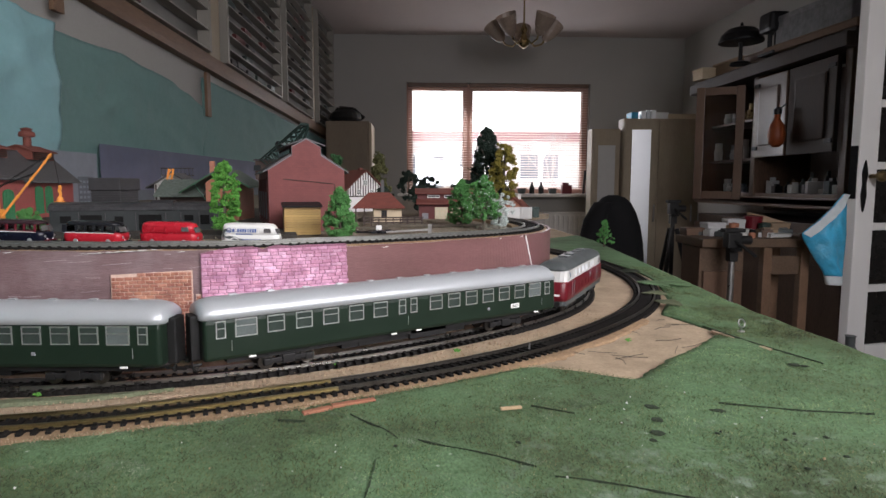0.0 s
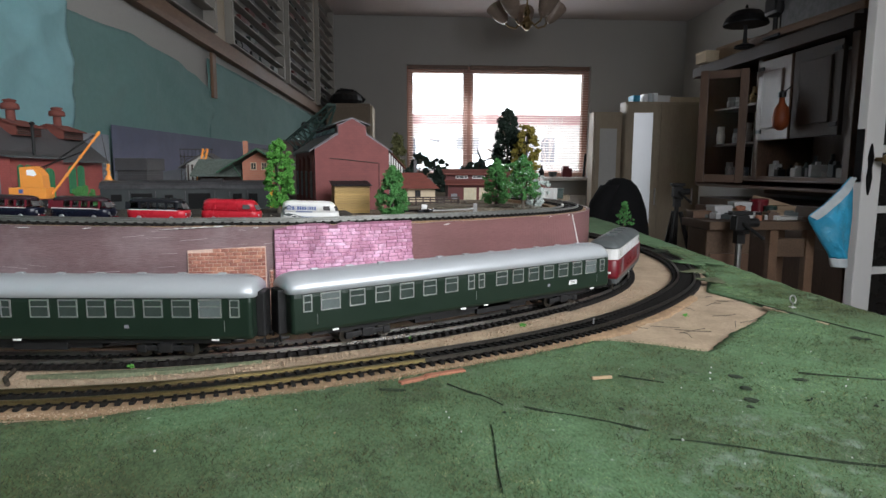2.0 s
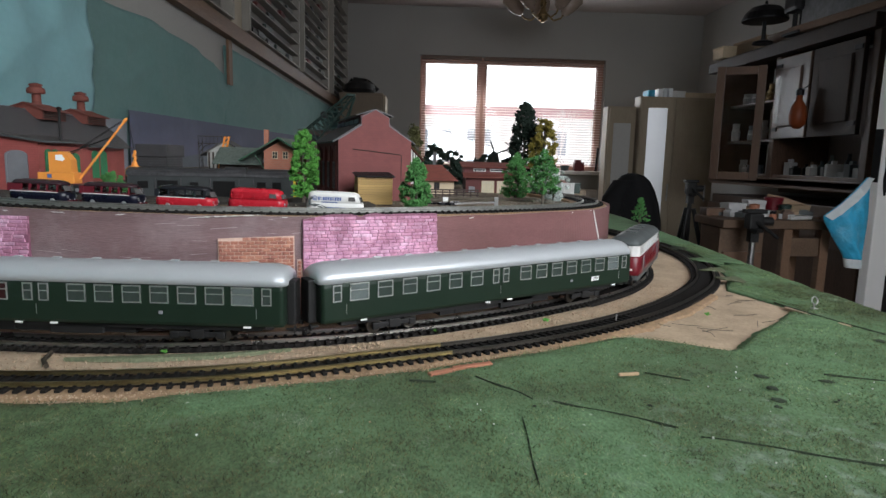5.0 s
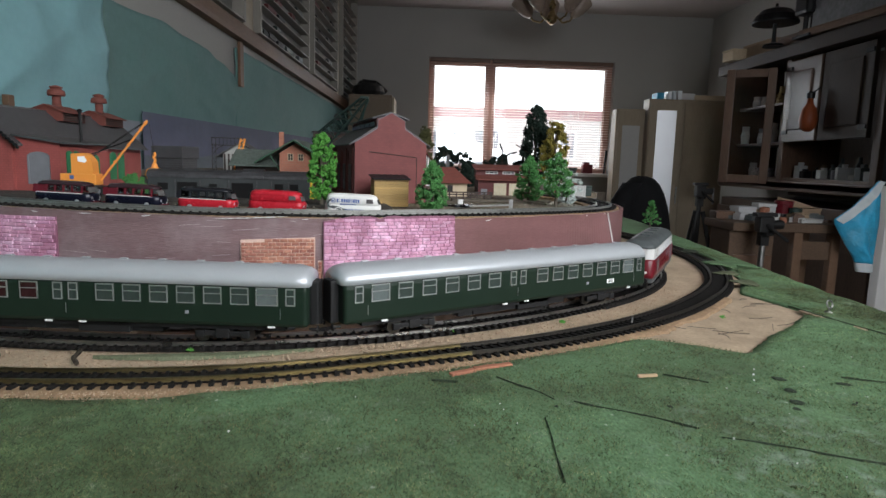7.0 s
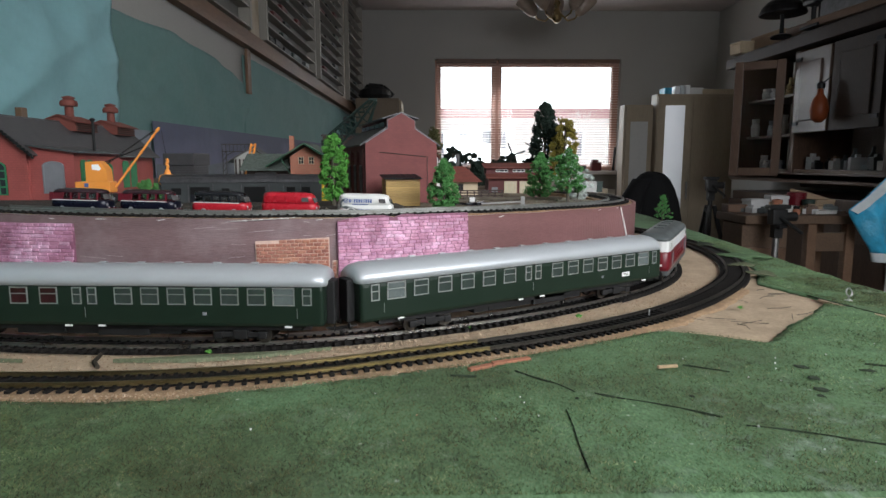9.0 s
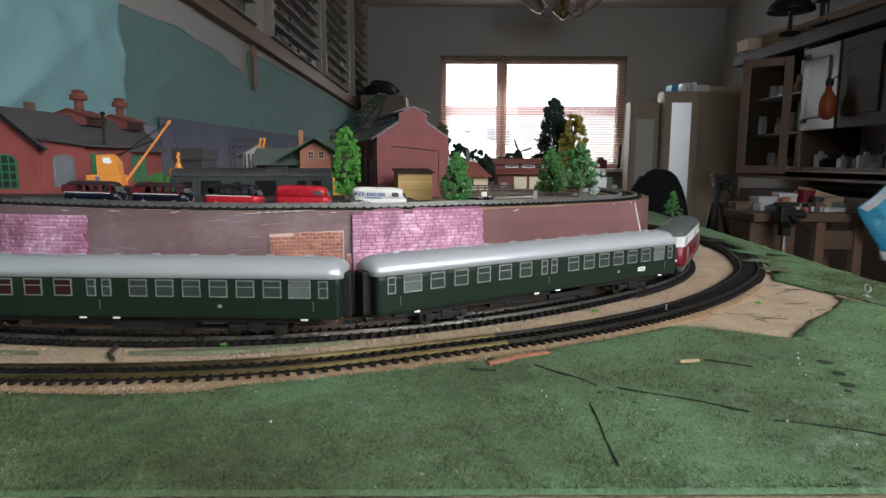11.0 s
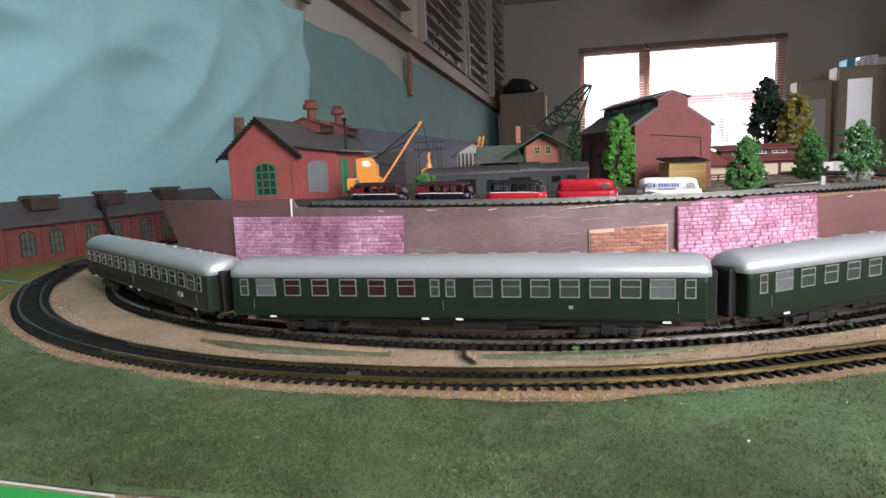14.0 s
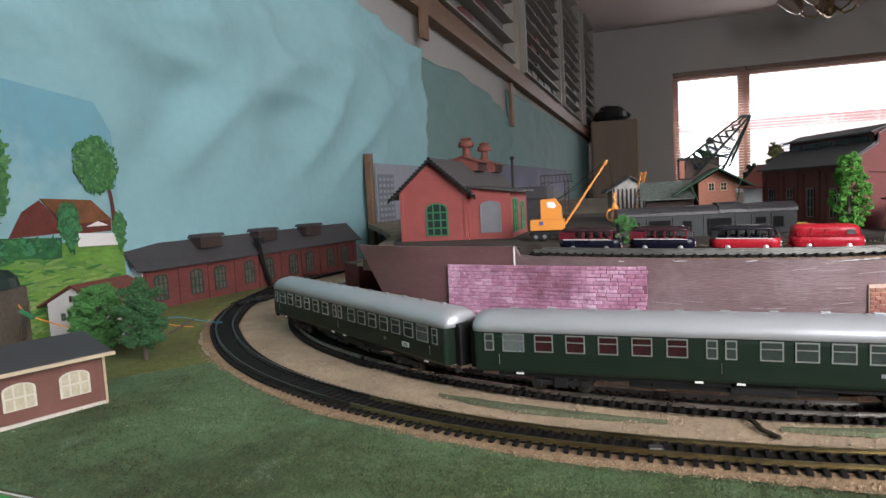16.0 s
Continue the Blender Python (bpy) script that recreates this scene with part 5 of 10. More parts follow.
            box(bm, 0.0006, 0.0105, 0.0062, 0, 0, 0, bevel=0.0002)
            g = part("windscreen", bm, "van_glass", lo)
            g.matrix_basis = pose(s * (L / 2 - 0.0058), k * 0.0068, 0.0345, 0, -26 * s, s * k * 10)
            bm = B()
            box(bm, 0.0006, 0.0085, 0.0018, s * (L / 2 + 0.0001), k * 0.0068, 0.0182)
            lp = part("headlamp", bm, "lamp_warm" if s > 0 else "print_white", lo)
            bm = B()
            cyl(bm, 0.0009, 0.0009, 0.0055, s * (L / 2 - 0.001), k * 0.0098, 0.0110, ry=90 * s, seg=8)
            cyl(bm, 0.0028, 0.0025, 0.0009, s * (L / 2 + 0.0045), k * 0.0098, 0.0110, ry=90 * s, seg=14)
            part("buffer", bm, "under_black", lo)
        bm = B()
        box(bm, 0.0005, 0.0052, 0.0024, s * (L / 2 - 0.0002), 0, 0.0255)
        part("number_bar", bm, "print_white", lo)
        bm = B()
        box(bm, 0.010, 0.004, 0.0018, s * (L / 2 + 0.002), 0, 0.0072)
        part("coupling", bm, "under_black", lo)
        bogie(lo, s * 0.050, 0.032, 0.0058)
    return lo


sC = 1.453
first = coach(on_line(INNER, sC - 0.1515, 0.303, RT), "dark green passenger coach with a silver-grey roof")
coach(on_line(INNER, sC - 0.1515 - 0.3135, 0.303, RT), "dark green passenger coach with red seats behind its panes", True)
copy_thing(first, on_line(INNER, sC - 0.1515 - 0.3135 * 2, 0.303, RT))
locomotive(on_line(INNER, sC + 0.012 + 0.092, 0.178, RT) @ Matrix.Diagonal((1.0, 1.0, 1.08, 1.0)))

# ---- vans parked on the deck ----
def van(m, label, low, mid, panel=False, words=False, blind=True):
    v = thing("delivery_van" if panel else "minibus", m, label, "toy van", "parked vans")
    L, W, belt, sill, H = 0.0510, 0.0195, 0.0108, 0.0170, 0.0207

    def ring(z, l, w, r, shift=0.0):
        return round_rect(l, w, r, z, shift, 0, 5)
    bm = loft(B(), [ring(0.0026, L - 0.005, W - 0.003, 0.005), ring(0.0038, L - 0.0010, W - 0.0006, 0.0066), ring(0.0075, L, W, 0.0070), ring(belt - 0.0004, L - 0.0004, W - 0.0003, 0.0070), ring(belt, L - 0.0012, W - 0.0010, 0.0068)])
    part("body", bm, low, v, smooth=True)
    top = [ring(sill, L - 0.0050, W - 0.0026, 0.0066, -0.0010), ring(0.0190, L - 0.0068, W - 0.0042, 0.0064, -0.0012), ring(0.0202, L - 0.0120, W - 0.0084, 0.0050, -0.0014), ring(H, L - 0.022, W - 0.014, 0.0026, -0.0014)]
    if panel:
        top.insert(0, ring(belt, L - 0.0012, W - 0.0012, 0.0068))
    part("roof", loft(B(), top), "van_roof" if mid == "van_maroon" else mid, v, smooth=True)
    lean = math.degrees(math.atan2(0.0008, sill - belt))
    side_y = W / 2 - 0.0009
    lights = ((-0.330, 0.14), (-0.175, 0.118), (-0.030, 0.118), (0.112, 0.118), (0.270, 0.135))
    for side in (-1, 1):
        turn = 0 if side < 0 else 180
        if panel:
            bm = B()
            prism(bm, [(-0.0030, -0.0018), (0.0034, -0.0018), (0.0026, 0.0019), (-0.0030, 0.0019)], 0.0006)
            part("window", bm, "van_screen", v).matrix_basis = pose(0.0150, side * (side_y + 0.0006), 0.0146, -lean, 0, turn)
            for k, x in enumerate((-0.0165, -0.0070, 0.0030)):
                bm = framed(B(), 0.0092, 0.0052, 0.0005, 0.0004, I4)
                part("side_panel", bm, low, v).matrix_basis = pose(x, side * (side_y + 0.0003), 0.0146, -lean, 0, turn)
            bm = box(B(), L - 0.010, 0.0006, 0.0004, 0, side * (W / 2 - 0.0002), belt)
            part("crease", bm, low, v)
            part("fuel_flap", box(B(), 0.0024, 0.0004, 0.0024, 0, 0, 0, bevel=0.0001), low, v).matrix_basis = pose(-0.0185, side * (W / 2 - 0.0001), 0.0078)
        else:
            for k, (u, w) in enumerate(lights):
                w *= L
                bm = prism(B(), [(-w / 2, -0.0026), (w / 2, -0.0026), (w / 2 - (0.0012 if k == 4 else 0), 0.0026), (-w / 2, 0.0026)], 0.0003)
                part("window", bm, mid if k == 0 and blind else "van_glass", v).matrix_basis = pose(u * L, side * (side_y - 0.0002), (belt + sill) / 2 + 0.0002, -lean, 0, turn)
            edges = [-0.445] + [(a[0] + a[1] / 2 + b[0] - b[1] / 2) / 2 for a, b in zip(lights, lights[1:])] + [0.352]
            for k, u in enumerate(edges):
                bm = box(B(), 0.0018 if k else 0.0040, 0.0009, sill - belt + 0.0006, 0, 0, 0, bevel=0.0002)
                part("pillar", bm, mid, v).matrix_basis = pose(u * L, side * (side_y - (0.0 if 0 < k < 5 else 0.0006)), (belt + sill) / 2, -lean, 0, turn)
            part("window_rail", box(B(), L * 0.80, 0.0008, 0.0012, -0.002, side * side_y, belt + 0.0004), mid, v)
            bm = tube(B(), [(-L * 0.42, side * (W / 2 - 0.0001), belt), (L * 0.30, side * (W / 2 - 0.0001), belt), (L * 0.40, side * (W / 2 - 0.0008), belt - 0.0006), (L * 0.462, side * (W / 2 - 0.0032), belt - 0.0026), (L * 0.497, side * 0.0030, 0.0046)], 0.00034, 5)
            part("trim", bm, "print_white", v, "white waistline")
        for x in (-0.0130, 0.0140):
            bm = B()
            cyl(bm, 0.0037, 0.0037, 0.0026, x, side * 0.0078 + 0.0013, 0.0037, rx=90, seg=18)
            t = part("wheel", bm, "tyre", v)
            bm = B()
            lathe(bm, [(0.0023, 0), (0.0019, 0.0006), (0.0004, 0.0009)], seg=12, m=pose(x, side * 0.0094, 0.0037, 90 if side < 0 else -90))
            part("hubcap", bm, "silver", t)
            arch = [(x + r * math.cos(radians(a)), 0.0034 + r * math.sin(radians(a))) for r, turn_ in ((0.0050, 1), (0.0042, -1)) for a in range(0, 181, 20)[::turn_]]
            part("wheel_arch", prism(B(), arch, 0.0008, pose(0, side * (W / 2 - 0.0001) - 0.0004, 0)), low, v)
    if not panel:
        part("rear_wall", box(B(), 0.0012, W - 0.006, sill - belt, -L / 2 + 0.0020, 0, (belt + sill) / 2, ry=-8), mid, v)
        part("seats", box(B(), L * 0.60, W - 0.007, 0.0014, -0.003, 0, belt + 0.0007, bevel=0.0004), "maroon_wood", v)
    for k in (-1, 1):
        bm = B()
        box(bm, 0.0006, 0.0066, 0.0048, 0, 0, 0, bevel=0.0002)
        g = part("windscreen", bm, "van_screen", v)
        g.matrix_basis = pose(L / 2 - 0.0023, k * 0.0037, 0.0141, 0, -24, k * 14)
        bm = B()
        lathe(bm, [(0.0013, 0), (0.0012, 0.0004), (0.0005, 0.0007)], seg=12, m=pose(L / 2 - 0.0008, k * 0.0056, 0.0074, 0, 90, 0))
        part("headlight", bm, "silver", v)
    for s in (-1, 1):
        bm = B()
        box(bm, 0.0010, W - 0.005, 0.0012, s * (L / 2 - 0.0002), 0, 0.0038, bevel=0.0003)
        part("bumper", bm, mid, v)
    if words:
        face = -W / 2 + 0.0004
        for k in range(10):
            bm = box(B(), 0.0015, 0.0003, 0.0031, -0.0140 + 0.0021 * k, face + 0.0004, 0.0144, rx=-lean)
            part("lettering", bm, "print_blue", v)
        for n, x0, z, h in ((12, -0.0112, 0.0113, 0.0011), (14, -0.0062, 0.0066, 0.0010)):
            for k in range(n):
                part("lettering", box(B(), 0.0009, 0.0003, h, x0 + 0.0012 * k, -W / 2 - 0.0001, z), "print_blue", v)
        ring_m = pose(-0.0176, face + 0.0003, 0.0145, 90, 0, 0)
        bm = tube(B(), [ring_m @ Vector((0.0019 * math.cos(2 * math.pi * k / 20), 0.0019 * math.sin(2 * math.pi * k / 20), 0)) for k in range(21)], 0.0003, 4)
        for p, q in (((-0.0012, 0.0012), (-0.0005, -0.0012)), ((-0.0005, -0.0012), (0, 0.0004)), ((0, 0.0004), (0.0005, -0.0012)), ((0.0005, -0.0012), (0.0012, 0.0012))):
            rod(bm, ring_m @ Vector((*p, 0)), ring_m @ Vector((*q, 0)), 0.0002, 4)
        part("emblem", bm, "print_blue", v)
        bm = tube(B(), [(-0.0215, -W / 2, 0.0082), (-0.0222, -W / 2 + 0.0002, 0.0115), (-0.0212, -W / 2 + 0.0006, 0.0142), (-0.0196, -W / 2 + 0.0007, 0.0154)], 0.0010, 6)
        prism(bm, [(-0.0226, 0.0086), (-0.0180, 0.0098), (-0.0120, 0.0088), (-0.0095, 0.0078), (0.0060, 0.0038), (0.0050, 0.0030), (-0.0105, 0.0058), (-0.0185, 0.0072)], 0.0004, pose(0, -W / 2 - 0.0002, 0))
        part("picture", bm, "loco_grey", v, "grey printed tool")
    return v


VANS = ((-0.3940, 0.545, -4, "black and maroon minibus with a white waistline", "van_navy", "van_maroon", False, False, True),
        (-0.3372, 0.549, -4, "black and maroon minibus with a white waistline", "van_navy", "van_maroon", False, False, True),
        (-0.2757, 0.552, -2, "red and black minibus with a white waistline", "van_red", "van_black", False, False, False),
        (-0.2170, 0.562, -1, "plain red panel van with a red roof", "van_red", "van_red", True, False, False),
        (-0.1493, 0.568, 3, "white delivery van with blue lettering", "van_white", "van_white", True, True, False))
for x, y, rz, label, a, b, panel, words, blind in VANS:
    van(pose(x, y, road_z(x) + 0.0003, 0, 1.4, rz), label, a, b, panel, words, blind)

# ---- model buildings ----
def gable_pts(w, eave, apex):
    return [(-w / 2, 0), (w / 2, 0), (w / 2, eave), (0, apex), (-w / 2, eave)]


def roof_slabs(parent, w, eave, apex, y0, y1, over, mat, thick=0.0018, x=0.0):
    """Two sloping slabs over a gable of width w; they end over past the walls."""
    rise = (apex - eave) / (w / 2)
    for s in (-1, 1):
        bm = B()
        xo = w / 2 + over
        pts = [(0, apex), (s * xo, apex - rise * xo), (s * xo, apex - rise * xo + thick), (0, apex + thick)]
        prism(bm, pts, y1 - y0, pose(x, y0, 0))
        part("roof", bm, mat, parent)


def arched_window(parent, m, w, h, rise, glass, frame, cols=3, rows=3, name="window"):
    """m: the foot of the opening, its face towards -y."""
    bm = B()
    prism(bm, arch_pts(w, h, 8, rise), 0.0006, m @ pose(0, -0.0004, 0))
    g = part(name, bm, glass, parent)
    bm = B()
    o, i = arch_pts(w, h, 8, rise), arch_pts(w * 0.86, h * 0.93, 8, rise * 0.86)
    i = [(u, v + h * 0.03) for u, v in i]
    t = 0.0010
    n = len(o)
    vo = [bm.verts.new(m @ Vector((u, -t, v))) for u, v in o]
    vi = [bm.verts.new(m @ Vector((u, -t, v))) for u, v in i]
    vb = [bm.verts.new(m @ Vector((u, 0, v))) for u, v in o]
    vc = [bm.verts.new(m @ Vector((u, -0.0003, v))) for u, v in i]
    for k in range(n):
        j = (k + 1) % n
        bm.faces.new((vo[k], vo[j], vi[j], vi[k]))
        bm.faces.new((vb[k], vb[j], vo[j], vo[k]))
        bm.faces.new((vi[k], vi[j], vc[j], vc[k]))
    for k in range(1, cols):
        box_m(bm, w * 0.06, t * 0.8, h * 0.94, m @ pose(-w / 2 + w * k / cols, -t * 0.45, h * 0.48))
    for k in range(1, rows):
        box_m(bm, w * 0.94, t * 0.8, w * 0.06, m @ pose(0, -t * 0.45, h * k / rows * 0.95))
    bmesh.ops.recalc_face_normals(bm, faces=bm.faces[:])
    part("frame", bm, frame, g)
    return g


# engine shed: gabled hall with an annex, two roof lanterns and ventilators
SX, SY = -0.5845, 0.706
shed = thing("engine_shed", pose(SX, SY, zt(SX)), "red brick engine shed with grey roof and two ventilators", "model building")
SW, SL, SE, SA = 0.083, 0.312, 0.060, 0.0965
bm = B()
prism(bm, gable_pts(SW, SE, SA), SL)
part("wall", bm, "red_brick", shed)
bm = B()
aw, al = 0.050, 0.105
prism(bm, [(0, 0), (aw, 0), (aw, 0.0555), (0, 0.0625)], al, pose(SW / 2 + 0.0002, 0.003, 0))
part("annex_wall", bm, "red_brick", shed)
bm = B()
prism(bm, [(-0.001, 0.0628), (aw + 0.008, 0.0549), (aw + 0.008, 0.0566), (-0.001, 0.0645)], al + 0.010, pose(SW / 2 + 0.0012, -0.003, 0))
part("annex_roof", bm, "slate", shed)
roof_slabs(shed, SW, SE + 0.0006, SA + 0.0006, -0.008, SL + 0.006, 0.010, "slate")
for s in (-1, 1):
    bm = B()
    n = 14
    rise = (SA - SE) / (SW / 2)
    for k in range(n + 1):
        u = (SW / 2 + 0.010) * k / n
        z = SA - rise * u
        for (du, dz, r) in ((0, 0.0014, 0.0019), (0.0014, -0.0014, 0.0014)):
            cyl(bm, r, r, 0.0012, s * (u + du), -0.0082, z + dz, rx=90, seg=8)
    part("bargeboard", bm, "under_black", shed, "black scalloped bargeboard")
for u in (-SW / 2 + 0.002, SW / 2 - 0.002):
    bm = B()
    box(bm, 0.0042, 0.0012, SE, u, -0.0006, SE / 2)
    part("corner_pier", bm, "red_brick", shed)
arched_window(shed, pose(0.004, -0.0002, 0.0078), 0.0268, 0.0385, 0.007, "window_dark", "green_paint", 3, 4)
arched_window(shed, pose(SW / 2 + 0.0265, 0.0028, 0.0095), 0.0245, 0.0365, 0.0055, "shutter_grey", "shutter_grey", 1, 1, "shuttered_window")
for y in (0.020, 0.034):
    arched_window(shed, pose(SW / 2 + aw + 0.0004, y, 0.008, 0, 0, 90), 0.011, 0.040, 0.004, "green_paint", "green_paint", 2, 4, "door")
arched_window(shed, pose(SW / 2 + aw + 0.0004, 0.075, 0.008, 0, 0, 90), 0.020, 0.036, 0.006, "green_paint", "green_paint", 3, 4, "door")
for y in (0.152, 0.174, 0.222, 0.246):
    arched_window(shed, pose(SW / 2 + 0.0002, y, 0.008, 0, 0, 90), 0.018, 0.040, 0.006, "green_paint", "green_paint", 4, 4)
for y in (0.162, 0.272):
    la = part("lantern", prism(B(), [(-0.022, 0), (0.022, 0), (0.022, 0.012), (0, 0.020), (-0.022, 0.012)], 0.054, pose(0, y - 0.027, SA - 0.010)), "tile_red", shed, "brown louvred roof lantern")
    for s in (-1, 1):
        for k in range(4):
            bm = B()
            box(bm, 0.0012, 0.050, 0.0016, s * 0.0226, y, SA - 0.0080 + 0.0028 * k, ry=25 * s)
            part("louvre", bm, "timber_dark", la)
    for s in (-1, 1):
        bm = B()
        prism(bm, [(0, 0.0202), (s * 0.027, 0.0104), (s * 0.027, 0.0118), (0, 0.0216)], 0.060, pose(0, y - 0.030, SA - 0.010))
        part("lantern_roof", bm, "tile_red", la)
    bm = B()
    lathe(bm, [(q[0] * 1.12, q[1] * 1.14) for q in ((0.0062, 0.0), (0.0050, 0.004), (0.0048, 0.0135), (0.0095, 0.0140), (0.0100, 0.0165), (0.0092, 0.0200), (0.0060, 0.0218), (0.0060, 0.0228), (0.0076, 0.0234), (0.0070, 0.0246), (0.0012, 0.0262))],
          0, y, SA + 0.0085, 20)
    part("ventilator", bm, "tile_red", la, "dark red ventilator", smooth=False)
bm = B()
lathe(bm, [(0.0017, 0.0), (0.0016, 0.034), (0.0030, 0.0365), (0.0034, 0.0375), (0.0010, 0.0390)], SW / 2 + 0.0425, 0.062, 0.0590, 12)
part("stovepipe", bm, "under_black", shed)
tile = None
for k in range(28):
    if tile is None:
        tile = part("ridge_tile", box(B(), 0.0034, 0.0104, 0.0018, 0, 0, 0, bevel=0.0005), "slate", shed)
    else:
        o = new("ridge_tile", tile.data)
        o.parent = shed
    (tile if k == 0 else o).location = (0, -0.002 + 0.0114 * k, SA + 0.0022)

# gantry hall with stepped gable and a clerestory roof
HW, HL, HE = 0.083, 0.165, 0.067
hall = thing("workshop_hall", pose(-0.162, 0.692, zt(-0.12), 0, 0, 17), "dark maroon workshop hall with a stepped gable", "model building")
bm = B()
hp = [(0, 0), (HW, 0), (HW, HE), (0.0572, 0.0835), (0.0568, 0.0925), (0.0415, 0.1010), (0.0262, 0.0925), (0.0258, 0.0835), (0, HE)]
prism(bm, hp, 0.0022)
part("gable", bm, "dark_brick", hall)
bm = B()
prism(bm, [(0, 0), (HW, 0), (HW, HE), (HW / 2, 0.083), (0, HE)], HL - 0.0024, pose(0, 0.0023, 0))
part("wall", bm, "dark_brick", hall)
for s in (-1, 1):
    bm = B()
    c = HW / 2
    prism(bm, [(c + s * 0.015, 0.0850), (c + s * 0.047, 0.0640), (c + s * 0.047, 0.0658), (c + s * 0.015, 0.0868)], HL, pose(0, 0.0024, 0))
    part("roof", bm, "slate", hall)
    bm = B()
    prism(bm, [(c, 0.1010), (c + s * 0.021, 0.0940), (c + s * 0.021, 0.0955), (c, 0.1026)], HL - 0.01, pose(0, 0.0026, 0))
    part("lantern_roof", bm, "slate", hall)
bm = B()
prism(bm, [(HW / 2 - 0.016, 0.080), (HW / 2 + 0.016, 0.080), (HW / 2 + 0.016, 0.0945), (HW / 2, 0.1005), (HW / 2 - 0.016, 0.0945)], HL - 0.02, pose(0, 0.006, 0))
la = part("lantern", bm, "maroon_wood", hall)
for s in (-1, 1):
    for k in range(5):
        bm = B()
        box(bm, 0.0010, 0.024, 0.0050, HW / 2 + s * 0.0164, 0.026 + 0.028 * k, 0.0888)
        part("louvre", bm, "window_dark", la)
bm = B()
tube(bm, [(0.016, -0.0004, 0.0575), (0.070, -0.0004, 0.0525)], 0.0005, 4)
tube(bm, [(0.0715, -0.0004, 0.0525), (0.0715, -0.0004, 0.010)], 0.0004, 4)
part("panel_joint", bm, "timber_dark", hall)
bm = B()
for i in range(2, len(hp) - 1):
    (a, b), (c, d) = hp[i], hp[i + 1]
    rod(bm, (a, 0.001, b + 0.0002), (c, 0.001, d + 0.0002), 0.0007, 5)
part("coping", bm, "shutter_grey", hall, "worn pale coping")
for k in range(4):
    y0 = 0.010 + 0.039 * k
    bm = framed(B(), 0.031, 0.054, 0.0016, 0.0030, pose(-0.0004, y0 + 0.0155, 0.034, 0, 0, -90))
    rc = part("recess_frame", bm, "dark_brick", hall)
    bm = B()
    box_m(bm, 0.012, 0.0008, 0.030, pose(-0.0004, y0 + 0.0155, 0.028, 0, 0, -90))
    part("window", bm, "window_dark", rc)
    bm = framed(B(), 0.012, 0.030, 0.0008, 0.0008, pose(-0.0010, y0 + 0.0155, 0.028, 0, 0, -90), (-0.005, 0.005), (0.0,))
    part("window_grille", bm, "shutter_grey", rc)

# plank shed
ps = thing("plank_shed", pose(-0.1185, 0.650, zt(-0.12), 0, 0, 14), "small yellow plank shed with a black tin roof", "model shed")
PW, PD, PH = 0.0365, 0.024, 0.0285
bm = B()
box(bm, PW - 0.0012, PD - 0.0012, PH, 0, PD / 2, PH / 2)
part("wall", bm, "timber_dark", ps)
fm = sm = None
for k in range(11):
    z = 0.0014 + 0.0026 * k
    for kind in ("front", "sl", "sr"):
        if kind == "front":
            if fm is None:
                bm = B()
                box(bm, PW, 0.0009, 0.0024, 0, 0, 0, bevel=0.0002)
                o = part("plank", bm, "plank_yellow", ps)
                fm = o.data
            else:
                o = new("plank", fm)
                o.parent = ps
            o.location = (0, 0.0002, z)
        else:
            if sm is None:
                bm = B()
                box(bm, 0.0009, PD - 0.001, 0.0024, 0, 0, 0, bevel=0.0002)
                o = part("plank", bm, "plank_yellow", ps)
                sm = o.data
            else:
                o = new("plank", sm)
                o.parent = ps
            o.location = ((-1 if kind == "sl" else 1) * (PW / 2 - 0.0003), PD / 2, z)
bm = B()
prism(bm, [(-PW / 2 - 0.002, 0), (PW / 2 + 0.002, 0), (PW / 2 + 0.002, 0.0012), (-PW / 2 - 0.002, 0.0012)], PD + 0.006, pose(0, -0.003, PH - 0.0002, 7))
rf0 = part("roof", bm, "under_black", ps, "black tarred roof")
for k in range(6):
    bm = B()
    box_m(bm, 0.0008, PD + 0.0055, 0.0008, pose(-0.0165 + 0.0066 * k, -0.003, PH, 7) @ pose(0, PD / 2 + 0.003, 0.0014))
    part("batten", bm, "under_black", rf0)

# grey coach body used as a store
gc = thing("coach_body", pose(-0.2915, 0.668, zt(-0.29), 0, 0, 9.5), "dark grey coach body with open doors", "model coach")
GL, GWd = 0.166, 0.030
bm = B()
box(bm, GL, GWd, 0.0235, 0, GWd / 2, 0.0120, bevel=0.0008)
part("wall", bm, "coach_dark", gc)
bm = B()
sec = []
for x in (-GL / 2 - 0.001, GL / 2 + 0.001):
    sec.append([(x, GWd / 2 - (GWd / 2 + 0.001) * math.cos(math.pi * i / 10), 0.0232 + 0.0085 * math.sin(math.pi * i / 10)) for i in range(11)])
loft(bm, sec)
part("roof", bm, "shed_roof", gc)
bm = B()
sec = []
for x in (0.012, 0.034):
    sec.append([(x, GWd / 2 - (GWd / 2 + 0.0016) * math.cos(math.pi * i / 10), 0.0236 + 0.0100 * math.sin(math.pi * i / 10)) for i in range(11)])
loft(bm, sec)
part("roof_hump", bm, "shed_roof", gc)
for x, w, h, z in ((-0.068, 0.010, 0.007, 0.014), (-0.044, 0.020, 0.018, 0.0095), (-0.018, 0.008, 0.009, 0.0125), (0.012, 0.022, 0.018, 0.0095), (0.050, 0.009, 0.006, 0.0150), (0.066, 0.009, 0.010, 0.0130)):
    bm = B()
    box(bm, w, 0.0010, h, x, -0.0003, z)
    part("door_opening" if h > 0.015 else "window", bm, "black_void", gc)
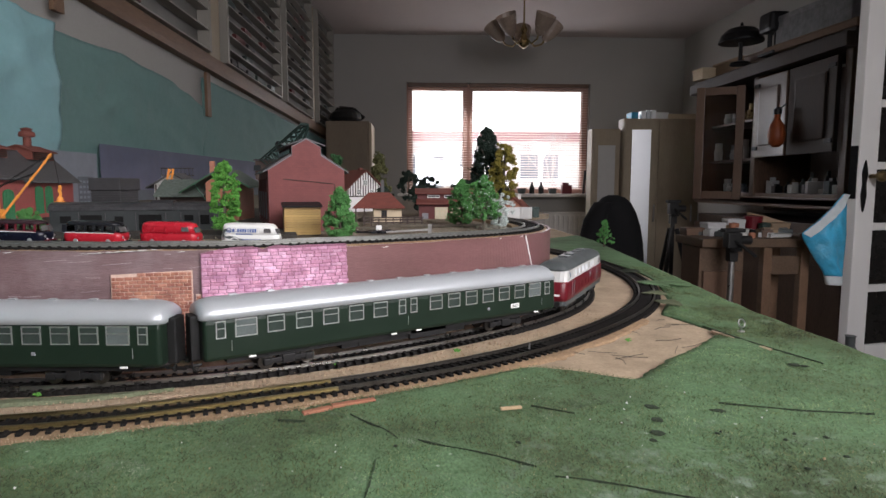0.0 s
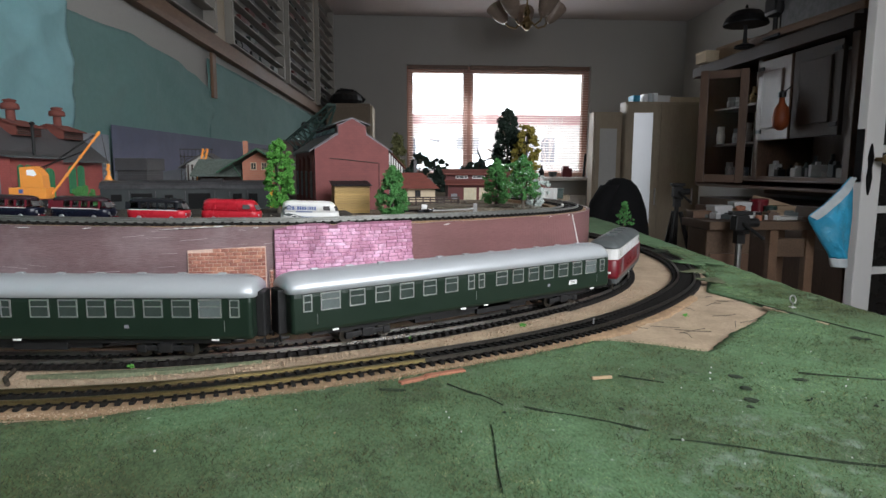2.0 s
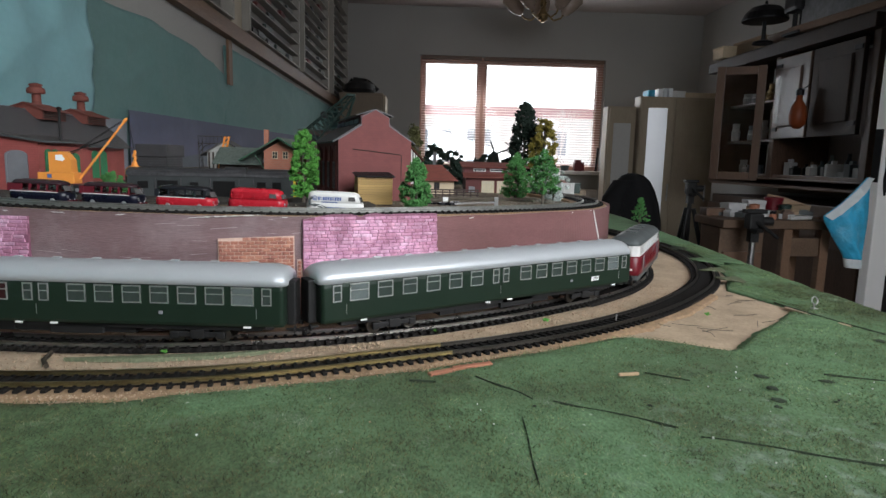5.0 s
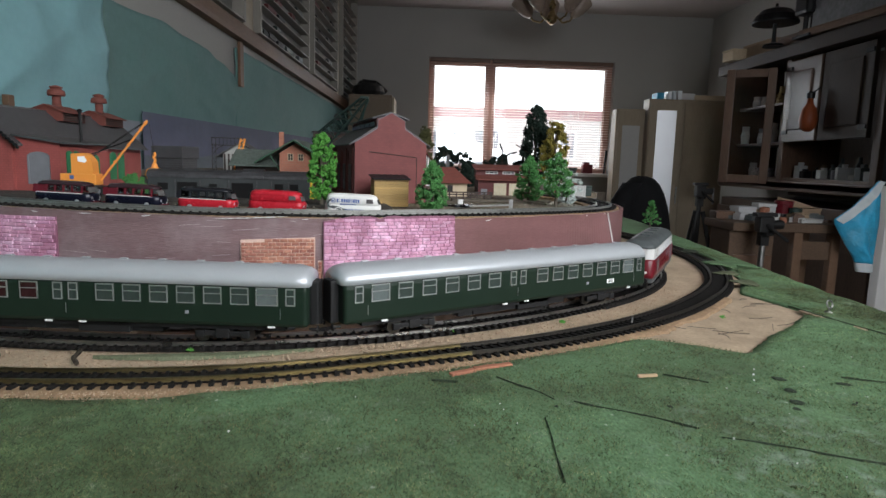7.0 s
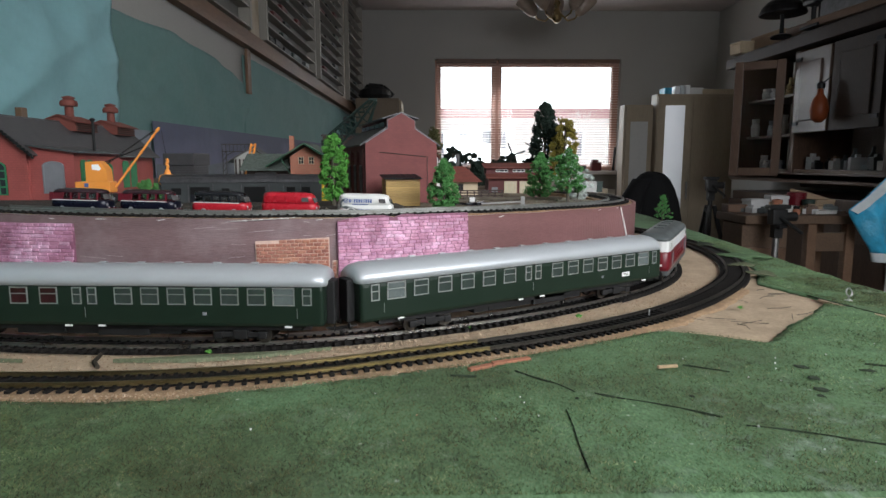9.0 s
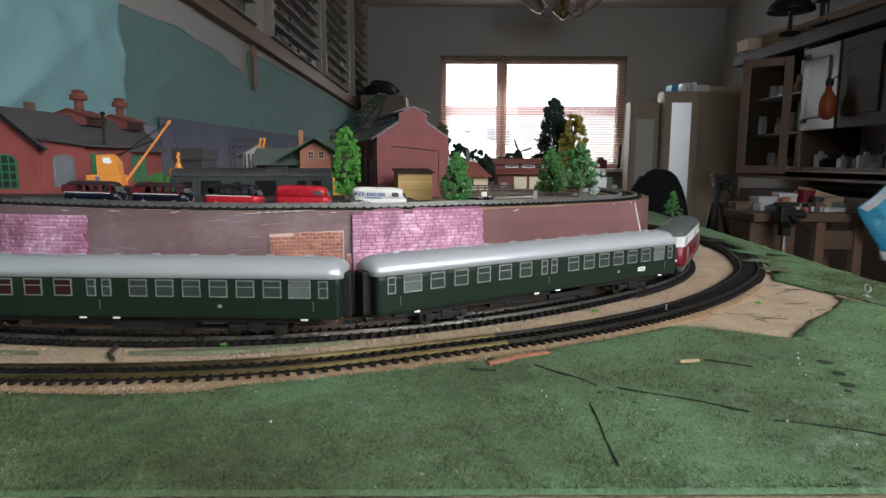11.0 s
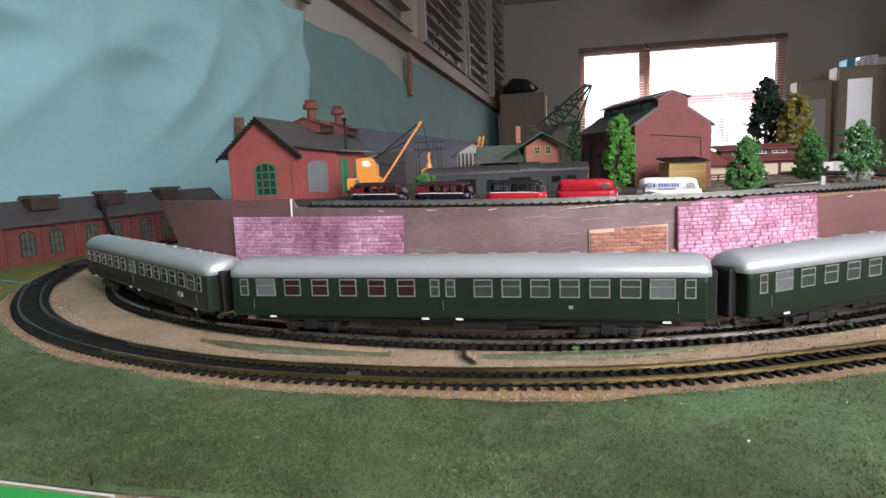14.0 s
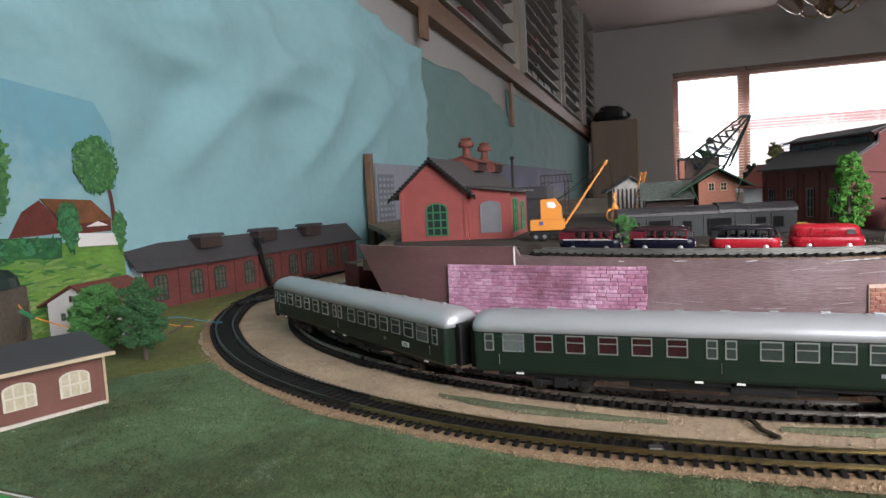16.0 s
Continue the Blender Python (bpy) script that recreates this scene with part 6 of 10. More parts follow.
for x in (-0.056, -0.031, -0.002, 0.027, 0.042, 0.060):
    bm = B()
    box(bm, 0.0009, 0.0012, 0.020, x, -0.0004, 0.0110)
    part("post", bm, "grey_roof", gc)

# station building: brick gable wing with a wide green roof, and a lower wing
st = thing("station_house", pose(-0.2600, 0.852, zt(-0.26)), "orange brick station house under a dark green roof", "model building")
bm = B()
prism(bm, [(-0.0218, 0), (0.0210, 0), (0.0210, 0.0535), (0, 0.0665), (-0.0218, 0.0530)], 0.080)
part("wall", bm, "station_brick", st)
for s, run in ((-1, 0.052), (1, 0.040)):
    bm = B()
    prism(bm, [(0, 0.0695), (s * run, 0.0695 - 0.60 * run), (s * run, 0.0711 - 0.60 * run), (0, 0.0713)], 0.098, pose(0, -0.014, 0))
    part("roof", bm, "green_roof", st)
    bm = B()
    rod(bm, (0, -0.0145, 0.0700), (s * run, -0.0145, 0.0702 - 0.60 * run), 0.0012, 5)
    rod(bm, (s * run * 0.62, -0.013, 0.0700 - 0.60 * run * 0.62), (s * 0.0222, -0.001, 0.030), 0.0008, 5)
    part("bargeboard", bm, "green_trim", st, "green bargeboard with a bracket")
for x in (-0.0070, 0.0070):
    bm = framed(B(), 0.0074, 0.0098, 0.0010, 0.0007, pose(x, -0.0005, 0.0475), (0.0,), (0.0,))
    w = part("window", bm, "cream", st)
    bm = B()
    box(bm, 0.0070, 0.0004, 0.0094, x, -0.0003, 0.0475)
    part("pane", bm, "window_dark", w)
bm = B()
prism(bm, [(-0.085, 0), (-0.0262, 0), (-0.0262, 0.036), (-0.085, 0.036)], 0.055, pose(0, 0.012, 0))
part("low_wing", bm, "timber_dark", st)
bm = B()
prism(bm, [(-0.004, 0.0335), (0.034, 0.0555), (0.034, 0.0572), (-0.004, 0.0352)], 0.066, pose(-0.026, 0.006, 0, 0, 0, 90))
part("low_roof", bm, "green_roof", st)
bm = B()
box(bm, 0.0065, 0.0065, 0.024, -0.036, 0.076, 0.072, bevel=0.0004)
part("chimney", bm, "station_brick", st)

gs = thing("goods_shed", pose(-0.3640, 0.955, zt(-0.36), 0, 0, 8), "pale boarded goods shed with dark roof", "model building")
bm = B()
prism(bm, gable_pts(0.052, 0.050, 0.066), 0.07)
part("wall", bm, "board_pale", gs)
for k in range(9):
    bm = B()
    box(bm, 0.0024, 0.0010, 0.050, -0.0235 + 0.0059 * k, -0.0004, 0.025)
    part("batten", bm, "timber_dark", gs)
roof_slabs(gs, 0.052, 0.0505, 0.0665, -0.008, 0.078, 0.010, "slate")

# water tank block
wt = thing("water_tank", pose(-0.526, 1.10, zt(-0.52), 0, 0, -4), "dark grey two-tier water tank house", "model building")
bm = B()
box(bm, 0.050, 0.06, 0.040, -0.007, 0.03, 0.020)
part("base", bm, "grey_roof", wt)
for k in range(9):
    part("course", box(B(), 0.0512, 0.0612, 0.0010, -0.007, 0.03, 0.004 + 0.0042 * k), "slate", wt)
bm = B()
box(bm, 0.056, 0.066, 0.0215, -0.007, 0.03, 0.0505, bevel=0.0015)
part("tank", bm, "grey_roof", wt)

# footbridge of grey steel
fb = thing("signal_gantry", pose(-0.53, 1.41, zt(-0.5)), "grey steel signal gantry", "model gantry")
for x in (-0.026, 0.026):
    bm = B()
    for s in (-1, 1):
        rod(bm, (x + s * 0.004, 0, 0), (x + s * 0.004, 0, 0.075), 0.0012, 5)
    for k in range(6):
        rod(bm, (x - 0.004, 0, 0.012 * k), (x + 0.004, 0, 0.012 * k + 0.012), 0.0007, 4)
    part("mast", bm, "grey_roof", fb)
bm = B()
for z in (0.070, 0.086):
    rod(bm, (-0.032, 0, z), (0.040, 0, z), 0.0012, 5)
for k in range(9):
    rod(bm, (-0.031 + 0.0085 * k, 0, 0.070), (-0.031 + 0.0085 * k, 0, 0.086), 0.0007, 4)
tube(bm, [(-0.026, 0, 0.052), (-0.018, 0, 0.064), (-0.004, 0, 0.069)], 0.001, 5)
part("bridge", bm, "grey_roof", fb)

om = thing("lattice_boom", pose(-0.352, 0.905, zt(-0.35)), "upright orange lattice crane boom", "model crane")
bm = B()
for x in (-0.003, 0.003):
    for y in (-0.002, 0.002):
        rod(bm, (x - 0.010, y, 0.0), (x + 0.006, y, 0.072), 0.0008, 4)
for k in range(12):
    a, b = k / 12, (k + 1) / 12
    rod(bm, (-0.013 + 0.016 * a, -0.002, 0.072 * a), (-0.007 + 0.016 * b, -0.002, 0.072 * b), 0.0005, 4)
part("boom", bm, "crane_orange", om)

# yellow mobile crane
mc = thing("mobile_crane", pose(-0.4455, 0.664, zt(-0.45) + 0.0022, 0, 0, 4), "orange-yellow mobile crane with a grab on its hook", "model crane")
bm = B()
box(bm, 0.046, 0.016, 0.0035, 0.004, 0, 0.0078, bevel=0.0006)
part("chassis", bm, "under_black", mc)
for x in (-0.012, -0.003, 0.020):
    for s in (-1, 1):
        bm = B()
        cyl(bm, 0.0046, 0.0046, 0.0032, x, s * 0.0078 + 0.0016, 0.0046, rx=90, seg=16)
        t = part("wheel", bm, "tyre", mc)
        bm = B()
        cyl(bm, 0.0022, 0.0018, 0.0006, x, s * 0.0095 + 0.0003, 0.0046, rx=90, seg=12)
        part("hub", bm, "shutter_grey", t)
bm = B()
box(bm, 0.0355, 0.018, 0.0115, 0.0, 0, 0.0165, bevel=0.0012)
part("engine_house", bm, "crane_orange", mc)
bm = B()
prism(bm, [(-0.006, 0), (0.0155, 0), (0.0148, 0.013), (0.0085, 0.0215), (-0.006, 0.0205)], 0.014, pose(0.0, -0.009, 0.0222))
cb = part("cab", bm, "crane_orange", mc)
# White pane paints the glare on the cab's glass.
bm = B()
prism(bm, [(0.0008, 0.0128), (0.0075, 0.0115), (0.0100, 0.0135), (0.0072, 0.0182), (0.0008, 0.0178)], 0.0006, pose(0.0, -0.0094, 0.0222))
part("window", bm, "frosted", cb)
bm = B()
box(bm, 0.004, 0.0005, 0.004, -0.006, -0.0092, 0.0185)
part("badge", bm, "print_blue", mc)
bm = B()
A, Bq = Vector((0.0175, 0.004, 0.0155)), Vector((0.0600, 0.016, 0.0765))
ax = (Bq - A).normalized()
cyl(bm, 0.0013, 0.0011, (Bq - A).length, seg=6)
bmesh.ops.transform(bm, verts=bm.verts[:], matrix=Matrix.Translation(A) @ ax.to_track_quat("Z", "Y").to_matrix().to_4x4())
for k in (0.32, 0.62, 0.90):
    p = A.lerp(Bq, k)
    rod(bm, p - ax * 0.0010, p + ax * 0.0010, 0.0017, 6)
part("boom", bm, "crane_orange", mc)
bm = B()
bmesh.ops.create_uvsphere(bm, u_segments=12, v_segments=8, radius=0.0026)
bmesh.ops.transform(bm, verts=bm.verts[:], matrix=Matrix.Translation(Bq + ax * 0.001) @ ax.to_track_quat("Z", "Y").to_matrix().to_4x4() @ Matrix.Diagonal((1, 0.7, 1.45, 1)))
part("boom_head", bm, "crane_orange", mc, smooth=True)
bm = B()
for o in (-0.002, 0.002):
    rod(bm, (-0.010, o, 0.0255), (Bq.x - 0.003, Bq.y + o, Bq.z), 0.0003, 4)
    rod(bm, (0.004, o, 0.040), (Bq.x - 0.012, Bq.y + o, Bq.z - 0.016), 0.0003, 4)
hx, hz = Bq.x + 0.0045, Bq.z
rod(bm, (hx, Bq.y, hz), (hx + 0.004, Bq.y, 0.046), 0.0003, 4)
part("cable", bm, "under_black", mc)
bm = B()
hk = hx + 0.004
tube(bm, [(hk, Bq.y, 0.0462), (hk + 0.0012, Bq.y, 0.0435), (hk - 0.0010, Bq.y, 0.0410), (hk + 0.0010, Bq.y, 0.0385), (hk, Bq.y, 0.0350)], 0.0015, 7)
lathe(bm, [(0.0012, 0.0350), (0.0026, 0.0340), (0.0034, 0.0305), (0.0034, 0.0280), (0.0010, 0.0268)], hk, Bq.y, 0, 12)
gb = part("grab", bm, "crane_orange", mc)
for k in range(4):
    a = radians(20 + 90 * k)
    c, sn = math.cos(a), math.sin(a)
    bm = tube(B(), [(hk + r * c, Bq.y + r * sn, z) for r, z in ((0.003, 0.0295), (0.0074, 0.0275), (0.0090, 0.0222), (0.0072, 0.0180), (0.0030, 0.0160))], 0.0009, 6)
    part("claw", bm, "crane_orange", gb)

# dark lattice crane on a brick cabin
lc = thing("harbour_crane", pose(-0.262, 1.135, zt(-0.25)), "dark green lattice crane on a brown cabin", "model crane")
part("portal", box(B(), 0.054, 0.046, 0.059, 0.007, 0.02, 0.0295), "timber_dark", lc)
cb = part("cabin", box(B(), 0.062, 0.050, 0.034, 0.007, 0.02, 0.076, bevel=0.002), "crane_cabin", lc)
part("cabin_roof", prism(B(), [(-0.034, 0), (0.034, 0), (0.031, 0.002), (-0.031, 0.003)], 0.056, pose(0.007, -0.008, 0.0925)), "grey_roof", cb)
for x in (-0.020, 0.004):
    part("cabin_window", box(B(), 0.012, 0.001, 0.010, x, -0.0055, 0.080), "window_dark", cb)
TIP, UP, LOW, LEG = Vector((0.072, -0.045, 0.152)), Vector((-0.012, -0.012, 0.0945)), Vector((0.001, -0.012, 0.066)), Vector((0.038, -0.014, 0.064))
bm = B()
for dy in (0.0, 0.022):
    o = Vector((0, dy, 0))
    tip = TIP + o * 0.35
    rod(bm, UP + o, tip + Vector((-0.006, 0, 0.001)), 0.0017, 5)
    rod(bm, LOW + o, tip + Vector((0.005, 0, 0)), 0.0017, 5)
    for k in range(9):
        a, b = k / 9, (k + 1) / 9
        rod(bm, UP.lerp(TIP, a) + o * (1 - 0.65 * a), LOW.lerp(TIP, b) + o * (1 - 0.65 * b), 0.0010, 4)
        rod(bm, LOW.lerp(TIP, b) + o * (1 - 0.65 * b), UP.lerp(TIP, b) + o * (1 - 0.65 * b), 0.0009, 4)
for k in range(10):
    f = k / 9
    for P in (UP, LOW):
        p = P.lerp(TIP, f)
        rod(bm, p, p + Vector((0, 0.022 * (1 - 0.65 * f), 0)), 0.0009, 4)
rod(bm, TIP + Vector((-0.008, 0, 0.001)), TIP + Vector((0.007, 0, 0.0)), 0.0026, 6)
part("jib", bm, "dark_green", lc)
bm = B()
for dy in (0.0, 0.020):
    o = Vector((0, dy, 0))
    rod(bm, LEG + o, TIP + o * 0.35 + Vector((0.006, 0, -0.002)), 0.0015, 5)
    rod(bm, LEG + o + Vector((0.014, 0, 0.012)), TIP + o * 0.35 + Vector((0.002, 0, -0.012)), 0.0010, 5)
    rod(bm, Vector((0.024, -0.02, 0.096)) + o, Vector((0.058, -0.02, 0.096)) + o, 0.0012, 5)
    for k in range(5):
        f = 0.15 + 0.15 * k
        rod(bm, LEG.lerp(TIP, f) + o, LOW.lerp(TIP, f + 0.08) + o, 0.0009, 4)
part("mast", bm, "dark_green", lc)
part("winch", cyl(B(), 0.0058, 0.0058, 0.016, 0.022, -0.008, 0.120, rx=90, seg=12), "under_black", lc)

# half-timbered house, cottage, maroon workshop
ht = thing("half_timbered_house", pose(-0.098, 1.225, zt(-0.1), 0, 0, 32), "white half-timbered house with a red-brown roof", "model house")
bm = B()
prism(bm, gable_pts(0.072, 0.047, 0.079), 0.075)
part("wall", bm, "white_wall", ht)
for k in range(13):
    u = -0.033 + 0.0055 * k
    top = 0.079 - 0.032 / 0.036 * abs(u)
    bm = B()
    box(bm, 0.0019, 0.0012, top - 0.030, u, -0.0005, (top + 0.030) / 2)
    part("timber", bm, "timber_dark", ht)
bm = B()
box(bm, 0.073, 0.0014, 0.0022, 0, -0.0006, 0.030)
part("timber", bm, "timber_dark", ht)
roof_slabs(ht, 0.072, 0.0475, 0.0795, -0.006, 0.080, 0.009, "tile_red")
for x, z in ((-0.015, 0.038), (0.013, 0.038), (-0.002, 0.056)):
    bm = framed(B(), 0.010, 0.010, 0.0012, 0.0012, pose(x, -0.0012, z), (0.0,), (0.0,))
    w = part("window", bm, "print_white", ht)
    bm = B()
    box(bm, 0.009, 0.0004, 0.009, x, -0.0011, z)
    part("pane", bm, "window_dark", w)
bm = B()
box(bm, 0.007, 0.007, 0.016, 0.012, 0.045, 0.078)
part("chimney", bm, "tile_red", ht)

cg = thing("cottage", pose(-0.0525, 0.893, zt(-0.05), 0, 0, 3), "cream cottage with red-brown hipped roof", "model house")
bm = B()
box(bm, 0.040, 0.040, 0.021, 0.011, 0.022, 0.0105)
part("wall", bm, "cream", cg)
bm = B()
v = [bm.verts.new(p) for p in ((-0.040, -0.006, 0.0195), (0.037, -0.006, 0.0195), (0.037, 0.050, 0.0195), (-0.040, 0.050, 0.0195), (-0.016, 0.022, 0.0420), (0.014, 0.022, 0.0420))]
for f in ((0, 1, 5, 4), (1, 2, 5), (2, 3, 4, 5), (3, 0, 4), (3, 2, 1, 0)):
    bm.faces.new([v[i] for i in f])
bmesh.ops.recalc_face_normals(bm, faces=bm.faces[:])
part("roof", bm, "tile_red", cg)
for x in (-0.034, -0.022):
    bm = B()
    rod(bm, (x, 0.0, 0), (x, 0.0, 0.0195), 0.0010, 6)
    part("porch_post", bm, "timber_dark", cg)
bm = framed(B(), 0.008, 0.010, 0.0012, 0.0012, pose(0.006, 0.0016, 0.0120), (), (0.0,))
w = part("window", bm, "timber_dark", cg)
bm = B()
box(bm, 0.007, 0.0006, 0.009, 0.006, 0.0018, 0.0120)
part("pane", bm, "window_dark", w)
bm = B()
box(bm, 0.0045, 0.0045, 0.024, 0.004, 0.026, 0.048)
part("chimney", bm, "slate", cg)

mw = thing("maroon_workshop", pose(0.054, 1.005, 0.0675), "low maroon workshop with cream windows and clerestory", "model building")
bm = B()
box(bm, 0.100, 0.07, 0.030, 0, 0.035, 0.015)
part("wall", bm, "maroon_wood", mw)
bm = B()
prism(bm, [(-0.008, 0.0300), (0.026, 0.0370), (0.026, 0.0385), (-0.008, 0.0315)], 0.108, pose(0.054, 0, 0, 0, 0, 90))
part("front_roof", bm, "tile_red", mw)
bm = B()
box(bm, 0.104, 0.046, 0.012, 0, 0.045, 0.0405)
part("clerestory", bm, "maroon_wood", mw)
bm = B()
prism(bm, [(0.014, 0.0465), (0.075, 0.0540), (0.075, 0.0555), (0.014, 0.0480)], 0.112, pose(0.056, 0, 0, 0, 0, 90))
part("roof", bm, "tile_red", mw)
for x in (-0.022, 0.006, 0.034):
    bm = framed(B(), 0.020, 0.0045, 0.0010, 0.0009, pose(x - 0.004, 0.0216, 0.0425), (), (-0.004, 0.004))
    w = part("window", bm, "print_white", mw)
    bm = B()
    box(bm, 0.019, 0.0006, 0.004, x - 0.004, 0.0218, 0.0425)
    part("pane", bm, "window_dark", w)
for x in (-0.014, 0.011, 0.036):
    bm = framed(B(), 0.0205, 0.0205, 0.0010, 0.0008, pose(x, -0.0004, 0.0155), (0.0035,), (-0.005, 0.0, 0.005))
    w = part("window", bm, "cream", mw)
    bm = B()
    box(bm, 0.0195, 0.0005, 0.0195, x, -0.0003, 0.0155)
    part("pane", bm, "window_cream", w)
bm = B()
box(bm, 0.010, 0.0008, 0.016, -0.040, -0.0004, 0.008)
part("door", bm, "shutter_grey", mw)

# small things of the goods yard
bm = B()
for k in range(9):
    box(bm, 0.0016, 0.0016, 0.011, -0.09 + 0.0095 * k, 0, 0.0055)
for z in (0.004, 0.0075, 0.0105):
    box(bm, 0.080, 0.0010, 0.0018, -0.052, -0.001, z)
single("yard_fence", bm, "timber_dark", "low brown plank fence beside the yard", "fence", pose(0.02, 0.83, zt(-0.03), 0, 0, 8))
for (x, y, w, d, rz) in ((-0.01, 0.80, 0.075, 0.012, 2), (0.055, 0.815, 0.06, 0.010, 12), (-0.06, 0.74, 0.05, 0.012, -8)):
    bm = B()
    box(bm, w, d, 0.0035, 0, 0, 0.00175, bevel=0.0008)
    single("weathered_timber", bm, "bark", "stack of weathered planks on the deck", "timber pile", pose(x, y, zt(x), 0, 0, rz), "yard timber piles")
bm = B()
for k in range(16):
    box(bm, random.uniform(0.003, 0.009), random.uniform(0.002, 0.005), random.uniform(0.001, 0.003), random.uniform(-0.016, 0.016), random.uniform(-0.007, 0.007), 0.0012 + random.random() * 0.0014, rz=random.uniform(0, 180))
single("scrap_heap", bm, "van_black", "small heap of black scrap metal", "scrap", pose(-0.048, 0.680, zt(-0.05) + 0.0002))
bm = B()
rod(bm, (0, 0, 0.003), (0.046, 0.012, 0.0045), 0.0011, 6)
box(bm, 0.004, 0.004, 0.010, 0.047, 0.0125, 0.0052)
single("steel_bar", bm, "steel", "bright steel bar lying in the yard", "bar", pose(-0.034, 0.672, zt(-0.03)))
bm = B()
box(bm, 0.006, 0.005, 0.005, 0, 0, 0.0025, bevel=0.0008)
single("white_block", bm, "print_white", "small white block in the yard", "block", pose(-0.043, 0.692, zt(-0.04) + 0.0035))
bm = B()
box(bm, 0.0095, 0.009, 0.0240, -0.0055, 0, 0.0120, bevel=0.0006)
box(bm, 0.0110, 0.009, 0.0100, 0.0046, 0, 0.0050, bevel=0.0006)
single("yellow_crate", bm, "yard_yellow", "stepped yellow crate behind the poplar", "crate", pose(-0.2085, 0.695, zt(-0.17) + 0.0005, 0, 0, 4))
sg = thing("windmill", pose(0.272, 2.80, zt(0.27)), "dark model windmill with bare sails", "model windmill")
bm = B()
lathe(bm, [(0.034, 0), (0.022, 0.075), (0.020, 0.082), (0.008, 0.098)], seg=10)
part("tower", bm, "timber_dark", sg)
for k in range(4):
    bm = B()
    a = radians(20 + 90 * k)
    rod(bm, (0, -0.026, 0.085), (0.060 * math.cos(a), -0.028, 0.085 + 0.060 * math.sin(a)), 0.0035, 4)
    part("sail", bm, "dark_green", sg)

# factory of low relief against the wall, left of the bend
fdir = math.degrees(math.atan2(0.455, 0.090))
fa = thing("factory_building", pose(-0.975, 0.660, 0.0006, 0, 0, fdir), "long dark red brick factory with a grey roof", "model building")
FL = 0.465
bm = B()
v0 = [bm.verts.new((0, y, z)) for y, z in ((0, 0), (0.024, 0), (0.024, 0.082), (0, 0.058))]
v1 = [bm.verts.new((FL, y, z)) for y, z in ((0, 0), (0.024, 0), (0.024, 0.082), (0, 0.058))]
bm.faces.new(v0), bm.faces.new(v1[::-1])
for k in range(4):
    bm.faces.new((v0[k], v1[k], v1[(k + 1) % 4], v0[(k + 1) % 4]))
bmesh.ops.recalc_face_normals(bm, faces=bm.faces[:])
part("wall", bm, "factory_brick", fa)
bm = B()
box(bm, 0.0012, 0.026, 0.060, -0.0008, 0.012, 0.030)
part("end_wall", bm, "white_wall", fa, "white end wall")
bm = B()
for x0, x1 in ((-0.012, FL + 0.006),):
    p = [(x0, -0.009, 0.0545), (x1, -0.009, 0.0545), (x1, 0.026, 0.0868), (x0, 0.026, 0.0868)]
    lo_, hi_ = [bm.verts.new(q) for q in p], [bm.verts.new((q[0], q[1], q[2] + 0.0018)) for q in p]
    bm.faces.new(lo_[::-1]), bm.faces.new(hi_)
    for k in range(4):
        bm.faces.new((lo_[k], lo_[(k + 1) % 4], hi_[(k + 1) % 4], hi_[k]))
bmesh.ops.recalc_face_normals(bm, faces=bm.faces[:])
part("roof", bm, "grey_roof", fa)
for x in (0.118, 0.232, 0.345):
    bm = B()
    box(bm, 0.040, 0.020, 0.016, x, 0.012, 0.0830)
    dm = part("roof_dormer", bm, "timber_dark", fa)
    bm = B()
    prism(bm, [(-0.024, 0), (0.024, 0), (0.020, 0.0045), (-0.020, 0.0045)], 0.026, pose(x, -0.001, 0.0910))
    part("dormer_roof", bm, "grey_roof", dm)
for k in range(9):
    x = 0.030 + 0.050 * k + (0.004 if k % 2 else -0.004)
    arched_window(fa, pose(x, -0.0002, 0.012), 0.021, 0.036, 0.007, "factory_pane", "dark_green", 3, 3)
for k in range(10):
    bm = B()
    box(bm, 0.0045, 0.0022, 0.054, 0.006 + 0.050 * k, -0.0008, 0.027)
    part("pilaster", bm, "factory_brick", fa)
bm = B()
tube(bm, [(0.218, -0.012, 0.001), (0.205, -0.011, 0.040), (0.196, -0.013, 0.075)], 0.0032, 8)
box(bm, 0.011, 0.011, 0.010, 0.196, -0.013, 0.078)
part("drainpipe", bm, "under_black", fa, "leaning black stovepipe")

# brown building and white house at the near bend
wdir = math.degrees(math.atan2(0.915, 0.40))
bh = thing("brick_outbuilding", pose(-0.7130, 0.3450, 0.0022, 0, 0, wdir + 180), "brown brick outbuilding with arched cream windows", "model building")
bm = B()
box(bm, 0.16, 0.044, 0.0355, 0.080, -0.022, 0.01775)
part("wall", bm, "brown_brick", bh)
bm = B()
p = [(-0.005, 0.006, 0.0350), (0.166, 0.006, 0.0350), (0.166, -0.047, 0.0432), (-0.005, -0.047, 0.0432)]
lo_, hi_ = [bm.verts.new(q) for q in p], [bm.verts.new((q[0], q[1], q[2] + 0.0020)) for q in p]
bm.faces.new(lo_[::-1]), bm.faces.new(hi_)
for k in range(4):
    bm.faces.new((lo_[k], lo_[(k + 1) % 4], hi_[(k + 1) % 4], hi_[k]))
bmesh.ops.recalc_face_normals(bm, faces=bm.faces[:])
part("roof", bm, "grey_roof", bh)
bm = B()
box(bm, 0.172, 0.0022, 0.0022, 0.080, 0.0072, 0.0354)
part("gutter", bm, "cream", bh)
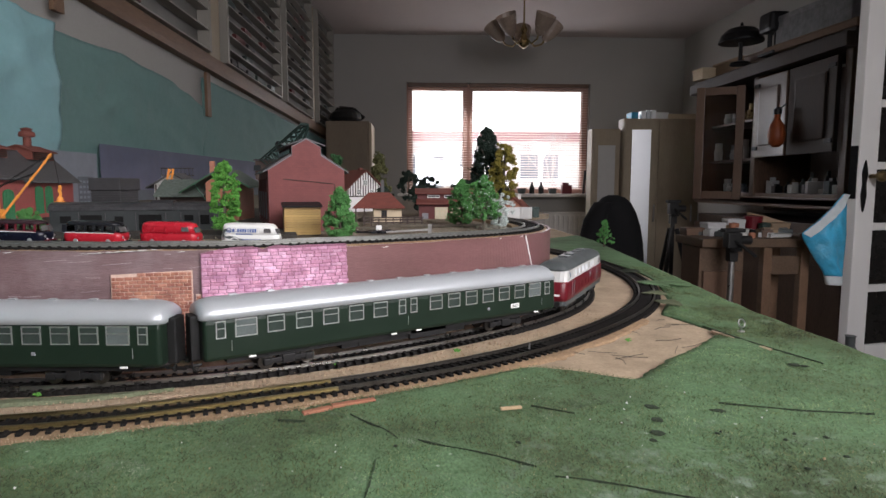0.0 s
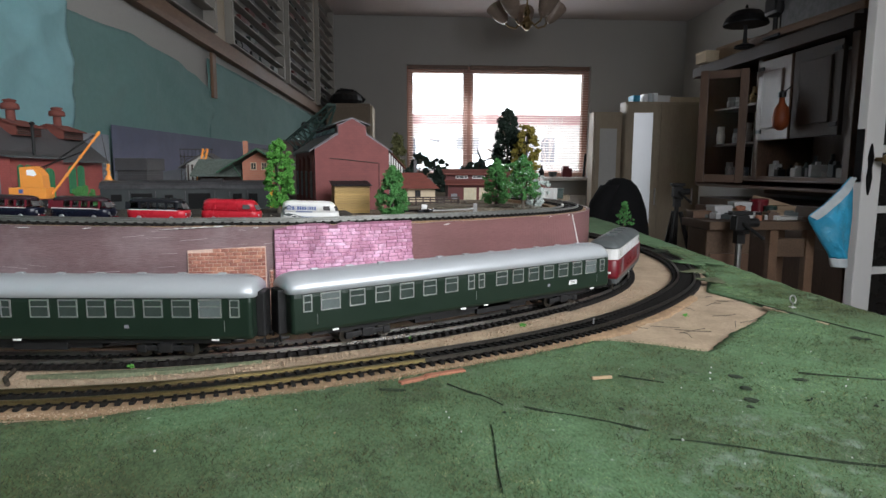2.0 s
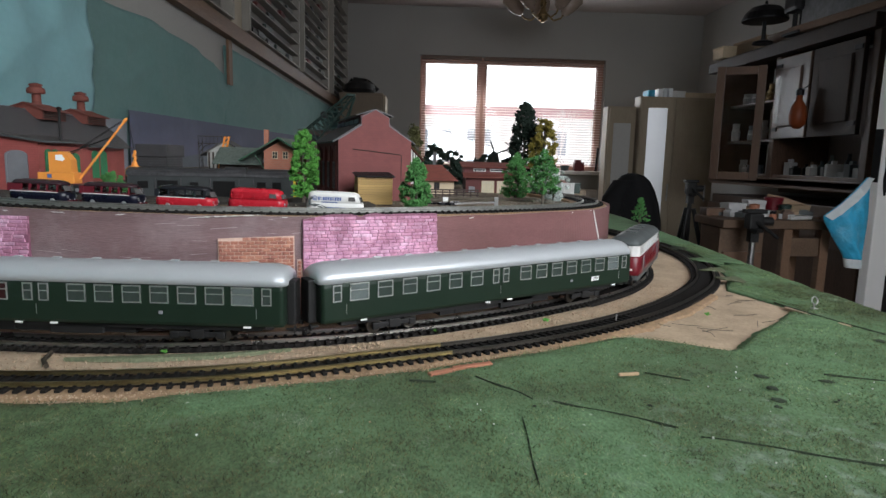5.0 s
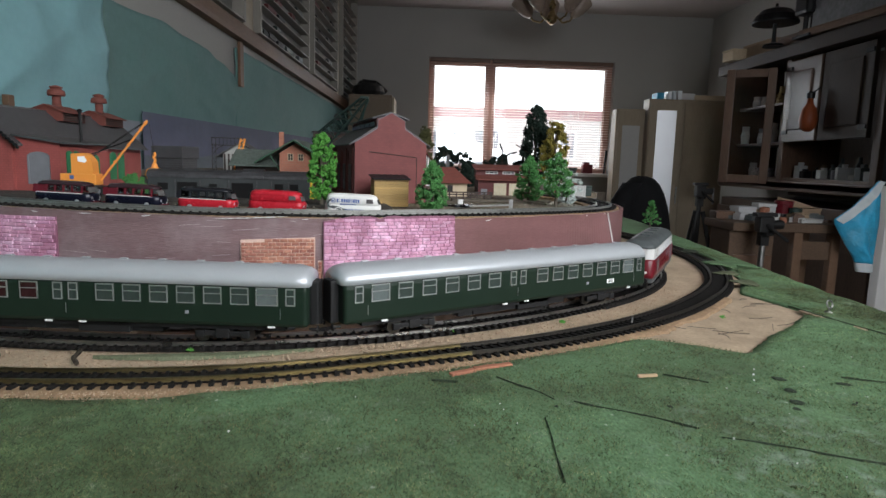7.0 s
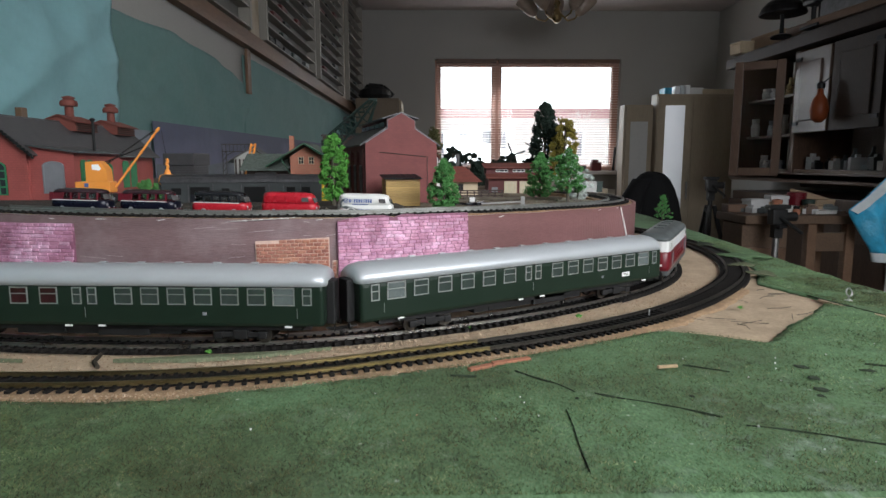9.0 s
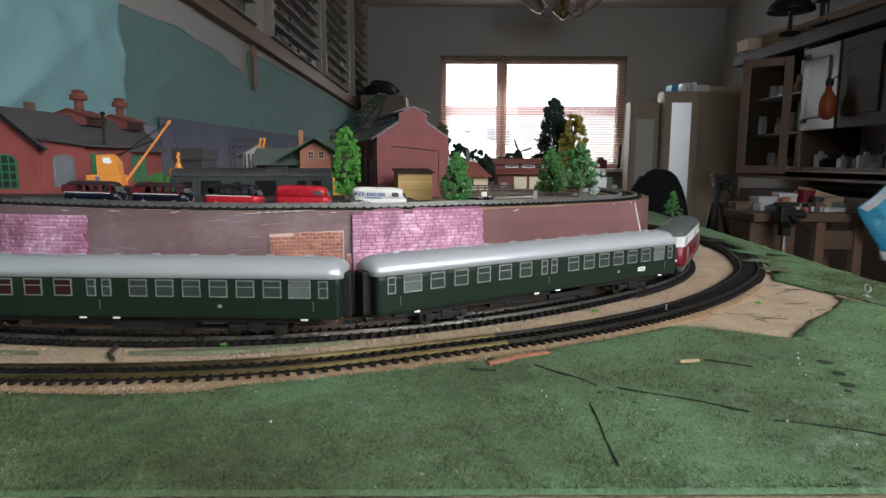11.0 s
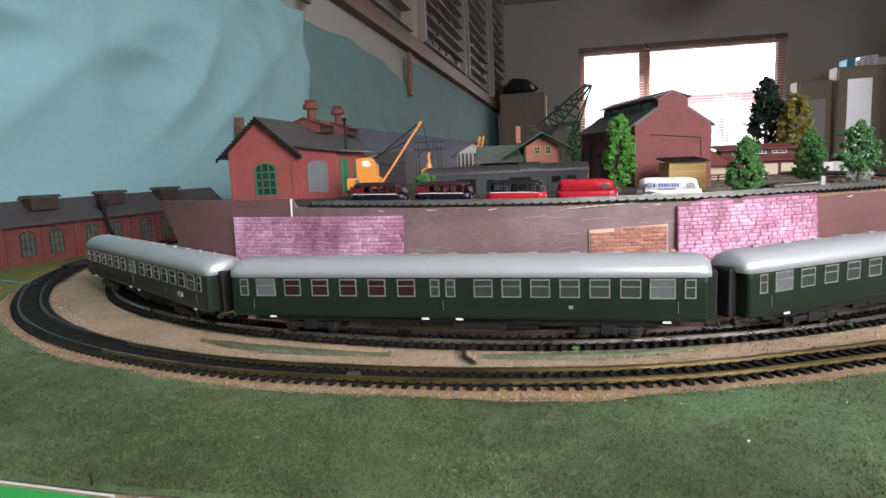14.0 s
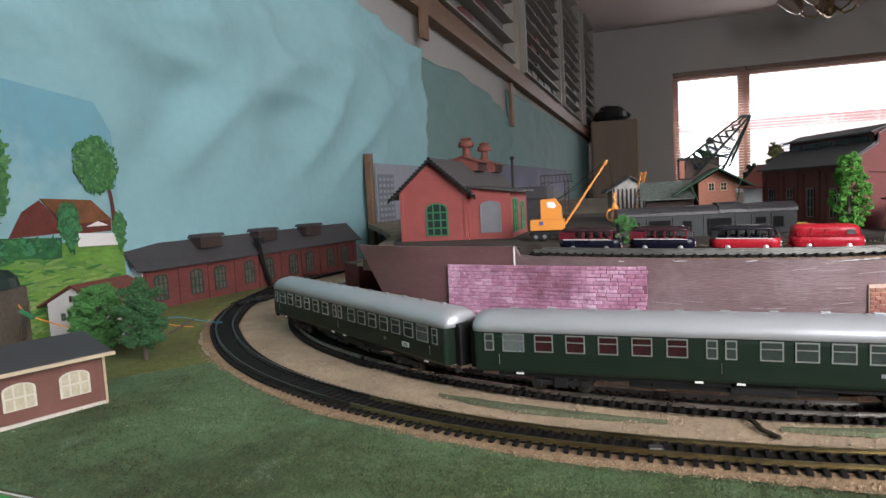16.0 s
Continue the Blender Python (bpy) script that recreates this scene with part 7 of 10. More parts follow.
for x in (0.0185, 0.0505, 0.0825, 0.1145):
    arched_window(bh, pose(x, 0.0002, 0.0105, 0, 0, 180), 0.0185, 0.0170, 0.0040, "window_cream", "cream_paint", 3, 2)
bm = B()
box(bm, 0.162, 0.002, 0.0022, 0.080, 0.0008, 0.0011)
part("plinth", bm, "cream_paint", bh)
bm = B()
rod(bm, (0.0, 0.002, 0.0), (0.0, 0.002, 0.0350), 0.0009, 6)
part("downpipe", bm, "cream", bh)

wh = thing("white_house", pose(-0.914, 0.503, 0.0022, 0, 0, 4), "small white house with dark red roof", "model house")
bm = B()
prism(bm, gable_pts(0.070, 0.0405, 0.0575), 0.072)
part("wall", bm, "white_wall", wh)
roof_slabs(wh, 0.070, 0.0410, 0.0583, -0.005, 0.077, 0.009, "tile_red")
for x, z, w, h in ((-0.0155, 0.0262, 0.0058, 0.0082), (-0.0065, 0.0262, 0.0058, 0.0082), (0.0025, 0.0262, 0.0058, 0.0082), (0.002, 0.0450, 0.0090, 0.0062)):
    bm = framed(B(), w, h, 0.0010, 0.0009, pose(x, -0.0004, z), (0.0,), (0.0,))
    wv = part("window", bm, "shutter_grey", wh)
    bm = B()
    box(bm, w - 0.001, 0.0005, h - 0.001, x, -0.0003, z)
    part("pane", bm, "window_dark", wv)
for s in (-1, 1):
    bm = B()
    box(bm, 0.0028, 0.0010, 0.0066, 0.002 + s * 0.0064, -0.0005, 0.0450)
    part("shutter", bm, "timber_dark", wh)

hut = thing("thatched_hut", pose(-0.982, 0.462, 0.0022, 0, 0, 8), "dark bark-clad hut with a blue-green roof", "model hut")
bm = B()
box(bm, 0.048, 0.05, 0.062, 0, 0, 0.031)
part("wall", bm, "bark", hut)
bm = B()
lathe(bm, [(0.030, 0.0), (0.028, 0.010), (0.022, 0.018), (0.006, 0.021)], 0, 0, 0.062, 16)
part("roof", bm, "dark_green", hut)
bm = B()
for k in range(70):
    a = random.uniform(0, 6.28)
    rod(bm, (0.030 * math.cos(a), 0.028 * math.sin(a), 0.002), (0.036 * math.cos(a), 0.036 * math.sin(a), random.uniform(0.03, 0.048)), 0.0005, 3)
part("twigs", bm, "bark", hut)
cab = thing("loose_cable", I4, "thin loose wire with a green plug", "cable")
bm = B()
pts = smooth_line([(-0.93, 0.455), (-0.91, 0.45), (-0.885, 0.465), (-0.865, 0.50), (-0.85, 0.56)], 0.006)
zz = [0.050 - 0.043 * min(1, i / (len(pts) * 0.6)) for i in range(len(pts))]
tube(bm, [(p.x, p.y, z) for p, z in zip(pts, zz)], 0.0007, 5)
part("wire", bm, "crane_orange", cab)
bm = B()
rod(bm, (-0.915, 0.445, 0.046), (-0.903, 0.448, 0.039), 0.0022, 8)
part("plug", bm, "green_paint", cab)

for pts, hgt, mt, lab in (([(-0.90, 0.545), (-0.86, 0.575), (-0.83, 0.580), (-0.805, 0.600)], 0.010, "wire_blue", "thin blue wire lying by the factory"),
                          ([(-0.91, 0.535), (-0.87, 0.552), (-0.825, 0.575)], 0.007, "crane_orange", "thin yellow wire lying by the factory")):
    bm = B()
    line = smooth_line(pts, 0.006)
    tube(bm, [(p.x, p.y, 0.0034 + hgt * math.sin(math.pi * i / len(line)) ** 2) for i, p in enumerate(line)], 0.0005, 5)
    single("wire", bm, mt, lab, "wire", group="loose wires")
bm = B()
tube(bm, [(0, 0, 0), (0.020, 0.004, 0.002), (0.046, 0.003, 0.001), (0.070, 0.008, 0.0016)], 0.0032, 7)
tube(bm, [(0.006, -0.004, 0), (0.030, -0.003, 0.001), (0.052, 0.0, 0.0004)], 0.0024, 7)
single("cable_bundle", bm, "under_black", "black bundle of cable lying against the factory", "cable", pose(-0.870, 0.700, 0.0040, 0, 0, 62))
bm = B()
rod(bm, (0, 0, 0), (0.024, 0.010, 0.012), 0.0011, 6)
single("wood_stick", bm, "bark", "short grey stick leaning beside the trees", "stick", pose(-0.832, 0.540, 0.0035, 0, 0, 20))
bm = B()
rod(bm, (0, 0, 0), (0.018, -0.004, 0.0008), 0.0016, 8)
rod(bm, (-0.006, 0.0013, -0.0002), (0, 0, 0), 0.0009, 8)
single("black_pen", bm, "under_black", "small black pen on the grass before the house", "pen", pose(-0.884, 0.487, 0.0045, 0, 0, -8))

# brick cottage and two loose panels at the deck's bend
bc = thing("brick_cottage", pose(0.196, 1.215, 0.0700, 0, 0, -24), "small brick cottage with a red-brown roof", "model house")
bm = B()
prism(bm, gable_pts(0.036, 0.018, 0.034), 0.044, pose(0, -0.022, 0))
part("wall", bm, "station_brick", bc)
roof_slabs(bc, 0.036, 0.018, 0.034, -0.025, 0.025, 0.004, "tile_red")
bm = B()
box(bm, 0.005, 0.005, 0.010, 0.006, 0.004, 0.036)
part("chimney", bm, "white_wall", bc)
for x in (-0.008, 0.008):
    bm = B()
    box(bm, 0.006, 0.001, 0.008, x, -0.0226, 0.011)
    w = part("window", bm, "timber_dark", bc)
for x, y, w_, rz, rx in ((0.166, 1.085, 0.030, -8, 12), (0.193, 1.092, 0.022, -22, 10)):
    bm = B()
    box(bm, w_, 0.0016, 0.021, 0, 0, 0.0105, bevel=0.0003)
    for k in (-0.3, 0.25):
        box(bm, 0.002, 0.0012, 0.018, k * w_, -0.0012, 0.0105)
    single("signboard", bm, "loco_white", "weathered pale board leaning beside the track bend", "board", pose(x, y, 0.0695, -rx, 0, rz), "leaning boards")
bm = B()
box(bm, 0.012, 0.012, 0.016, 0, 0, 0.008, bevel=0.001)
box(bm, 0.014, 0.014, 0.003, 0, 0, 0.0172, bevel=0.0006)
single("green_bin", bm, "dark_green", "dark green bin beside the loose panels", "bin", pose(0.218, 1.13, 0.0700))

# ---- model trees ----
ICO = None


def clump_mesh(spots, name):
    """Many small crumpled tufts joined into one mesh."""
    global ICO
    if ICO is None:
        ICO = (np.array([(1, 0, 0), (-1, 0, 0), (0, 1, 0), (0, -1, 0), (0, 0, 1), (0, 0, -1)], float),
               [(0, 2, 4), (2, 1, 4), (1, 3, 4), (3, 0, 4), (2, 0, 5), (1, 2, 5), (3, 1, 5), (0, 3, 5)])
    vs, fs = ICO
    n = len(spots)
    sp = np.array(spots)
    q = np.random.normal(size=(n, 4))
    q /= np.linalg.norm(q, axis=1, keepdims=True)
    w, x, y, z = q.T
    R = np.stack([np.stack([1 - 2 * (y * y + z * z), 2 * (x * y - w * z), 2 * (x * z + w * y)], 1),
                  np.stack([2 * (x * y + w * z), 1 - 2 * (x * x + z * z), 2 * (y * z - w * x)], 1),
                  np.stack([2 * (x * z - w * y), 2 * (y * z + w * x), 1 - 2 * (x * x + y * y)], 1)], 1)
    local = vs[None] * (sp[:, 3] * 1.0)[:, None, None] * np.random.uniform(0.45, 1.45, (n, 6, 1)) * np.array([1.25, 1.0, 0.55])
    verts = (np.einsum("nij,nkj->nki", R, local) + sp[:, None, :3]).reshape(-1, 3)
    faces = (np.array(fs)[None] + 6 * np.arange(n)[:, None, None]).reshape(-1, 3)
    me = bpy.data.meshes.new(name)
    me.from_pydata(verts.tolist(), [], faces.tolist())
    return me


def tree(m, label, h, rad, leaf, shape="oval", n=700, tuft=0.0026, clear=0.12, category="model tree", frost=0, gap=0.0, fine_n=2900):
    t = thing("tree", m, label, category, "trees of the layout")
    bm = B()
    cyl(bm, h * 0.022 + 0.0008, h * 0.009, h * 0.86, seg=7)
    limbs = []
    for k in range(9):
        z = h * (clear + (0.8 - clear) * k / 9)
        a = k * 2.4
        rr = rad * 0.7 * (1 - 0.6 * k / 9)
        tip = (rr * math.cos(a), rr * math.sin(a), z + rr * 0.6)
        limbs.append(tip)
        rod(bm, (0, 0, z), tip, h * 0.006 + 0.0002, 4)
    part("trunk", bm, "bark", t)
    def env_at(v):
        if shape == "oval":
            return math.sin(math.pi * min(1, 0.12 + 0.84 * v)) ** 0.6
        if shape == "cone":
            return (1 - v) ** 0.75 * (0.75 + 0.25 * math.sin(v * 38)) + 0.06
        if shape == "tier":
            return (1 - v) ** 0.6 * (0.40 + 0.60 * max(0, math.sin(v * 24))) + 0.05
        if shape == "layer":
            return (1 - 0.75 * v) ** 0.6 * (0.72 + 0.28 * math.sin(v * 26)) * min(1, (1 - v) * 6, 0.45 + v * 4)
        if shape == "pear":
            return (1 - 0.62 * v ** 1.4) * min(1, (1 - v) * 5, 0.55 + v * 4)
        return math.sin(math.pi * min(1, 0.05 + 0.92 * v)) ** 0.45
    heads = []
    nb = max(40, n // 9)
    while len(heads) < nb:
        v = random.random()
        a = random.uniform(0, 2 * math.pi)
        lump = 0.80 + 0.40 * noise.noise((2.2 * math.cos(a) + m.translation.x * 31, 2.2 * math.sin(a) + m.translation.y * 37, v * 4.5))
        r = rad * env_at(v) * lump * (random.random() ** 0.30)
        x, y, z = r * math.cos(a), r * math.sin(a), h * (clear + (0.985 - clear) * v)
        if gap and noise.noise((x / rad * 2.1 + 7, y / rad * 2.1, z / rad * 2.1)) > 0.55 - gap:
            continue
        heads.append((x, y, z))
    spots = []
    per = int(fine_n / nb) + 1
    for (x, y, z) in heads:
        s = tuft * random.uniform(0.7, 1.5)
        for _ in range(per):
            d = Vector((random.gauss(0, 1), random.gauss(0, 1), random.gauss(0, 0.8))).normalized() * s * random.uniform(0.3, 1.15)
            spots.append((x + d.x, y + d.y, z + d.z, tuft * 0.42 * random.uniform(0.5, 1.3)))
    random.shuffle(spots)
    frost = int(len(spots) * frost)
    me = clump_mesh(spots[frost:], "crown")
    me.materials.append(M[leaf])
    o = new("crown", me)
    o.parent = t
    if frost:
        me = clump_mesh(spots[:frost], "frost")
        me.materials.append(M["leaf_frost"])
        o = new("frost", me)
        o.parent = t
        tagged(o, "white flocking")
    return t


tree(pose(-0.1862, 0.614, zt(-0.184)), "bright green narrow poplar beside the vans", 0.072, 0.0165, "leaf_bright", "oval", 1500, 0.0024, 0.12, fine_n=7000)
tree(pose(-0.0760, 0.614, zt(-0.07)), "green bushy poplar beside the plank shed", 0.049, 0.0195, "leaf_green", "pear", 1400, 0.0024, 0.05, fine_n=6500)
tree(pose(0.060, 0.845, 0.068), "dense green upright tree on the deck", 0.068, 0.0240, "leaf_green", "pear", 2200, 0.0024, 0.14, fine_n=9000)
tree(pose(0.0825, 0.772, 0.0675), "layered green pine on a pale trunk", 0.072, 0.0350, "leaf_green", "layer", 2000, 0.0024, 0.28, fine_n=8500, frost=0.07)
tree(pose(0.1105, 0.835, 0.0680), "white flocked bare tree on the deck", 0.050, 0.020, "leaf_frost", "round", 500, 0.0024, 0.12, gap=0.15)
tree(pose(0.149, 1.305, 0.0715), "tall dark fir with ragged branches", 0.174, 0.084, "leaf_dark", "cone", 2000, 0.0062, 0.06, gap=0.10, fine_n=6000)
tree(pose(0.174, 1.225, 0.0715), "yellow-green autumn tree on the deck", 0.139, 0.0345, "leaf_yellow", "oval", 1300, 0.0046, 0.10, fine_n=6000)
tree(pose(-0.0822, 1.435, zt(-0.1)), "dull brown-green tree beside the hall", 0.123, 0.023, "leaf_olive", "oval", 420, 0.0060, 0.15)
tree(pose(-0.205, 1.60, zt(-0.2)), "dull brown-green tree near the wall", 0.125, 0.034, "leaf_forest", "oval", 320, 0.0070, 0.15)
for x, y, h, r in ((-0.02, 2.05, 0.10, 0.045), (0.05, 2.2, 0.085, 0.05), (0.01, 1.30, 0.048, 0.020), (0.18, 2.3, 0.075, 0.06), (-0.055, 1.08, 0.042, 0.018)):
    tree(pose(x, y, zt(x)), "dark green tree at the back of the layout", h, r, "leaf_dark", "round", 260, 0.0065, 0.10)
tree(pose(0.389, 1.262, 0.002), "small layered pine at the table's edge", 0.056, 0.027, "leaf_green", "cone", 900, 0.0021, 0.16, fine_n=4200)
tree(pose(-0.8560, 0.476, 0.0022), "leafy green tree beside the white house", 0.062, 0.0285, "leaf_green", "round", 2000, 0.0034, 0.05, fine_n=9500)
tree(pose(-0.7760, 0.449, 0.0022), "dark green layered conifer beside the bend", 0.073, 0.031, "leaf_forest", "layer", 1900, 0.0034, 0.20, fine_n=9000)
tree(pose(-0.369, 0.612, zt(-0.37)), "small green bush behind the minibuses", 0.026, 0.0165, "leaf_green", "round", 300, 0.0022, 0.02, category="model bush")

# ---- the side wall: backdrop sheets, picture strips, rail and display cases ----
WALLDIR = math.degrees(math.atan2(1, WS))      # heading of the wall line


def wall_pose(y, z, off=0.0):
    """On the side wall at y and z; local x runs along the wall away from the camera, -y looks into the room."""
    n = Vector((1, -WS)).normalized()
    return pose(wall_x(y) + n.x * off, y + n.y * off, z, 0, 0, WALLDIR)


def sheet(name, y0, y1, tops, bottom, off, mat, label, amp=0.010, nu=120, nv=60, seed=0.0):
    """A hanging sheet of paper with creases."""
    bm = B()
    grid = []
    k = math.sqrt(1 + WS * WS)
    for i in range(nu + 1):
        y = y0 + (y1 - y0) * i / nu
        top = lerp_table(tops, y)
        col = []
        for j in range(nv + 1):
            z = bottom + (top - bottom) * j / nv
            d = amp * (noise.noise((y * 2.6 + seed, z * 2.0, 1)) + 0.6 * noise.noise((y * 5 + 4 * z + seed, z * 3, 4)) + 1.5 * (0.3 - abs(noise.noise((y * 6.5 - 5 * z, z * 5 + seed, 2)))) + 1.1 * (0.3 - abs(noise.noise((y * 4 + 9 * z, z * 6 - y * 3 + seed, 6)))) + 0.22 * (0.3 - abs(noise.noise((y * 13 + 5 * z, z * 15 - y * 4 + seed, 9)))))
            k0 = min(1.0, max(0.0, (z - 0.10) / 0.25))
            k0 = k0 * k0 * (3 - 2 * k0)
            dd = off + 0.001 + (amp + d) * k0
            col.append(bm.verts.new((wall_x(y) + dd / k, y - WS * dd / k, z)))
        grid.append(col)
    for p, q in zip(grid, grid[1:]):
        for j in range(nv):
            bm.faces.new((p[j], q[j], q[j + 1], p[j + 1]))
    bmesh.ops.recalc_face_normals(bm, faces=bm.faces[:])
    bmesh.ops.solidify(bm, geom=bm.faces[:], thickness=0.0008)
    return single(name, bm, mat, label, "backdrop sheet", smooth=True, group="backdrop sheets")


sheet("backdrop_sheet", -0.95, 1.665, [(-0.95, 1.2), (0.6, 0.85), (1.0, 0.66), (1.18, 0.572), (1.45, 0.545), (1.665, 0.535)], -0.02, 0.006, "cloth_blue", "creased pale turquoise backdrop paper on the wall", 0.020, 220, 100)
sheet("backdrop_sheet", 1.625, 2.66, [(1.625, 0.520), (1.98, 0.527), (2.3, 0.503), (2.50, 0.475), (2.60, 0.445), (2.66, 0.36)], -0.02, 0.003, "cloth_teal", "turquoise backdrop paper with a curled torn edge", 0.012, 90, 50, 5.0)
sheet("backdrop_sheet", 2.62, 5.05, [(2.62, 0.565), (3.2, 0.55), (5.05, 0.49)], -0.02, 0.001, "cloth_teal", "turquoise backdrop paper below the display cases", 0.006, 120, 40, 9.0)


def painted(name, cols, rough=0.8, scale=6.0, gain=2.2):
    """A picture's sky: two colours that run into one another from foot to head, with cloudy mottling."""
    m, t, b = nodes_of(name)
    co = t.nodes.new("ShaderNodeTexCoord").outputs["Object"]
    sep = t.nodes.new("ShaderNodeSeparateXYZ")
    t.links.new(co, sep.inputs[0])
    ad = t.nodes.new("ShaderNodeMath")
    ad.operation = "MULTIPLY_ADD"
    ad.inputs[1].default_value = gain
    t.links.new(sep.outputs[2], ad.inputs[0])
    t.links.new(noise_tex(t, co, scale, 5, (1, 1, 1), 0.6), ad.inputs[2])
    c = ramp(t, ad.outputs[0], [(0.35 + 0.22 * i, q) for i, q in enumerate(cols)])
    c = mixed(t, 0.25, c, ramp(t, noise_tex(t, co, 40, 4), [(0.3, shade(cols[0], 0.7)), (0.7, shade(cols[-1], 1.2))]))
    t.links.new(c, b.inputs["Base Color"])
    b.inputs["Roughness"].default_value = rough
    add_bump(t, b, noise_tex(t, co, 90, 3), 0.2, 0.001)
    M[name] = m


painted("dusk_picture", [(0.17, 0.165, 0.20), (0.21, 0.205, 0.28), (0.16, 0.165, 0.245), (0.105, 0.115, 0.18)], scale=3.0)
painted("sky_picture", [(0.26, 0.45, 0.44), (0.18, 0.38, 0.42), (0.27, 0.46, 0.48), (0.14, 0.34, 0.41)], scale=14.0, gain=2.4)
M["field"] = surface("painted_field", (0.13, 0.27, 0.05), 0.45, 30, 0.8, bump=0.3, fine=160, stretch=(0.4, 0.4, 1.5), dirt_or_sheen=(0.04, 0.15, 0.03), dirt_or_sheen_amount=0.8)
M["paint_hedge"] = surface("painted_hedge", (0.025, 0.13, 0.045), 0.7, 90, 0.8, bump=0.3)
M["paint_leaf"] = surface("painted_leaf", (0.040, 0.160, 0.045), 0.6, 90, 0.8, bump=0.3, dirt_or_sheen=(0.02, 0.09, 0.02))
M["paint_roof"] = surface("painted_roof", (0.175, 0.075, 0.032), 0.5, 60, 0.8, bump=0.3, dirt_or_sheen=(0.10, 0.040, 0.02))
M["paint_barn"] = surface("painted_barn", (0.125, 0.034, 0.026), 0.4, 70, 0.8, bump=0.3)
M["city_print"] = surface("city_print", (0.24, 0.26, 0.30), 0.15, 30, 0.7)
M["city_dark"] = surface("city_print_dark", (0.14, 0.155, 0.18), 0.2, 30, 0.7)

dp = thing("dusk_picture", wall_pose(1.84, 0.0, 0.026), "long printed strip of violet dusk sky", "backdrop print")
bm = B()
box(bm, 2.1, 0.002, 0.245, 1.05, 0, 0.1225)
part("sheet", bm, "dusk_picture", dp)
bm = B()
prism(bm, [(0.0, 0.0), (2.1, 0.0), (2.1, 0.10), (1.8, 0.125), (1.5, 0.11), (1.2, 0.14), (0.9, 0.12), (0.6, 0.135), (0.3, 0.11), (0.0, 0.12)], 0.001, pose(0, -0.0022, 0.0))
part("hill_line", bm, "city_dark", dp)
cp = thing("city_picture", wall_pose(1.335, 0.0, 0.030), "printed strip with grey tower blocks", "backdrop print")
bm = B()
box(bm, 0.48, 0.002, 0.215, 0.24, 0, 0.1075)
part("sheet", bm, "city_print", cp)
for x, w, h in ((0.05, 0.085, 0.190), (0.17, 0.06, 0.13), (0.30, 0.09, 0.10), (0.42, 0.07, 0.15)):
    bm = B()
    box(bm, w, 0.0008, h, x, -0.0016, h / 2)
    tw = part("tower_block", bm, "city_dark", cp)
    for i in range(4):
        bm = B()
        for j in range(int(h / 0.014)):
            box(bm, w * 0.15, 0.0006, 0.007, x - w * 0.36 + w * 0.24 * i, -0.0023, 0.010 + 0.014 * j)
        part("window_column", bm, "city_print", tw)
bm = B()
box(bm, 0.017, 0.014, 0.235, 0, 0, 0.1175, bevel=0.001)
single("wooden_batten", bm, "wood_rail", "upright brown batten against the wall", "batten", wall_pose(1.300, 0.0, 0.034))
bm = B()
box(bm, 0.040, 0.012, 0.18, 0, 0, 0, bevel=0.002)
single("wooden_batten", bm, "wood_rail", "short brown batten under the rail", "batten", wall_pose(2.655, 0.500, 0.022))
bm = B()
box(bm, 0.045, 0.012, 0.16, 0, 0, 0, bevel=0.002)
single("wooden_batten", bm, "wood_rail", "short brown batten under the rail", "batten", wall_pose(1.66, 0.640, 0.040))

# landscape painting on board
lp = thing("landscape_painting", wall_pose(0.122, 0.0025, 0.046), "painted board of a farm among green fields", "painting")
bm = B()
prism(bm, [(0, 0), (0.500, 0), (0.498, 0.228), (0.478, 0.262), (0.30, 0.282), (0, 0.305)], 0.003, pose(0, 0, 0))
part("board", bm, "sky_picture", lp)


def paint_z(z):
    """Heights on the board: a low band of buildings over a broad meadow."""
    return z if z > 0.149 else 0.149 - (0.149 - z) * 0.625 if z > 0.08 else z * 1.324


def patch(name, pts, mat, lift):
    part(name, prism(B(), [(x, paint_z(z)) for x, z in pts], 0.0005, pose(0, -0.0004 - 0.0005 * lift, 0)), mat, lp)


def blob(cx, cz, rx, rz, n=70, seed=0.0, rough=0.30):
    pts = []
    for k in range(n):
        a = 2 * math.pi * k / n
        j = 1 + rough * (noise.noise((math.cos(a) * 1.8 + seed, math.sin(a) * 1.8, seed)) + 0.5 * noise.noise((math.cos(a) * 6 + seed, math.sin(a) * 6, 3)) + 0.3 * noise.noise((math.cos(a) * 15, math.sin(a) * 15 + seed, 9)))
        pts.append((cx + rx * math.cos(a) * j, cz + rz * math.sin(a) * j))
    return pts


patch("field", [(0, 0), (0.4995, 0), (0.499, 0.073), (0.35, 0.080), (0.2, 0.076), (0, 0.082)], "field", 1)
patch("hedge", [(0.0, 0.062), (0.15, 0.060), (0.30, 0.062), (0.418, 0.064), (0.420, 0.082), (0.33, 0.092), (0.22, 0.088), (0.1, 0.094), (0, 0.09)], "paint_hedge", 2)
patch("barn_wall", [(0.362, 0.088), (0.418, 0.090), (0.418, 0.116), (0.398, 0.149), (0.378, 0.130)], "paint_barn", 3)
patch("barn_roof", [(0.398, 0.151), (0.460, 0.147), (0.486, 0.108), (0.426, 0.104), (0.418, 0.117)], "paint_roof", 4)
patch("barn_side", [(0.418, 0.086), (0.484, 0.087), (0.484, 0.109), (0.418, 0.106)], "paint_barn", 3)
patch("parasol", [(0.450, 0.098), (0.480, 0.098), (0.466, 0.107)], "print_white", 5)
patch("white_fence", [(0.438, 0.072), (0.494, 0.070), (0.494, 0.082), (0.470, 0.084), (0.438, 0.088)], "print_white", 5)
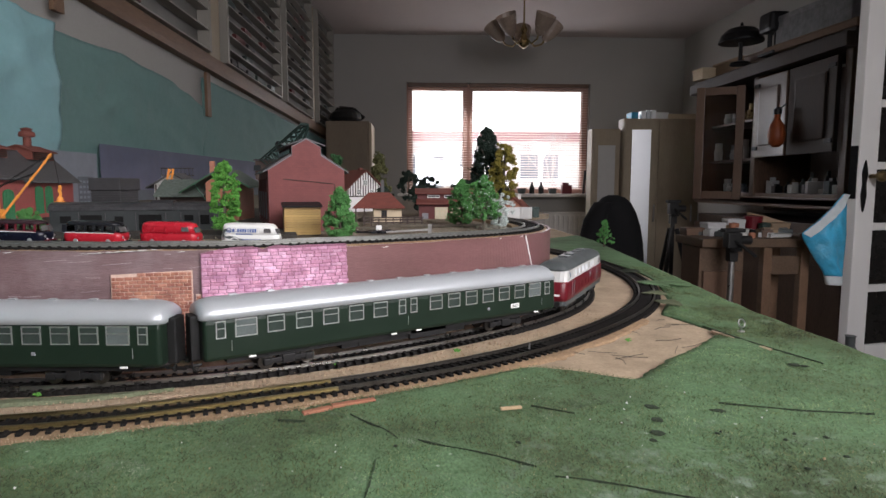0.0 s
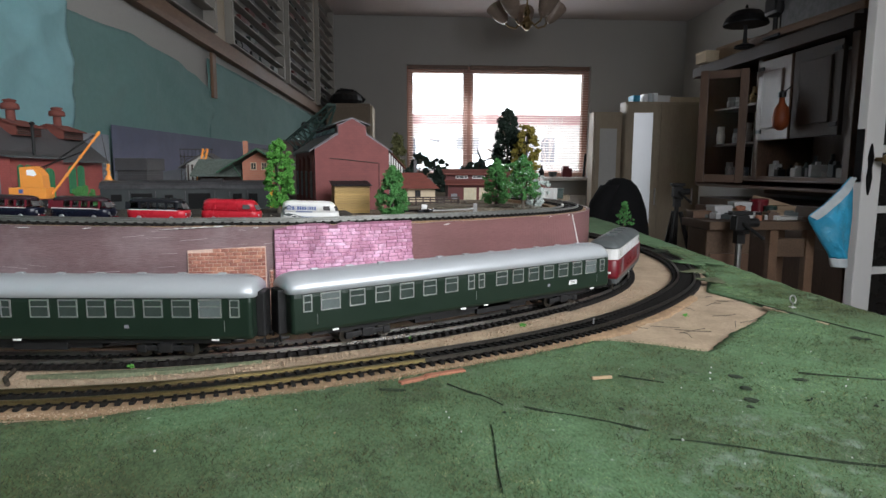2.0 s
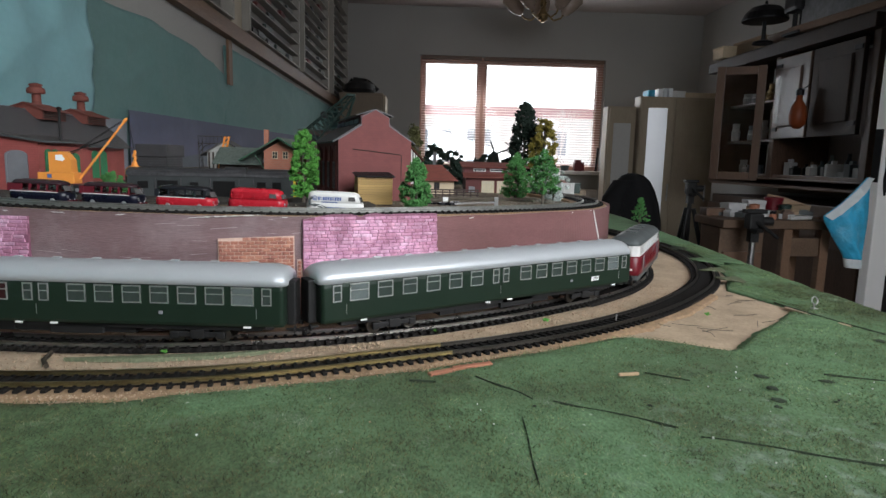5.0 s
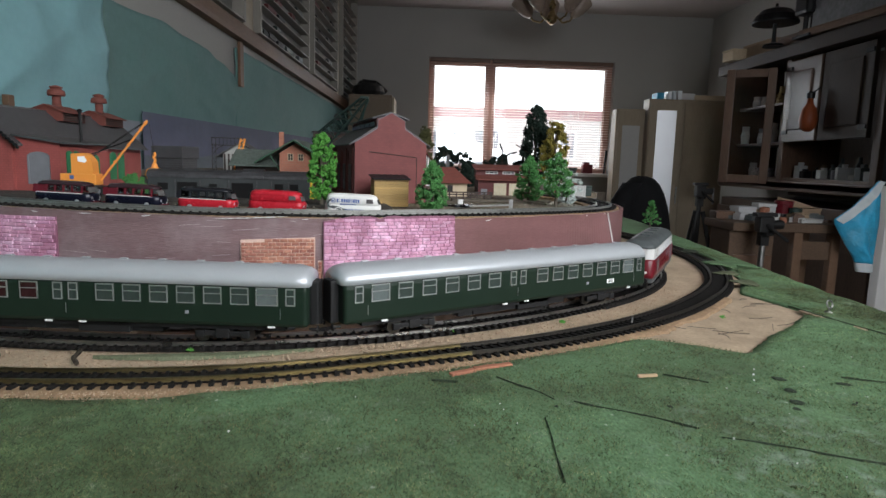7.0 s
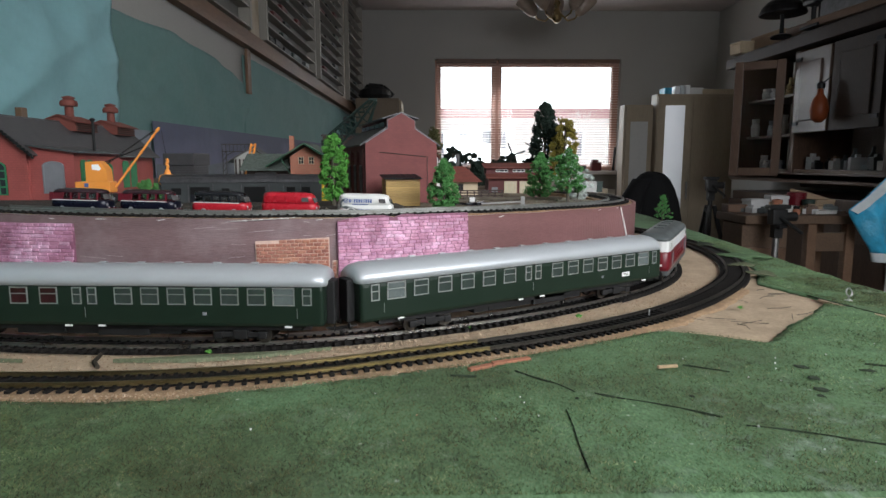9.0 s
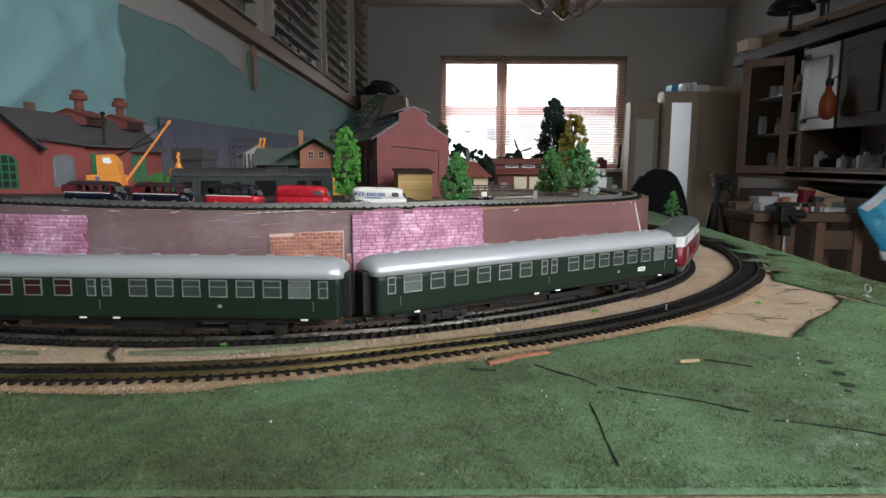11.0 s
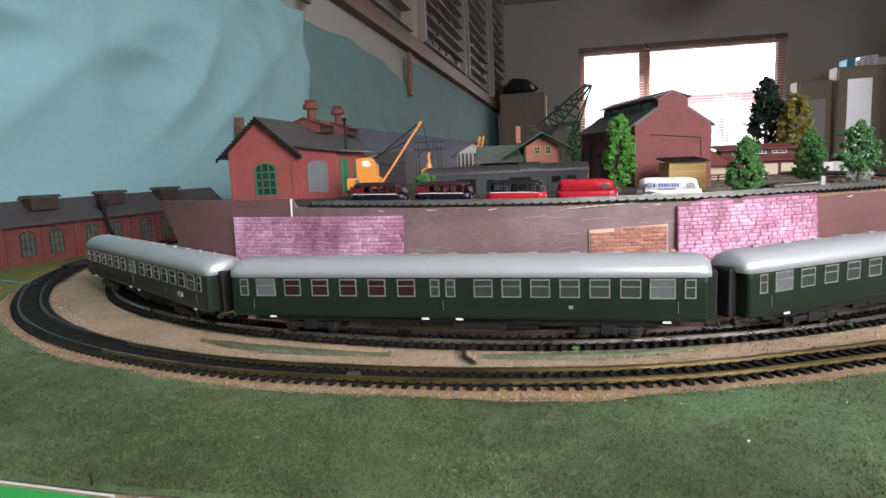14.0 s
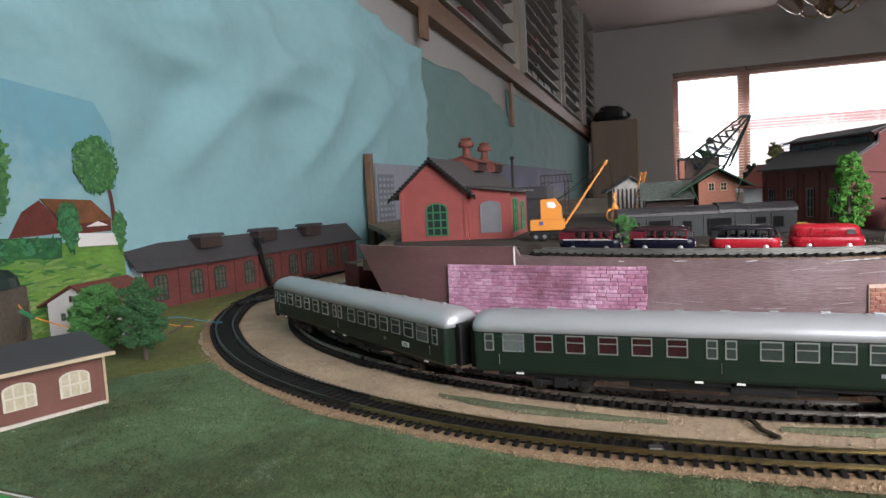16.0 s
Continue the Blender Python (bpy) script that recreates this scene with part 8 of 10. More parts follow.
STROKES = [(0.034, 0.135, 0.045), (0.050, 0.180, 0.055), (0.075, 0.230, 0.070), (0.026, 0.105, 0.040), (0.100, 0.265, 0.090)]
M["paint_stroke"] = piece_material("paint_stroke", STROKES, True, 0.8, 200)
M["hedge_stroke"] = piece_material("hedge_stroke", [(0.02, 0.10, 0.04), (0.04, 0.16, 0.05), (0.03, 0.20, 0.09), (0.06, 0.22, 0.07)], True, 0.8, 200)
M["field_stroke"] = piece_material("field_stroke", [(0.12, 0.27, 0.045), (0.20, 0.35, 0.07), (0.055, 0.20, 0.04), (0.26, 0.37, 0.11), (0.03, 0.15, 0.04)], True, 0.8, 200)


def strokes(name, cx, cz, rx, rz, count, size, mat, lift, wide=1.0, seed=1):
    """Many small dabs of paint round a middle."""
    rnd = random.Random(seed)
    verts, faces = [], []
    for i in range(count):
        a, r = rnd.uniform(0, 2 * math.pi), math.sqrt(rnd.random()) * rnd.uniform(0.92, 1.06)
        x, z = cx + rx * r * math.cos(a), paint_z(cz + rz * r * math.sin(a))
        if not 0.004 < x < 0.500 or z < 0.004:
            continue
        t, l, w = rnd.uniform(0, math.pi) if wide == 1.0 else rnd.uniform(-0.25, 0.25), size * rnd.uniform(0.5, 1.3) * wide, size * rnd.uniform(0.25, 0.6)
        b0, yy = len(verts), -0.0006 - 0.0005 * lift - 0.0004 * i / count
        for k in range(7):
            u = 2 * math.pi * k / 7
            p, q = l * math.cos(u) * rnd.uniform(0.8, 1.2), w * math.sin(u) * rnd.uniform(0.8, 1.2)
            verts.append((x + p * math.cos(t) - q * math.sin(t), yy, z + p * math.sin(t) + q * math.cos(t)))
        faces.append(tuple(range(b0, b0 + 7)))
    me = bpy.data.meshes.new(name)
    me.from_pydata(verts, [], faces)
    me.materials.append(M[mat])
    o = new(name, me)
    o.parent = lp


strokes("painted_foliage", 0.470, 0.188, 0.029, 0.033, 420, 0.0034, "paint_stroke", 8, seed=2)
strokes("painted_foliage", 0.325, 0.180, 0.044, 0.080, 620, 0.0046, "paint_stroke", 8, seed=3)
strokes("painted_foliage", 0.494, 0.094, 0.010, 0.026, 110, 0.0034, "paint_stroke", 8, seed=4)
strokes("painted_foliage", 0.428, 0.108, 0.013, 0.038, 200, 0.0034, "hedge_stroke", 8, seed=5)
strokes("painted_foliage", 0.21, 0.077, 0.21, 0.014, 560, 0.0044, "hedge_stroke", 3, seed=6)
strokes("painted_meadow", 0.25, 0.035, 0.25, 0.036, 1100, 0.0044, "field_stroke", 2, 2.4, seed=7)
patch("ivy", blob(0.428, 0.108, 0.013, 0.038, seed=3), "paint_hedge", 6)
patch("tree_trunk", [(0.486, 0.090), (0.492, 0.090), (0.489, 0.150), (0.484, 0.175), (0.480, 0.175), (0.485, 0.148)], "paint_barn", 6)
patch("tree_crown", blob(0.470, 0.188, 0.028, 0.032, seed=7), "paint_leaf", 7)
patch("tree_crown", blob(0.325, 0.180, 0.044, 0.080, seed=11), "paint_leaf", 7)
patch("bush", blob(0.494, 0.094, 0.010, 0.026, seed=5), "paint_leaf", 7)

# shelf rail on the wall
def rail_z(y):
    return 0.652 - 0.0395 * (y - 1.75)


bm = B()
k = math.sqrt(1 + WS * WS)
prev = None
for i in range(21):
    y = 0.9 + (5.33 - 0.9) * i / 20
    ring = []
    for d, dz in ((0.004, -0.018), (0.040, -0.018), (0.042, 0.0), (0.042, 0.042), (0.004, 0.042)):
        ring.append(bm.verts.new((wall_x(y) + d / k, y - WS * d / k, rail_z(y) + dz)))
    if prev:
        for j in range(5):
            bm.faces.new((prev[j], ring[j], ring[(j + 1) % 5], prev[(j + 1) % 5]))
    else:
        bm.faces.new(ring)
    prev = ring
bm.faces.new(prev[::-1])
bmesh.ops.recalc_face_normals(bm, faces=bm.faces[:])
single("wall_rail", bm, "wood_rail", "long brown wooden rail under the display cases", "rail", kind="structure")


def display_case(y0, y1, n, label, seed):
    rnd = random.Random(seed)
    m = wall_pose(y0, 0.0, 0.004)
    c = thing("display_case", m, label, "display case", "wall display cases")
    L = (y1 - y0) * k
    zb = rail_z(y0) + 0.045
    top = CEIL - 0.03
    slope = -0.0395 / k
    D = 0.050
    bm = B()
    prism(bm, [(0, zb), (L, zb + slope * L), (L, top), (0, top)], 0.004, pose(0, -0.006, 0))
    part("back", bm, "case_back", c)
    for x, w in ((0.0, 0.022), (L, 0.022)):
        bm = B()
        z0 = zb + slope * x
        box(bm, w, D, top - z0, min(max(x, w / 2), L - w / 2), -D / 2 - 0.007, (top + z0) / 2, bevel=0.002)
        part("side", bm, "case_paint", c)
    for i in range(n):
        z = zb + 0.004 + (top - zb - 0.03) * i / n
        bm = B()
        box(bm, L - 0.046, D - 0.006, 0.006, 0, 0, 0)
        s = part("shelf", bm, "case_paint", c)
        s.matrix_basis = pose(L / 2, -D / 2 - 0.008, z + slope * L / 2, 0, -math.degrees(math.atan(slope)), 0)
    bm = B()
    box(bm, L, D, 0.02, L / 2, -D / 2 - 0.007, top + 0.011)
    part("top", bm, "case_paint", c)
    # model trains standing on the shelves
    for i in range(n):
        z = zb + 0.0075 + (top - zb - 0.03) * i / n
        x = 0.05 + rnd.random() * 0.1
        while x < L - 0.16:
            w = rnd.uniform(0.06, 0.14)
            if rnd.random() < 0.62:
                bm = B()
                h = rnd.uniform(0.026, 0.036)
                box(bm, w, 0.024, h * 0.55, 0, 0, h * 0.55, bevel=0.002)
                box(bm, w * 0.96, 0.020, h * 0.22, 0, 0, h * 0.92, bevel=0.003)
                for u in (-0.32, -0.2, 0.2, 0.32):
                    cyl(bm, 0.005, 0.005, 0.02, w * u, 0.01, 0.005, rx=90, seg=8)
                xc = x + w / 2
                col = rnd.choice(("under_black", "under_black", "dark_green", "crane_dark", "maroon_wood", "loco_grey"))
                single("model_wagon", bm, col, "dark model wagon on a display shelf", "model train",
                       m @ pose(xc, -0.034, z + slope * xc + 0.0005, 0, -math.degrees(math.atan(slope)), 0), "wagons in the display cases")
            x += w + rnd.uniform(0.01, 0.12)
    return c


display_case(1.55, 2.62, 8, "white display case of model trains on the wall", 3)
display_case(2.80, 3.66, 11, "white display case crowded with model trains", 4)
display_case(3.76, 4.45, 11, "white display case half full of model trains", 5)
display_case(4.62, 5.22, 11, "white display case half full of model trains", 6)
for y, w in ((2.71, 0.12), (4.53, 0.11)):
    bm = B()
    box(bm, w, 0.03, CEIL - rail_z(y) - 0.045, 0, 0, (CEIL + rail_z(y) + 0.045) / 2 - 0.004, bevel=0.003)
    single("case_upright", bm, "wood_light", "pale wooden upright between two display cases", "upright", wall_pose(y, 0.0, 0.022), "case uprights")

# ---- furniture and things of the room ----
# tall cupboard in the far corner with a black bag on top
cu = thing("corner_cupboard", pose(-0.505, 4.98, FLOOR), "tall plain brown cupboard in the corner", "cupboard")
bm = B()
box(bm, 0.33, 0.36, 1.465, 0, 0, 0.7325, bevel=0.004)
part("body", bm, "cupboard_brown", cu)
bm = B()
box(bm, 0.31, 0.018, 1.42, 0, -0.190, 0.73, bevel=0.003)
dr = part("door", bm, "cupboard_brown", cu)
bm = B()
box(bm, 0.018, 0.37, 1.44, 0.174, 0, 0.73, bevel=0.002)
part("side_edge", bm, "wood_light", cu)
bm = B()
lathe(bm, [(0.11, 0), (0.13, 0.03), (0.115, 0.07), (0.07, 0.095), (0.02, 0.10)], seg=18)
tube(bm, [(-0.12, 0, 0.02), (-0.05, 0.0, 0.11), (0.06, 0, 0.10), (0.14, 0.0, 0.03)], 0.018, 8)
single("black_bag", bm, "black_plastic", "black crumpled bag on the cupboard", "bag", pose(-0.53, 4.93, FLOOR + 1.466))

# beige wardrobe with a frosted strip, and a narrow cabinet beside it
wr = thing("wardrobe", pose(1.805, 4.52, FLOOR), "pale beige wardrobe with a frosted door strip", "wardrobe")
bm = B()
box(bm, 0.57, 0.12, 1.462, 0, 0, 0.731, bevel=0.004)
part("body", bm, "wood_light", wr)
for x, w in ((-0.16, 0.24), (0.125, 0.31)):
    bm = B()
    box(bm, w, 0.018, 1.43, x, -0.069, 0.731, bevel=0.003)
    d = part("door", bm, "wood_light", wr)
    if x < 0:
        bm = B()
        box(bm, 0.135, 0.006, 1.32, x - 0.002, -0.080, 0.72)
        part("frosted_strip", bm, "satin_glass", d)
        d.matrix_basis = pose(-0.28, -0.06, 0, 0, 0, -7) @ pose(0.28, 0.06, 0)   # stands ajar
    bm = B()
    rod(bm, (x + 0.1, -0.085, 0.72), (x + 0.1, -0.085, 0.84), 0.006, 8)
    part("handle", bm, "steel", d)
nc = thing("narrow_cabinet", pose(1.405, 4.56, FLOOR), "narrow beige cabinet with a pale panel", "cabinet")
bm = B()
box(bm, 0.21, 0.12, 1.39, 0, 0, 0.695, bevel=0.004)
part("body", bm, "wood_light", nc)
bm = B()
box(bm, 0.19, 0.018, 1.36, 0, -0.069, 0.695, bevel=0.003)
d = part("door", bm, "wood_light", nc)
bm = B()
box(bm, 0.125, 0.006, 1.22, 0, -0.080, 0.66)
part("panel", bm, "loco_white", d)
for i, (x, w, h, mt) in enumerate(((1.60, 0.05, 0.045, "bag_blue"), (1.665, 0.03, 0.055, "frosted"), (1.70, 0.025, 0.06, "bag_white"), (1.74, 0.03, 0.062, "frosted"), (1.80, 0.10, 0.045, "print_white"))):
    bm = B()
    box(bm, w, 0.11, h, 0, 0, h / 2, bevel=0.002)
    box(bm, w * 0.8, 0.106, h * 0.92, 0, -0.004, h / 2)
    single("book", bm, mt, "book or box lying on the wardrobe", "book", pose(x, 4.52, FLOOR + 1.4625), "books on the wardrobe")
bm = B()
box(bm, 0.24, 0.11, 0.035, 0, 0, 0.0175, bevel=0.003)
single("cardboard_box", bm, "cream", "long pale box lying on the wardrobe", "box", pose(1.96, 4.52, FLOOR + 1.4625), "boxes")

# black jacket over a chair
ch = thing("office_chair", pose(0.890, 2.72, FLOOR), "chair with a black jacket hung over its back", "chair")
bm = B()
lathe(bm, [(0.24, 0.0), (0.24, 0.05), (0.20, 0.07)], 0, 0, 0.45, 20)
part("seat", bm, "black_cloth", ch)
bm = B()
cyl(bm, 0.03, 0.03, 0.40, 0, 0, 0.06)
part("column", bm, "black_plastic", ch)
for kx in range(5):
    bm = B()
    a = 2 * math.pi * kx / 5
    rod(bm, (0, 0, 0.07), (0.26 * math.cos(a), 0.26 * math.sin(a), 0.03), 0.018, 8)
    part("leg", bm, "black_plastic", ch)
bm = B()
rings = []
for z, w, d, cx in ((0.42, 0.135, 0.11, 0.03), (0.55, 0.126, 0.10, 0.03), (0.72, 0.113, 0.095, 0.022), (0.80, 0.105, 0.09, 0.016), (0.86, 0.092, 0.085, 0.010), (0.90, 0.074, 0.07, 0.006), (0.925, 0.050, 0.05, 0.004), (0.936, 0.020, 0.03, 0.0)):
    rings.append([(cx + w * math.cos(2 * math.pi * q / 24) * (1 + 0.10 * noise.noise((q * 0.9, z * 6, 0))), 0.02 + d * math.sin(2 * math.pi * q / 24) * (1 + 0.15 * noise.noise((q * 1.3, z * 7, 5))), z) for q in range(24)])
loft(bm, rings)
part("jacket", bm, "black_cloth", ch, "black jacket", smooth=True)
bm = B()
rings = []
for z, w, d, cx in ((0.55, 0.05, 0.05, -0.125), (0.70, 0.050, 0.055, -0.118), (0.83, 0.050, 0.055, -0.090), (0.905, 0.040, 0.05, -0.055)):
    rings.append([(cx + w * math.cos(2 * math.pi * q / 16), -0.02 + d * math.sin(2 * math.pi * q / 16), z) for q in range(16)])
loft(bm, rings)
part("sleeve", bm, "black_cloth", ch, smooth=True)

# photo tripods
def tripod(x, y, top, label, head, leg, slim=0.6, drop=0.13):
    t = thing("tripod", pose(x, y, FLOOR), label, "tripod", "tripods")
    hgt = top - FLOOR
    bm = B()
    cyl(bm, 0.011, 0.011, 0.40, 0, 0, hgt - 0.50, seg=10)
    part("column", bm, head, t)
    for q in range(3):
        bm = B()
        a = radians(90 + 120 * q + 18)
        rod(bm, (0.02 * math.cos(a), 0.02 * math.sin(a), hgt - drop), (0.11 * math.cos(a), 0.11 * math.sin(a), min(hgt * 0.45, hgt - drop - 0.1)), 0.011, 8)
        rod(bm, (0.11 * math.cos(a), 0.11 * math.sin(a), min(hgt * 0.45, hgt - drop - 0.1)), (0.20 * math.cos(a), 0.20 * math.sin(a), 0.0), 0.010, 8)
        part("leg", bm, leg, t)
    bm = B()
    box(bm, 0.075 * slim, 0.06 * slim, 0.055, 0, 0, hgt - 0.03, bevel=0.008 * slim)
    box(bm, 0.11 * slim, 0.05 * slim, 0.014, 0, 0, hgt + 0.005, bevel=0.003)
    box(bm, 0.03, 0.03, 0.05, 0, 0, hgt - 0.08)
    cyl(bm, 0.016, 0.016, 0.05 * slim + 0.01, 0.03 * slim, 0, hgt - 0.03, ry=90, seg=12)
    box(bm, 0.05 * slim, 0.05 * slim, 0.012, 0, -0.02, hgt - 0.062, rz=20, bevel=0.003)
    part("head", bm, "black_plastic", t)
    bm = B()
    rod(bm, (0.0, -0.02, hgt - 0.03), (0.06 * slim, -0.12 * slim, hgt - 0.08), 0.006, 8)
    part("pan_handle", bm, "black_plastic", t)
    return t


tripod(1.288, 3.02, 0.045, "black photo tripod standing before the dresser", "black_plastic", "black_plastic", 0.62)
tripod(1.135, 2.15, -0.035, "tripod with a bright steel column by the bench", "steel", "black_plastic", 0.7, 0.36)

# dresser along the right wall
HX = 1.86
hu = thing("dresser", pose(HX, 0, FLOOR), "large dark oak dresser with open shelf and cluttered top", "dresser")


def dpart(name, sx, sy, sz, x, y, z, mat="wood_dark", bevel=0.004, parent=None):
    return part(name, box(B(), sx, sy, sz, x, y, z - FLOOR, bevel=bevel), mat, parent or hu)


Y0, Y1 = 2.61, 4.00          # near and far ends
dpart("base", 0.46, Y1 - Y0, 0.80, 0.25, (Y0 + Y1) / 2, FLOOR + 0.40)
dpart("counter", 0.50, Y1 - Y0 + 0.04, 0.035, 0.24, (Y0 + Y1) / 2, FLOOR + 0.9, "wood_mid")
dpart("back", 0.02, Y1 - Y0, 0.80, 0.47, (Y0 + Y1) / 2, 0.37)
dpart("shelf", 0.30, Y1 - Y0 - 0.04, 0.03, 0.17, (Y0 + Y1) / 2, 0.075, "wood_mid")
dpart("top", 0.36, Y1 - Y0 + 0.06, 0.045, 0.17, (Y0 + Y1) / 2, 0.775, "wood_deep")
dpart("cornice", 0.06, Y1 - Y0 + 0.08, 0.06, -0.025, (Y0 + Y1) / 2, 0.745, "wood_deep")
for y in (Y0 + 0.03, 3.36, Y1 - 0.03):
    dpart("upright", 0.32, 0.045, 0.74, 0.17, y, 0.40)
dpart("drawer_rail", 0.03, Y1 - Y0, 0.05, 0.005, (Y0 + Y1) / 2, 0.045, "wood_mid")
# glazed door of the far half, swung open into the room
GY = 3.445
gd = dpart("glazed_door", 0.024, 0.045, 0.64, 0.0, GY + 0.0225, 0.37, "wood_mid")
dpart("stile", 0.024, 0.045, 0.64, 0.0, GY + 0.2325, 0.37, "wood_mid", parent=gd)
for z in (0.075, 0.665):
    dpart("rail", 0.022, 0.164, 0.045, 0.0, GY + 0.1275, z, "wood_mid", parent=gd)
dpart("pane", 0.004, 0.164, 0.55, 0.004, GY + 0.1275, 0.37, "cabinet_glass", 0, parent=gd)
gd.matrix_basis = pose(0, GY, 0, 0, 0, 58) @ pose(0, -GY, 0)
for z in (0.28, 0.50):
    dpart("inner_shelf", 0.26, 0.52, 0.014, 0.19, 3.70, z, "wood_dark", 0.002)
rs = random.Random(31)
for z in (0.0905, 0.2875, 0.5075):
    for q in range(6):
        h = rs.uniform(0.04, 0.12)
        bm = B()
        lathe(bm, [(0.022, 0), (0.026, h * 0.5), (0.020, h * 0.7), (0.022, h)], seg=12)
        single("crockery", bm, rs.choice(("shutter_grey", "dusty_white", "loco_white", "brass", "silver")), "piece of crockery behind the dresser's glass door", "crockery", pose(1.955 + rs.uniform(-0.03, 0.05), 3.50 + 0.075 * q, z), "crockery in the dresser")
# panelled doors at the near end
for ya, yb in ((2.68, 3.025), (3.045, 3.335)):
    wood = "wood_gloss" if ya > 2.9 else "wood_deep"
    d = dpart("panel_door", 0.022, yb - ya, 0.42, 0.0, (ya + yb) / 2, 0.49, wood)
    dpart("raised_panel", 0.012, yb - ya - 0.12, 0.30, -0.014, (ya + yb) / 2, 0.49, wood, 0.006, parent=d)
    for z in (0.33, 0.66):
        part("hinge", box(B(), 0.006, 0.05, 0.02, -0.014, yb - 0.03 if ya > 2.9 else ya + 0.03, z - FLOOR, bevel=0.002), "iron", d)
for y in (3.9, 3.7, 3.5, 3.2, 2.95, 2.7):
    dpart("drawer", 0.02, 0.17, 0.14, -0.002, y, -0.17, "wood_dark", 0.004)
# clutter on the dresser
clut = [("box", 0.10, 0.12, 0.07, 1.86, 3.95, 0.7985, "cream"), ("box", 0.14, 0.30, 0.09, 1.98, 3.78, 0.7985, "cardboard"), ("board", 0.34, 0.62, 0.035, 2.00, 2.90, 0.7985, "wood_rail"), ("plastic_crate", 0.30, 0.50, 0.14, 2.00, 2.90, 0.8345, "cloudy"),
        ("box", 0.20, 0.30, 0.05, 1.96, 3.32, 0.7985, "wood_mid"), ("box", 0.10, 0.10, 0.12, 2.1, 2.62, 0.7985, "cardboard")]
for nm, sx, sy, sz, x, y, z, mt in clut:
    bm = B()
    box(bm, sx, sy, sz, 0, 0, sz / 2, bevel=0.006)
    box(bm, sx + 0.006, sy + 0.006, sz * 0.18, 0, 0, sz * 0.92, bevel=0.003)
    single(nm, bm, mt, {"box": "box stored on top of the dresser", "board": "reddish brown board lying on the dresser"}.get(nm, "cloudy plastic crate on the dresser"), "box", pose(x, y, z, 0, 0, 4), "boxes")
lm = thing("table_lamp", pose(1.80, 3.42, 0.7985), "dark table lamp with a wide domed shade", "lamp")
bm = B()
lathe(bm, [(0.07, 0), (0.065, 0.015), (0.015, 0.03), (0.012, 0.14), (0.018, 0.16), (0.010, 0.20)], seg=18)
part("stand", bm, "iron", lm)
bm = B()
lathe(bm, [(0.150, 0.155), (0.152, 0.165), (0.135, 0.205), (0.095, 0.245), (0.04, 0.262), (0.012, 0.27), (0.008, 0.29), (0.002, 0.295)], seg=26)
part("shade", bm, "iron", lm, "dark domed shade")
lm.matrix_basis = pose(1.815, 3.44, 0.7985) @ Matrix.Scale(0.78, 4)
bs = thing("black_figure_stand", pose(1.845, 3.18, 0.7985), "black iron stand on the dresser's edge", "stand")
bm = B()
box(bm, 0.10, 0.12, 0.10, 0, 0, 0.16, bevel=0.02)
rod(bm, (0, 0.03, 0), (0, 0.03, 0.13), 0.012, 8)
rod(bm, (0, -0.03, 0), (0, -0.03, 0.13), 0.012, 8)
box(bm, 0.08, 0.14, 0.012, 0, 0, 0.006)
part("body", bm, "iron", bs)
bm = B()
lathe(bm, [(0.014, 0.02), (0.036, 0.04), (0.042, 0.08), (0.032, 0.13), (0.015, 0.155), (0.012, 0.185)], seg=18)
ob = thing("orange_flask", pose(1.795, 3.02, 0.30), "orange hanging flask with a dark cap", "flask")
part("body", bm, "orange_bag", ob, smooth=True)
bm = B()
lathe(bm, [(0.018, 0.18), (0.020, 0.205), (0.006, 0.215)], seg=14)
rod(bm, (0, 0, 0.2), (0.045, 0, 0.235), 0.003, 6)
part("cap", bm, "iron", ob)
rs = random.Random(12)
for i in range(16):
    y = 2.68 + 0.043 * i
    if 3.30 < y < 3.42:
        continue
    h = rs.uniform(0.03, 0.11)
    bm = B()
    if i % 3 == 0:
        lathe(bm, [(0.018, 0), (0.02, h * 0.6), (0.008, h * 0.8), (0.008, h)], seg=10)
    else:
        box(bm, rs.uniform(0.03, 0.08), 0.038, h * 0.7, 0, 0, h * 0.35, bevel=0.004)
        box(bm, 0.02, 0.02, h * 0.2, 0, 0, h * 0.78)
    single("shelf_oddment", bm, rs.choice(("dusty_white", "wood_mid", "iron", "loco_white", "loco_grey", "shutter_grey")), "small oddment on the dresser shelf", "oddment", pose(1.95 + rs.uniform(-0.03, 0.04), y, 0.0905, 0, 0, rs.uniform(-20, 20)), "oddments on the shelf")

# workbench in front of the dresser, heaped with small things
BT = -0.068
wb = thing("workbench", pose(1.265, 2.47, FLOOR), "cluttered dark wooden workbench on square legs", "workbench")
bm = B()
box(bm, 0.43, 0.24, 0.032, 0.015, -0.12, BT - FLOOR - 0.016, bevel=0.004)
part("benchtop", bm, "wood_bench", wb)
for x, y in ((-0.16, -0.03), (0.20, -0.03), (0.060, -0.21), (0.205, -0.21)):
    bm = B()
    box(bm, 0.034, 0.034, BT - FLOOR - 0.033, x, y, (BT - FLOOR - 0.033) / 2, bevel=0.004)
    part("leg", bm, "wood_rail", wb)
bm = B()
box(bm, 0.17, 0.15, BT - FLOOR - 0.034, -0.110, -0.135, (BT - FLOOR - 0.034) / 2, bevel=0.004)
cb = part("cupboard", bm, "wood_bench", wb)
bm = B()
box(bm, 0.15, 0.016, 0.60, -0.110, -0.2195, 0.36, bevel=0.003)
part("door", bm, "wood_mid", cb)
bm = B()
box(bm, 0.108, 0.02, 0.07, 0.1325, -0.21, 0.68, bevel=0.003)
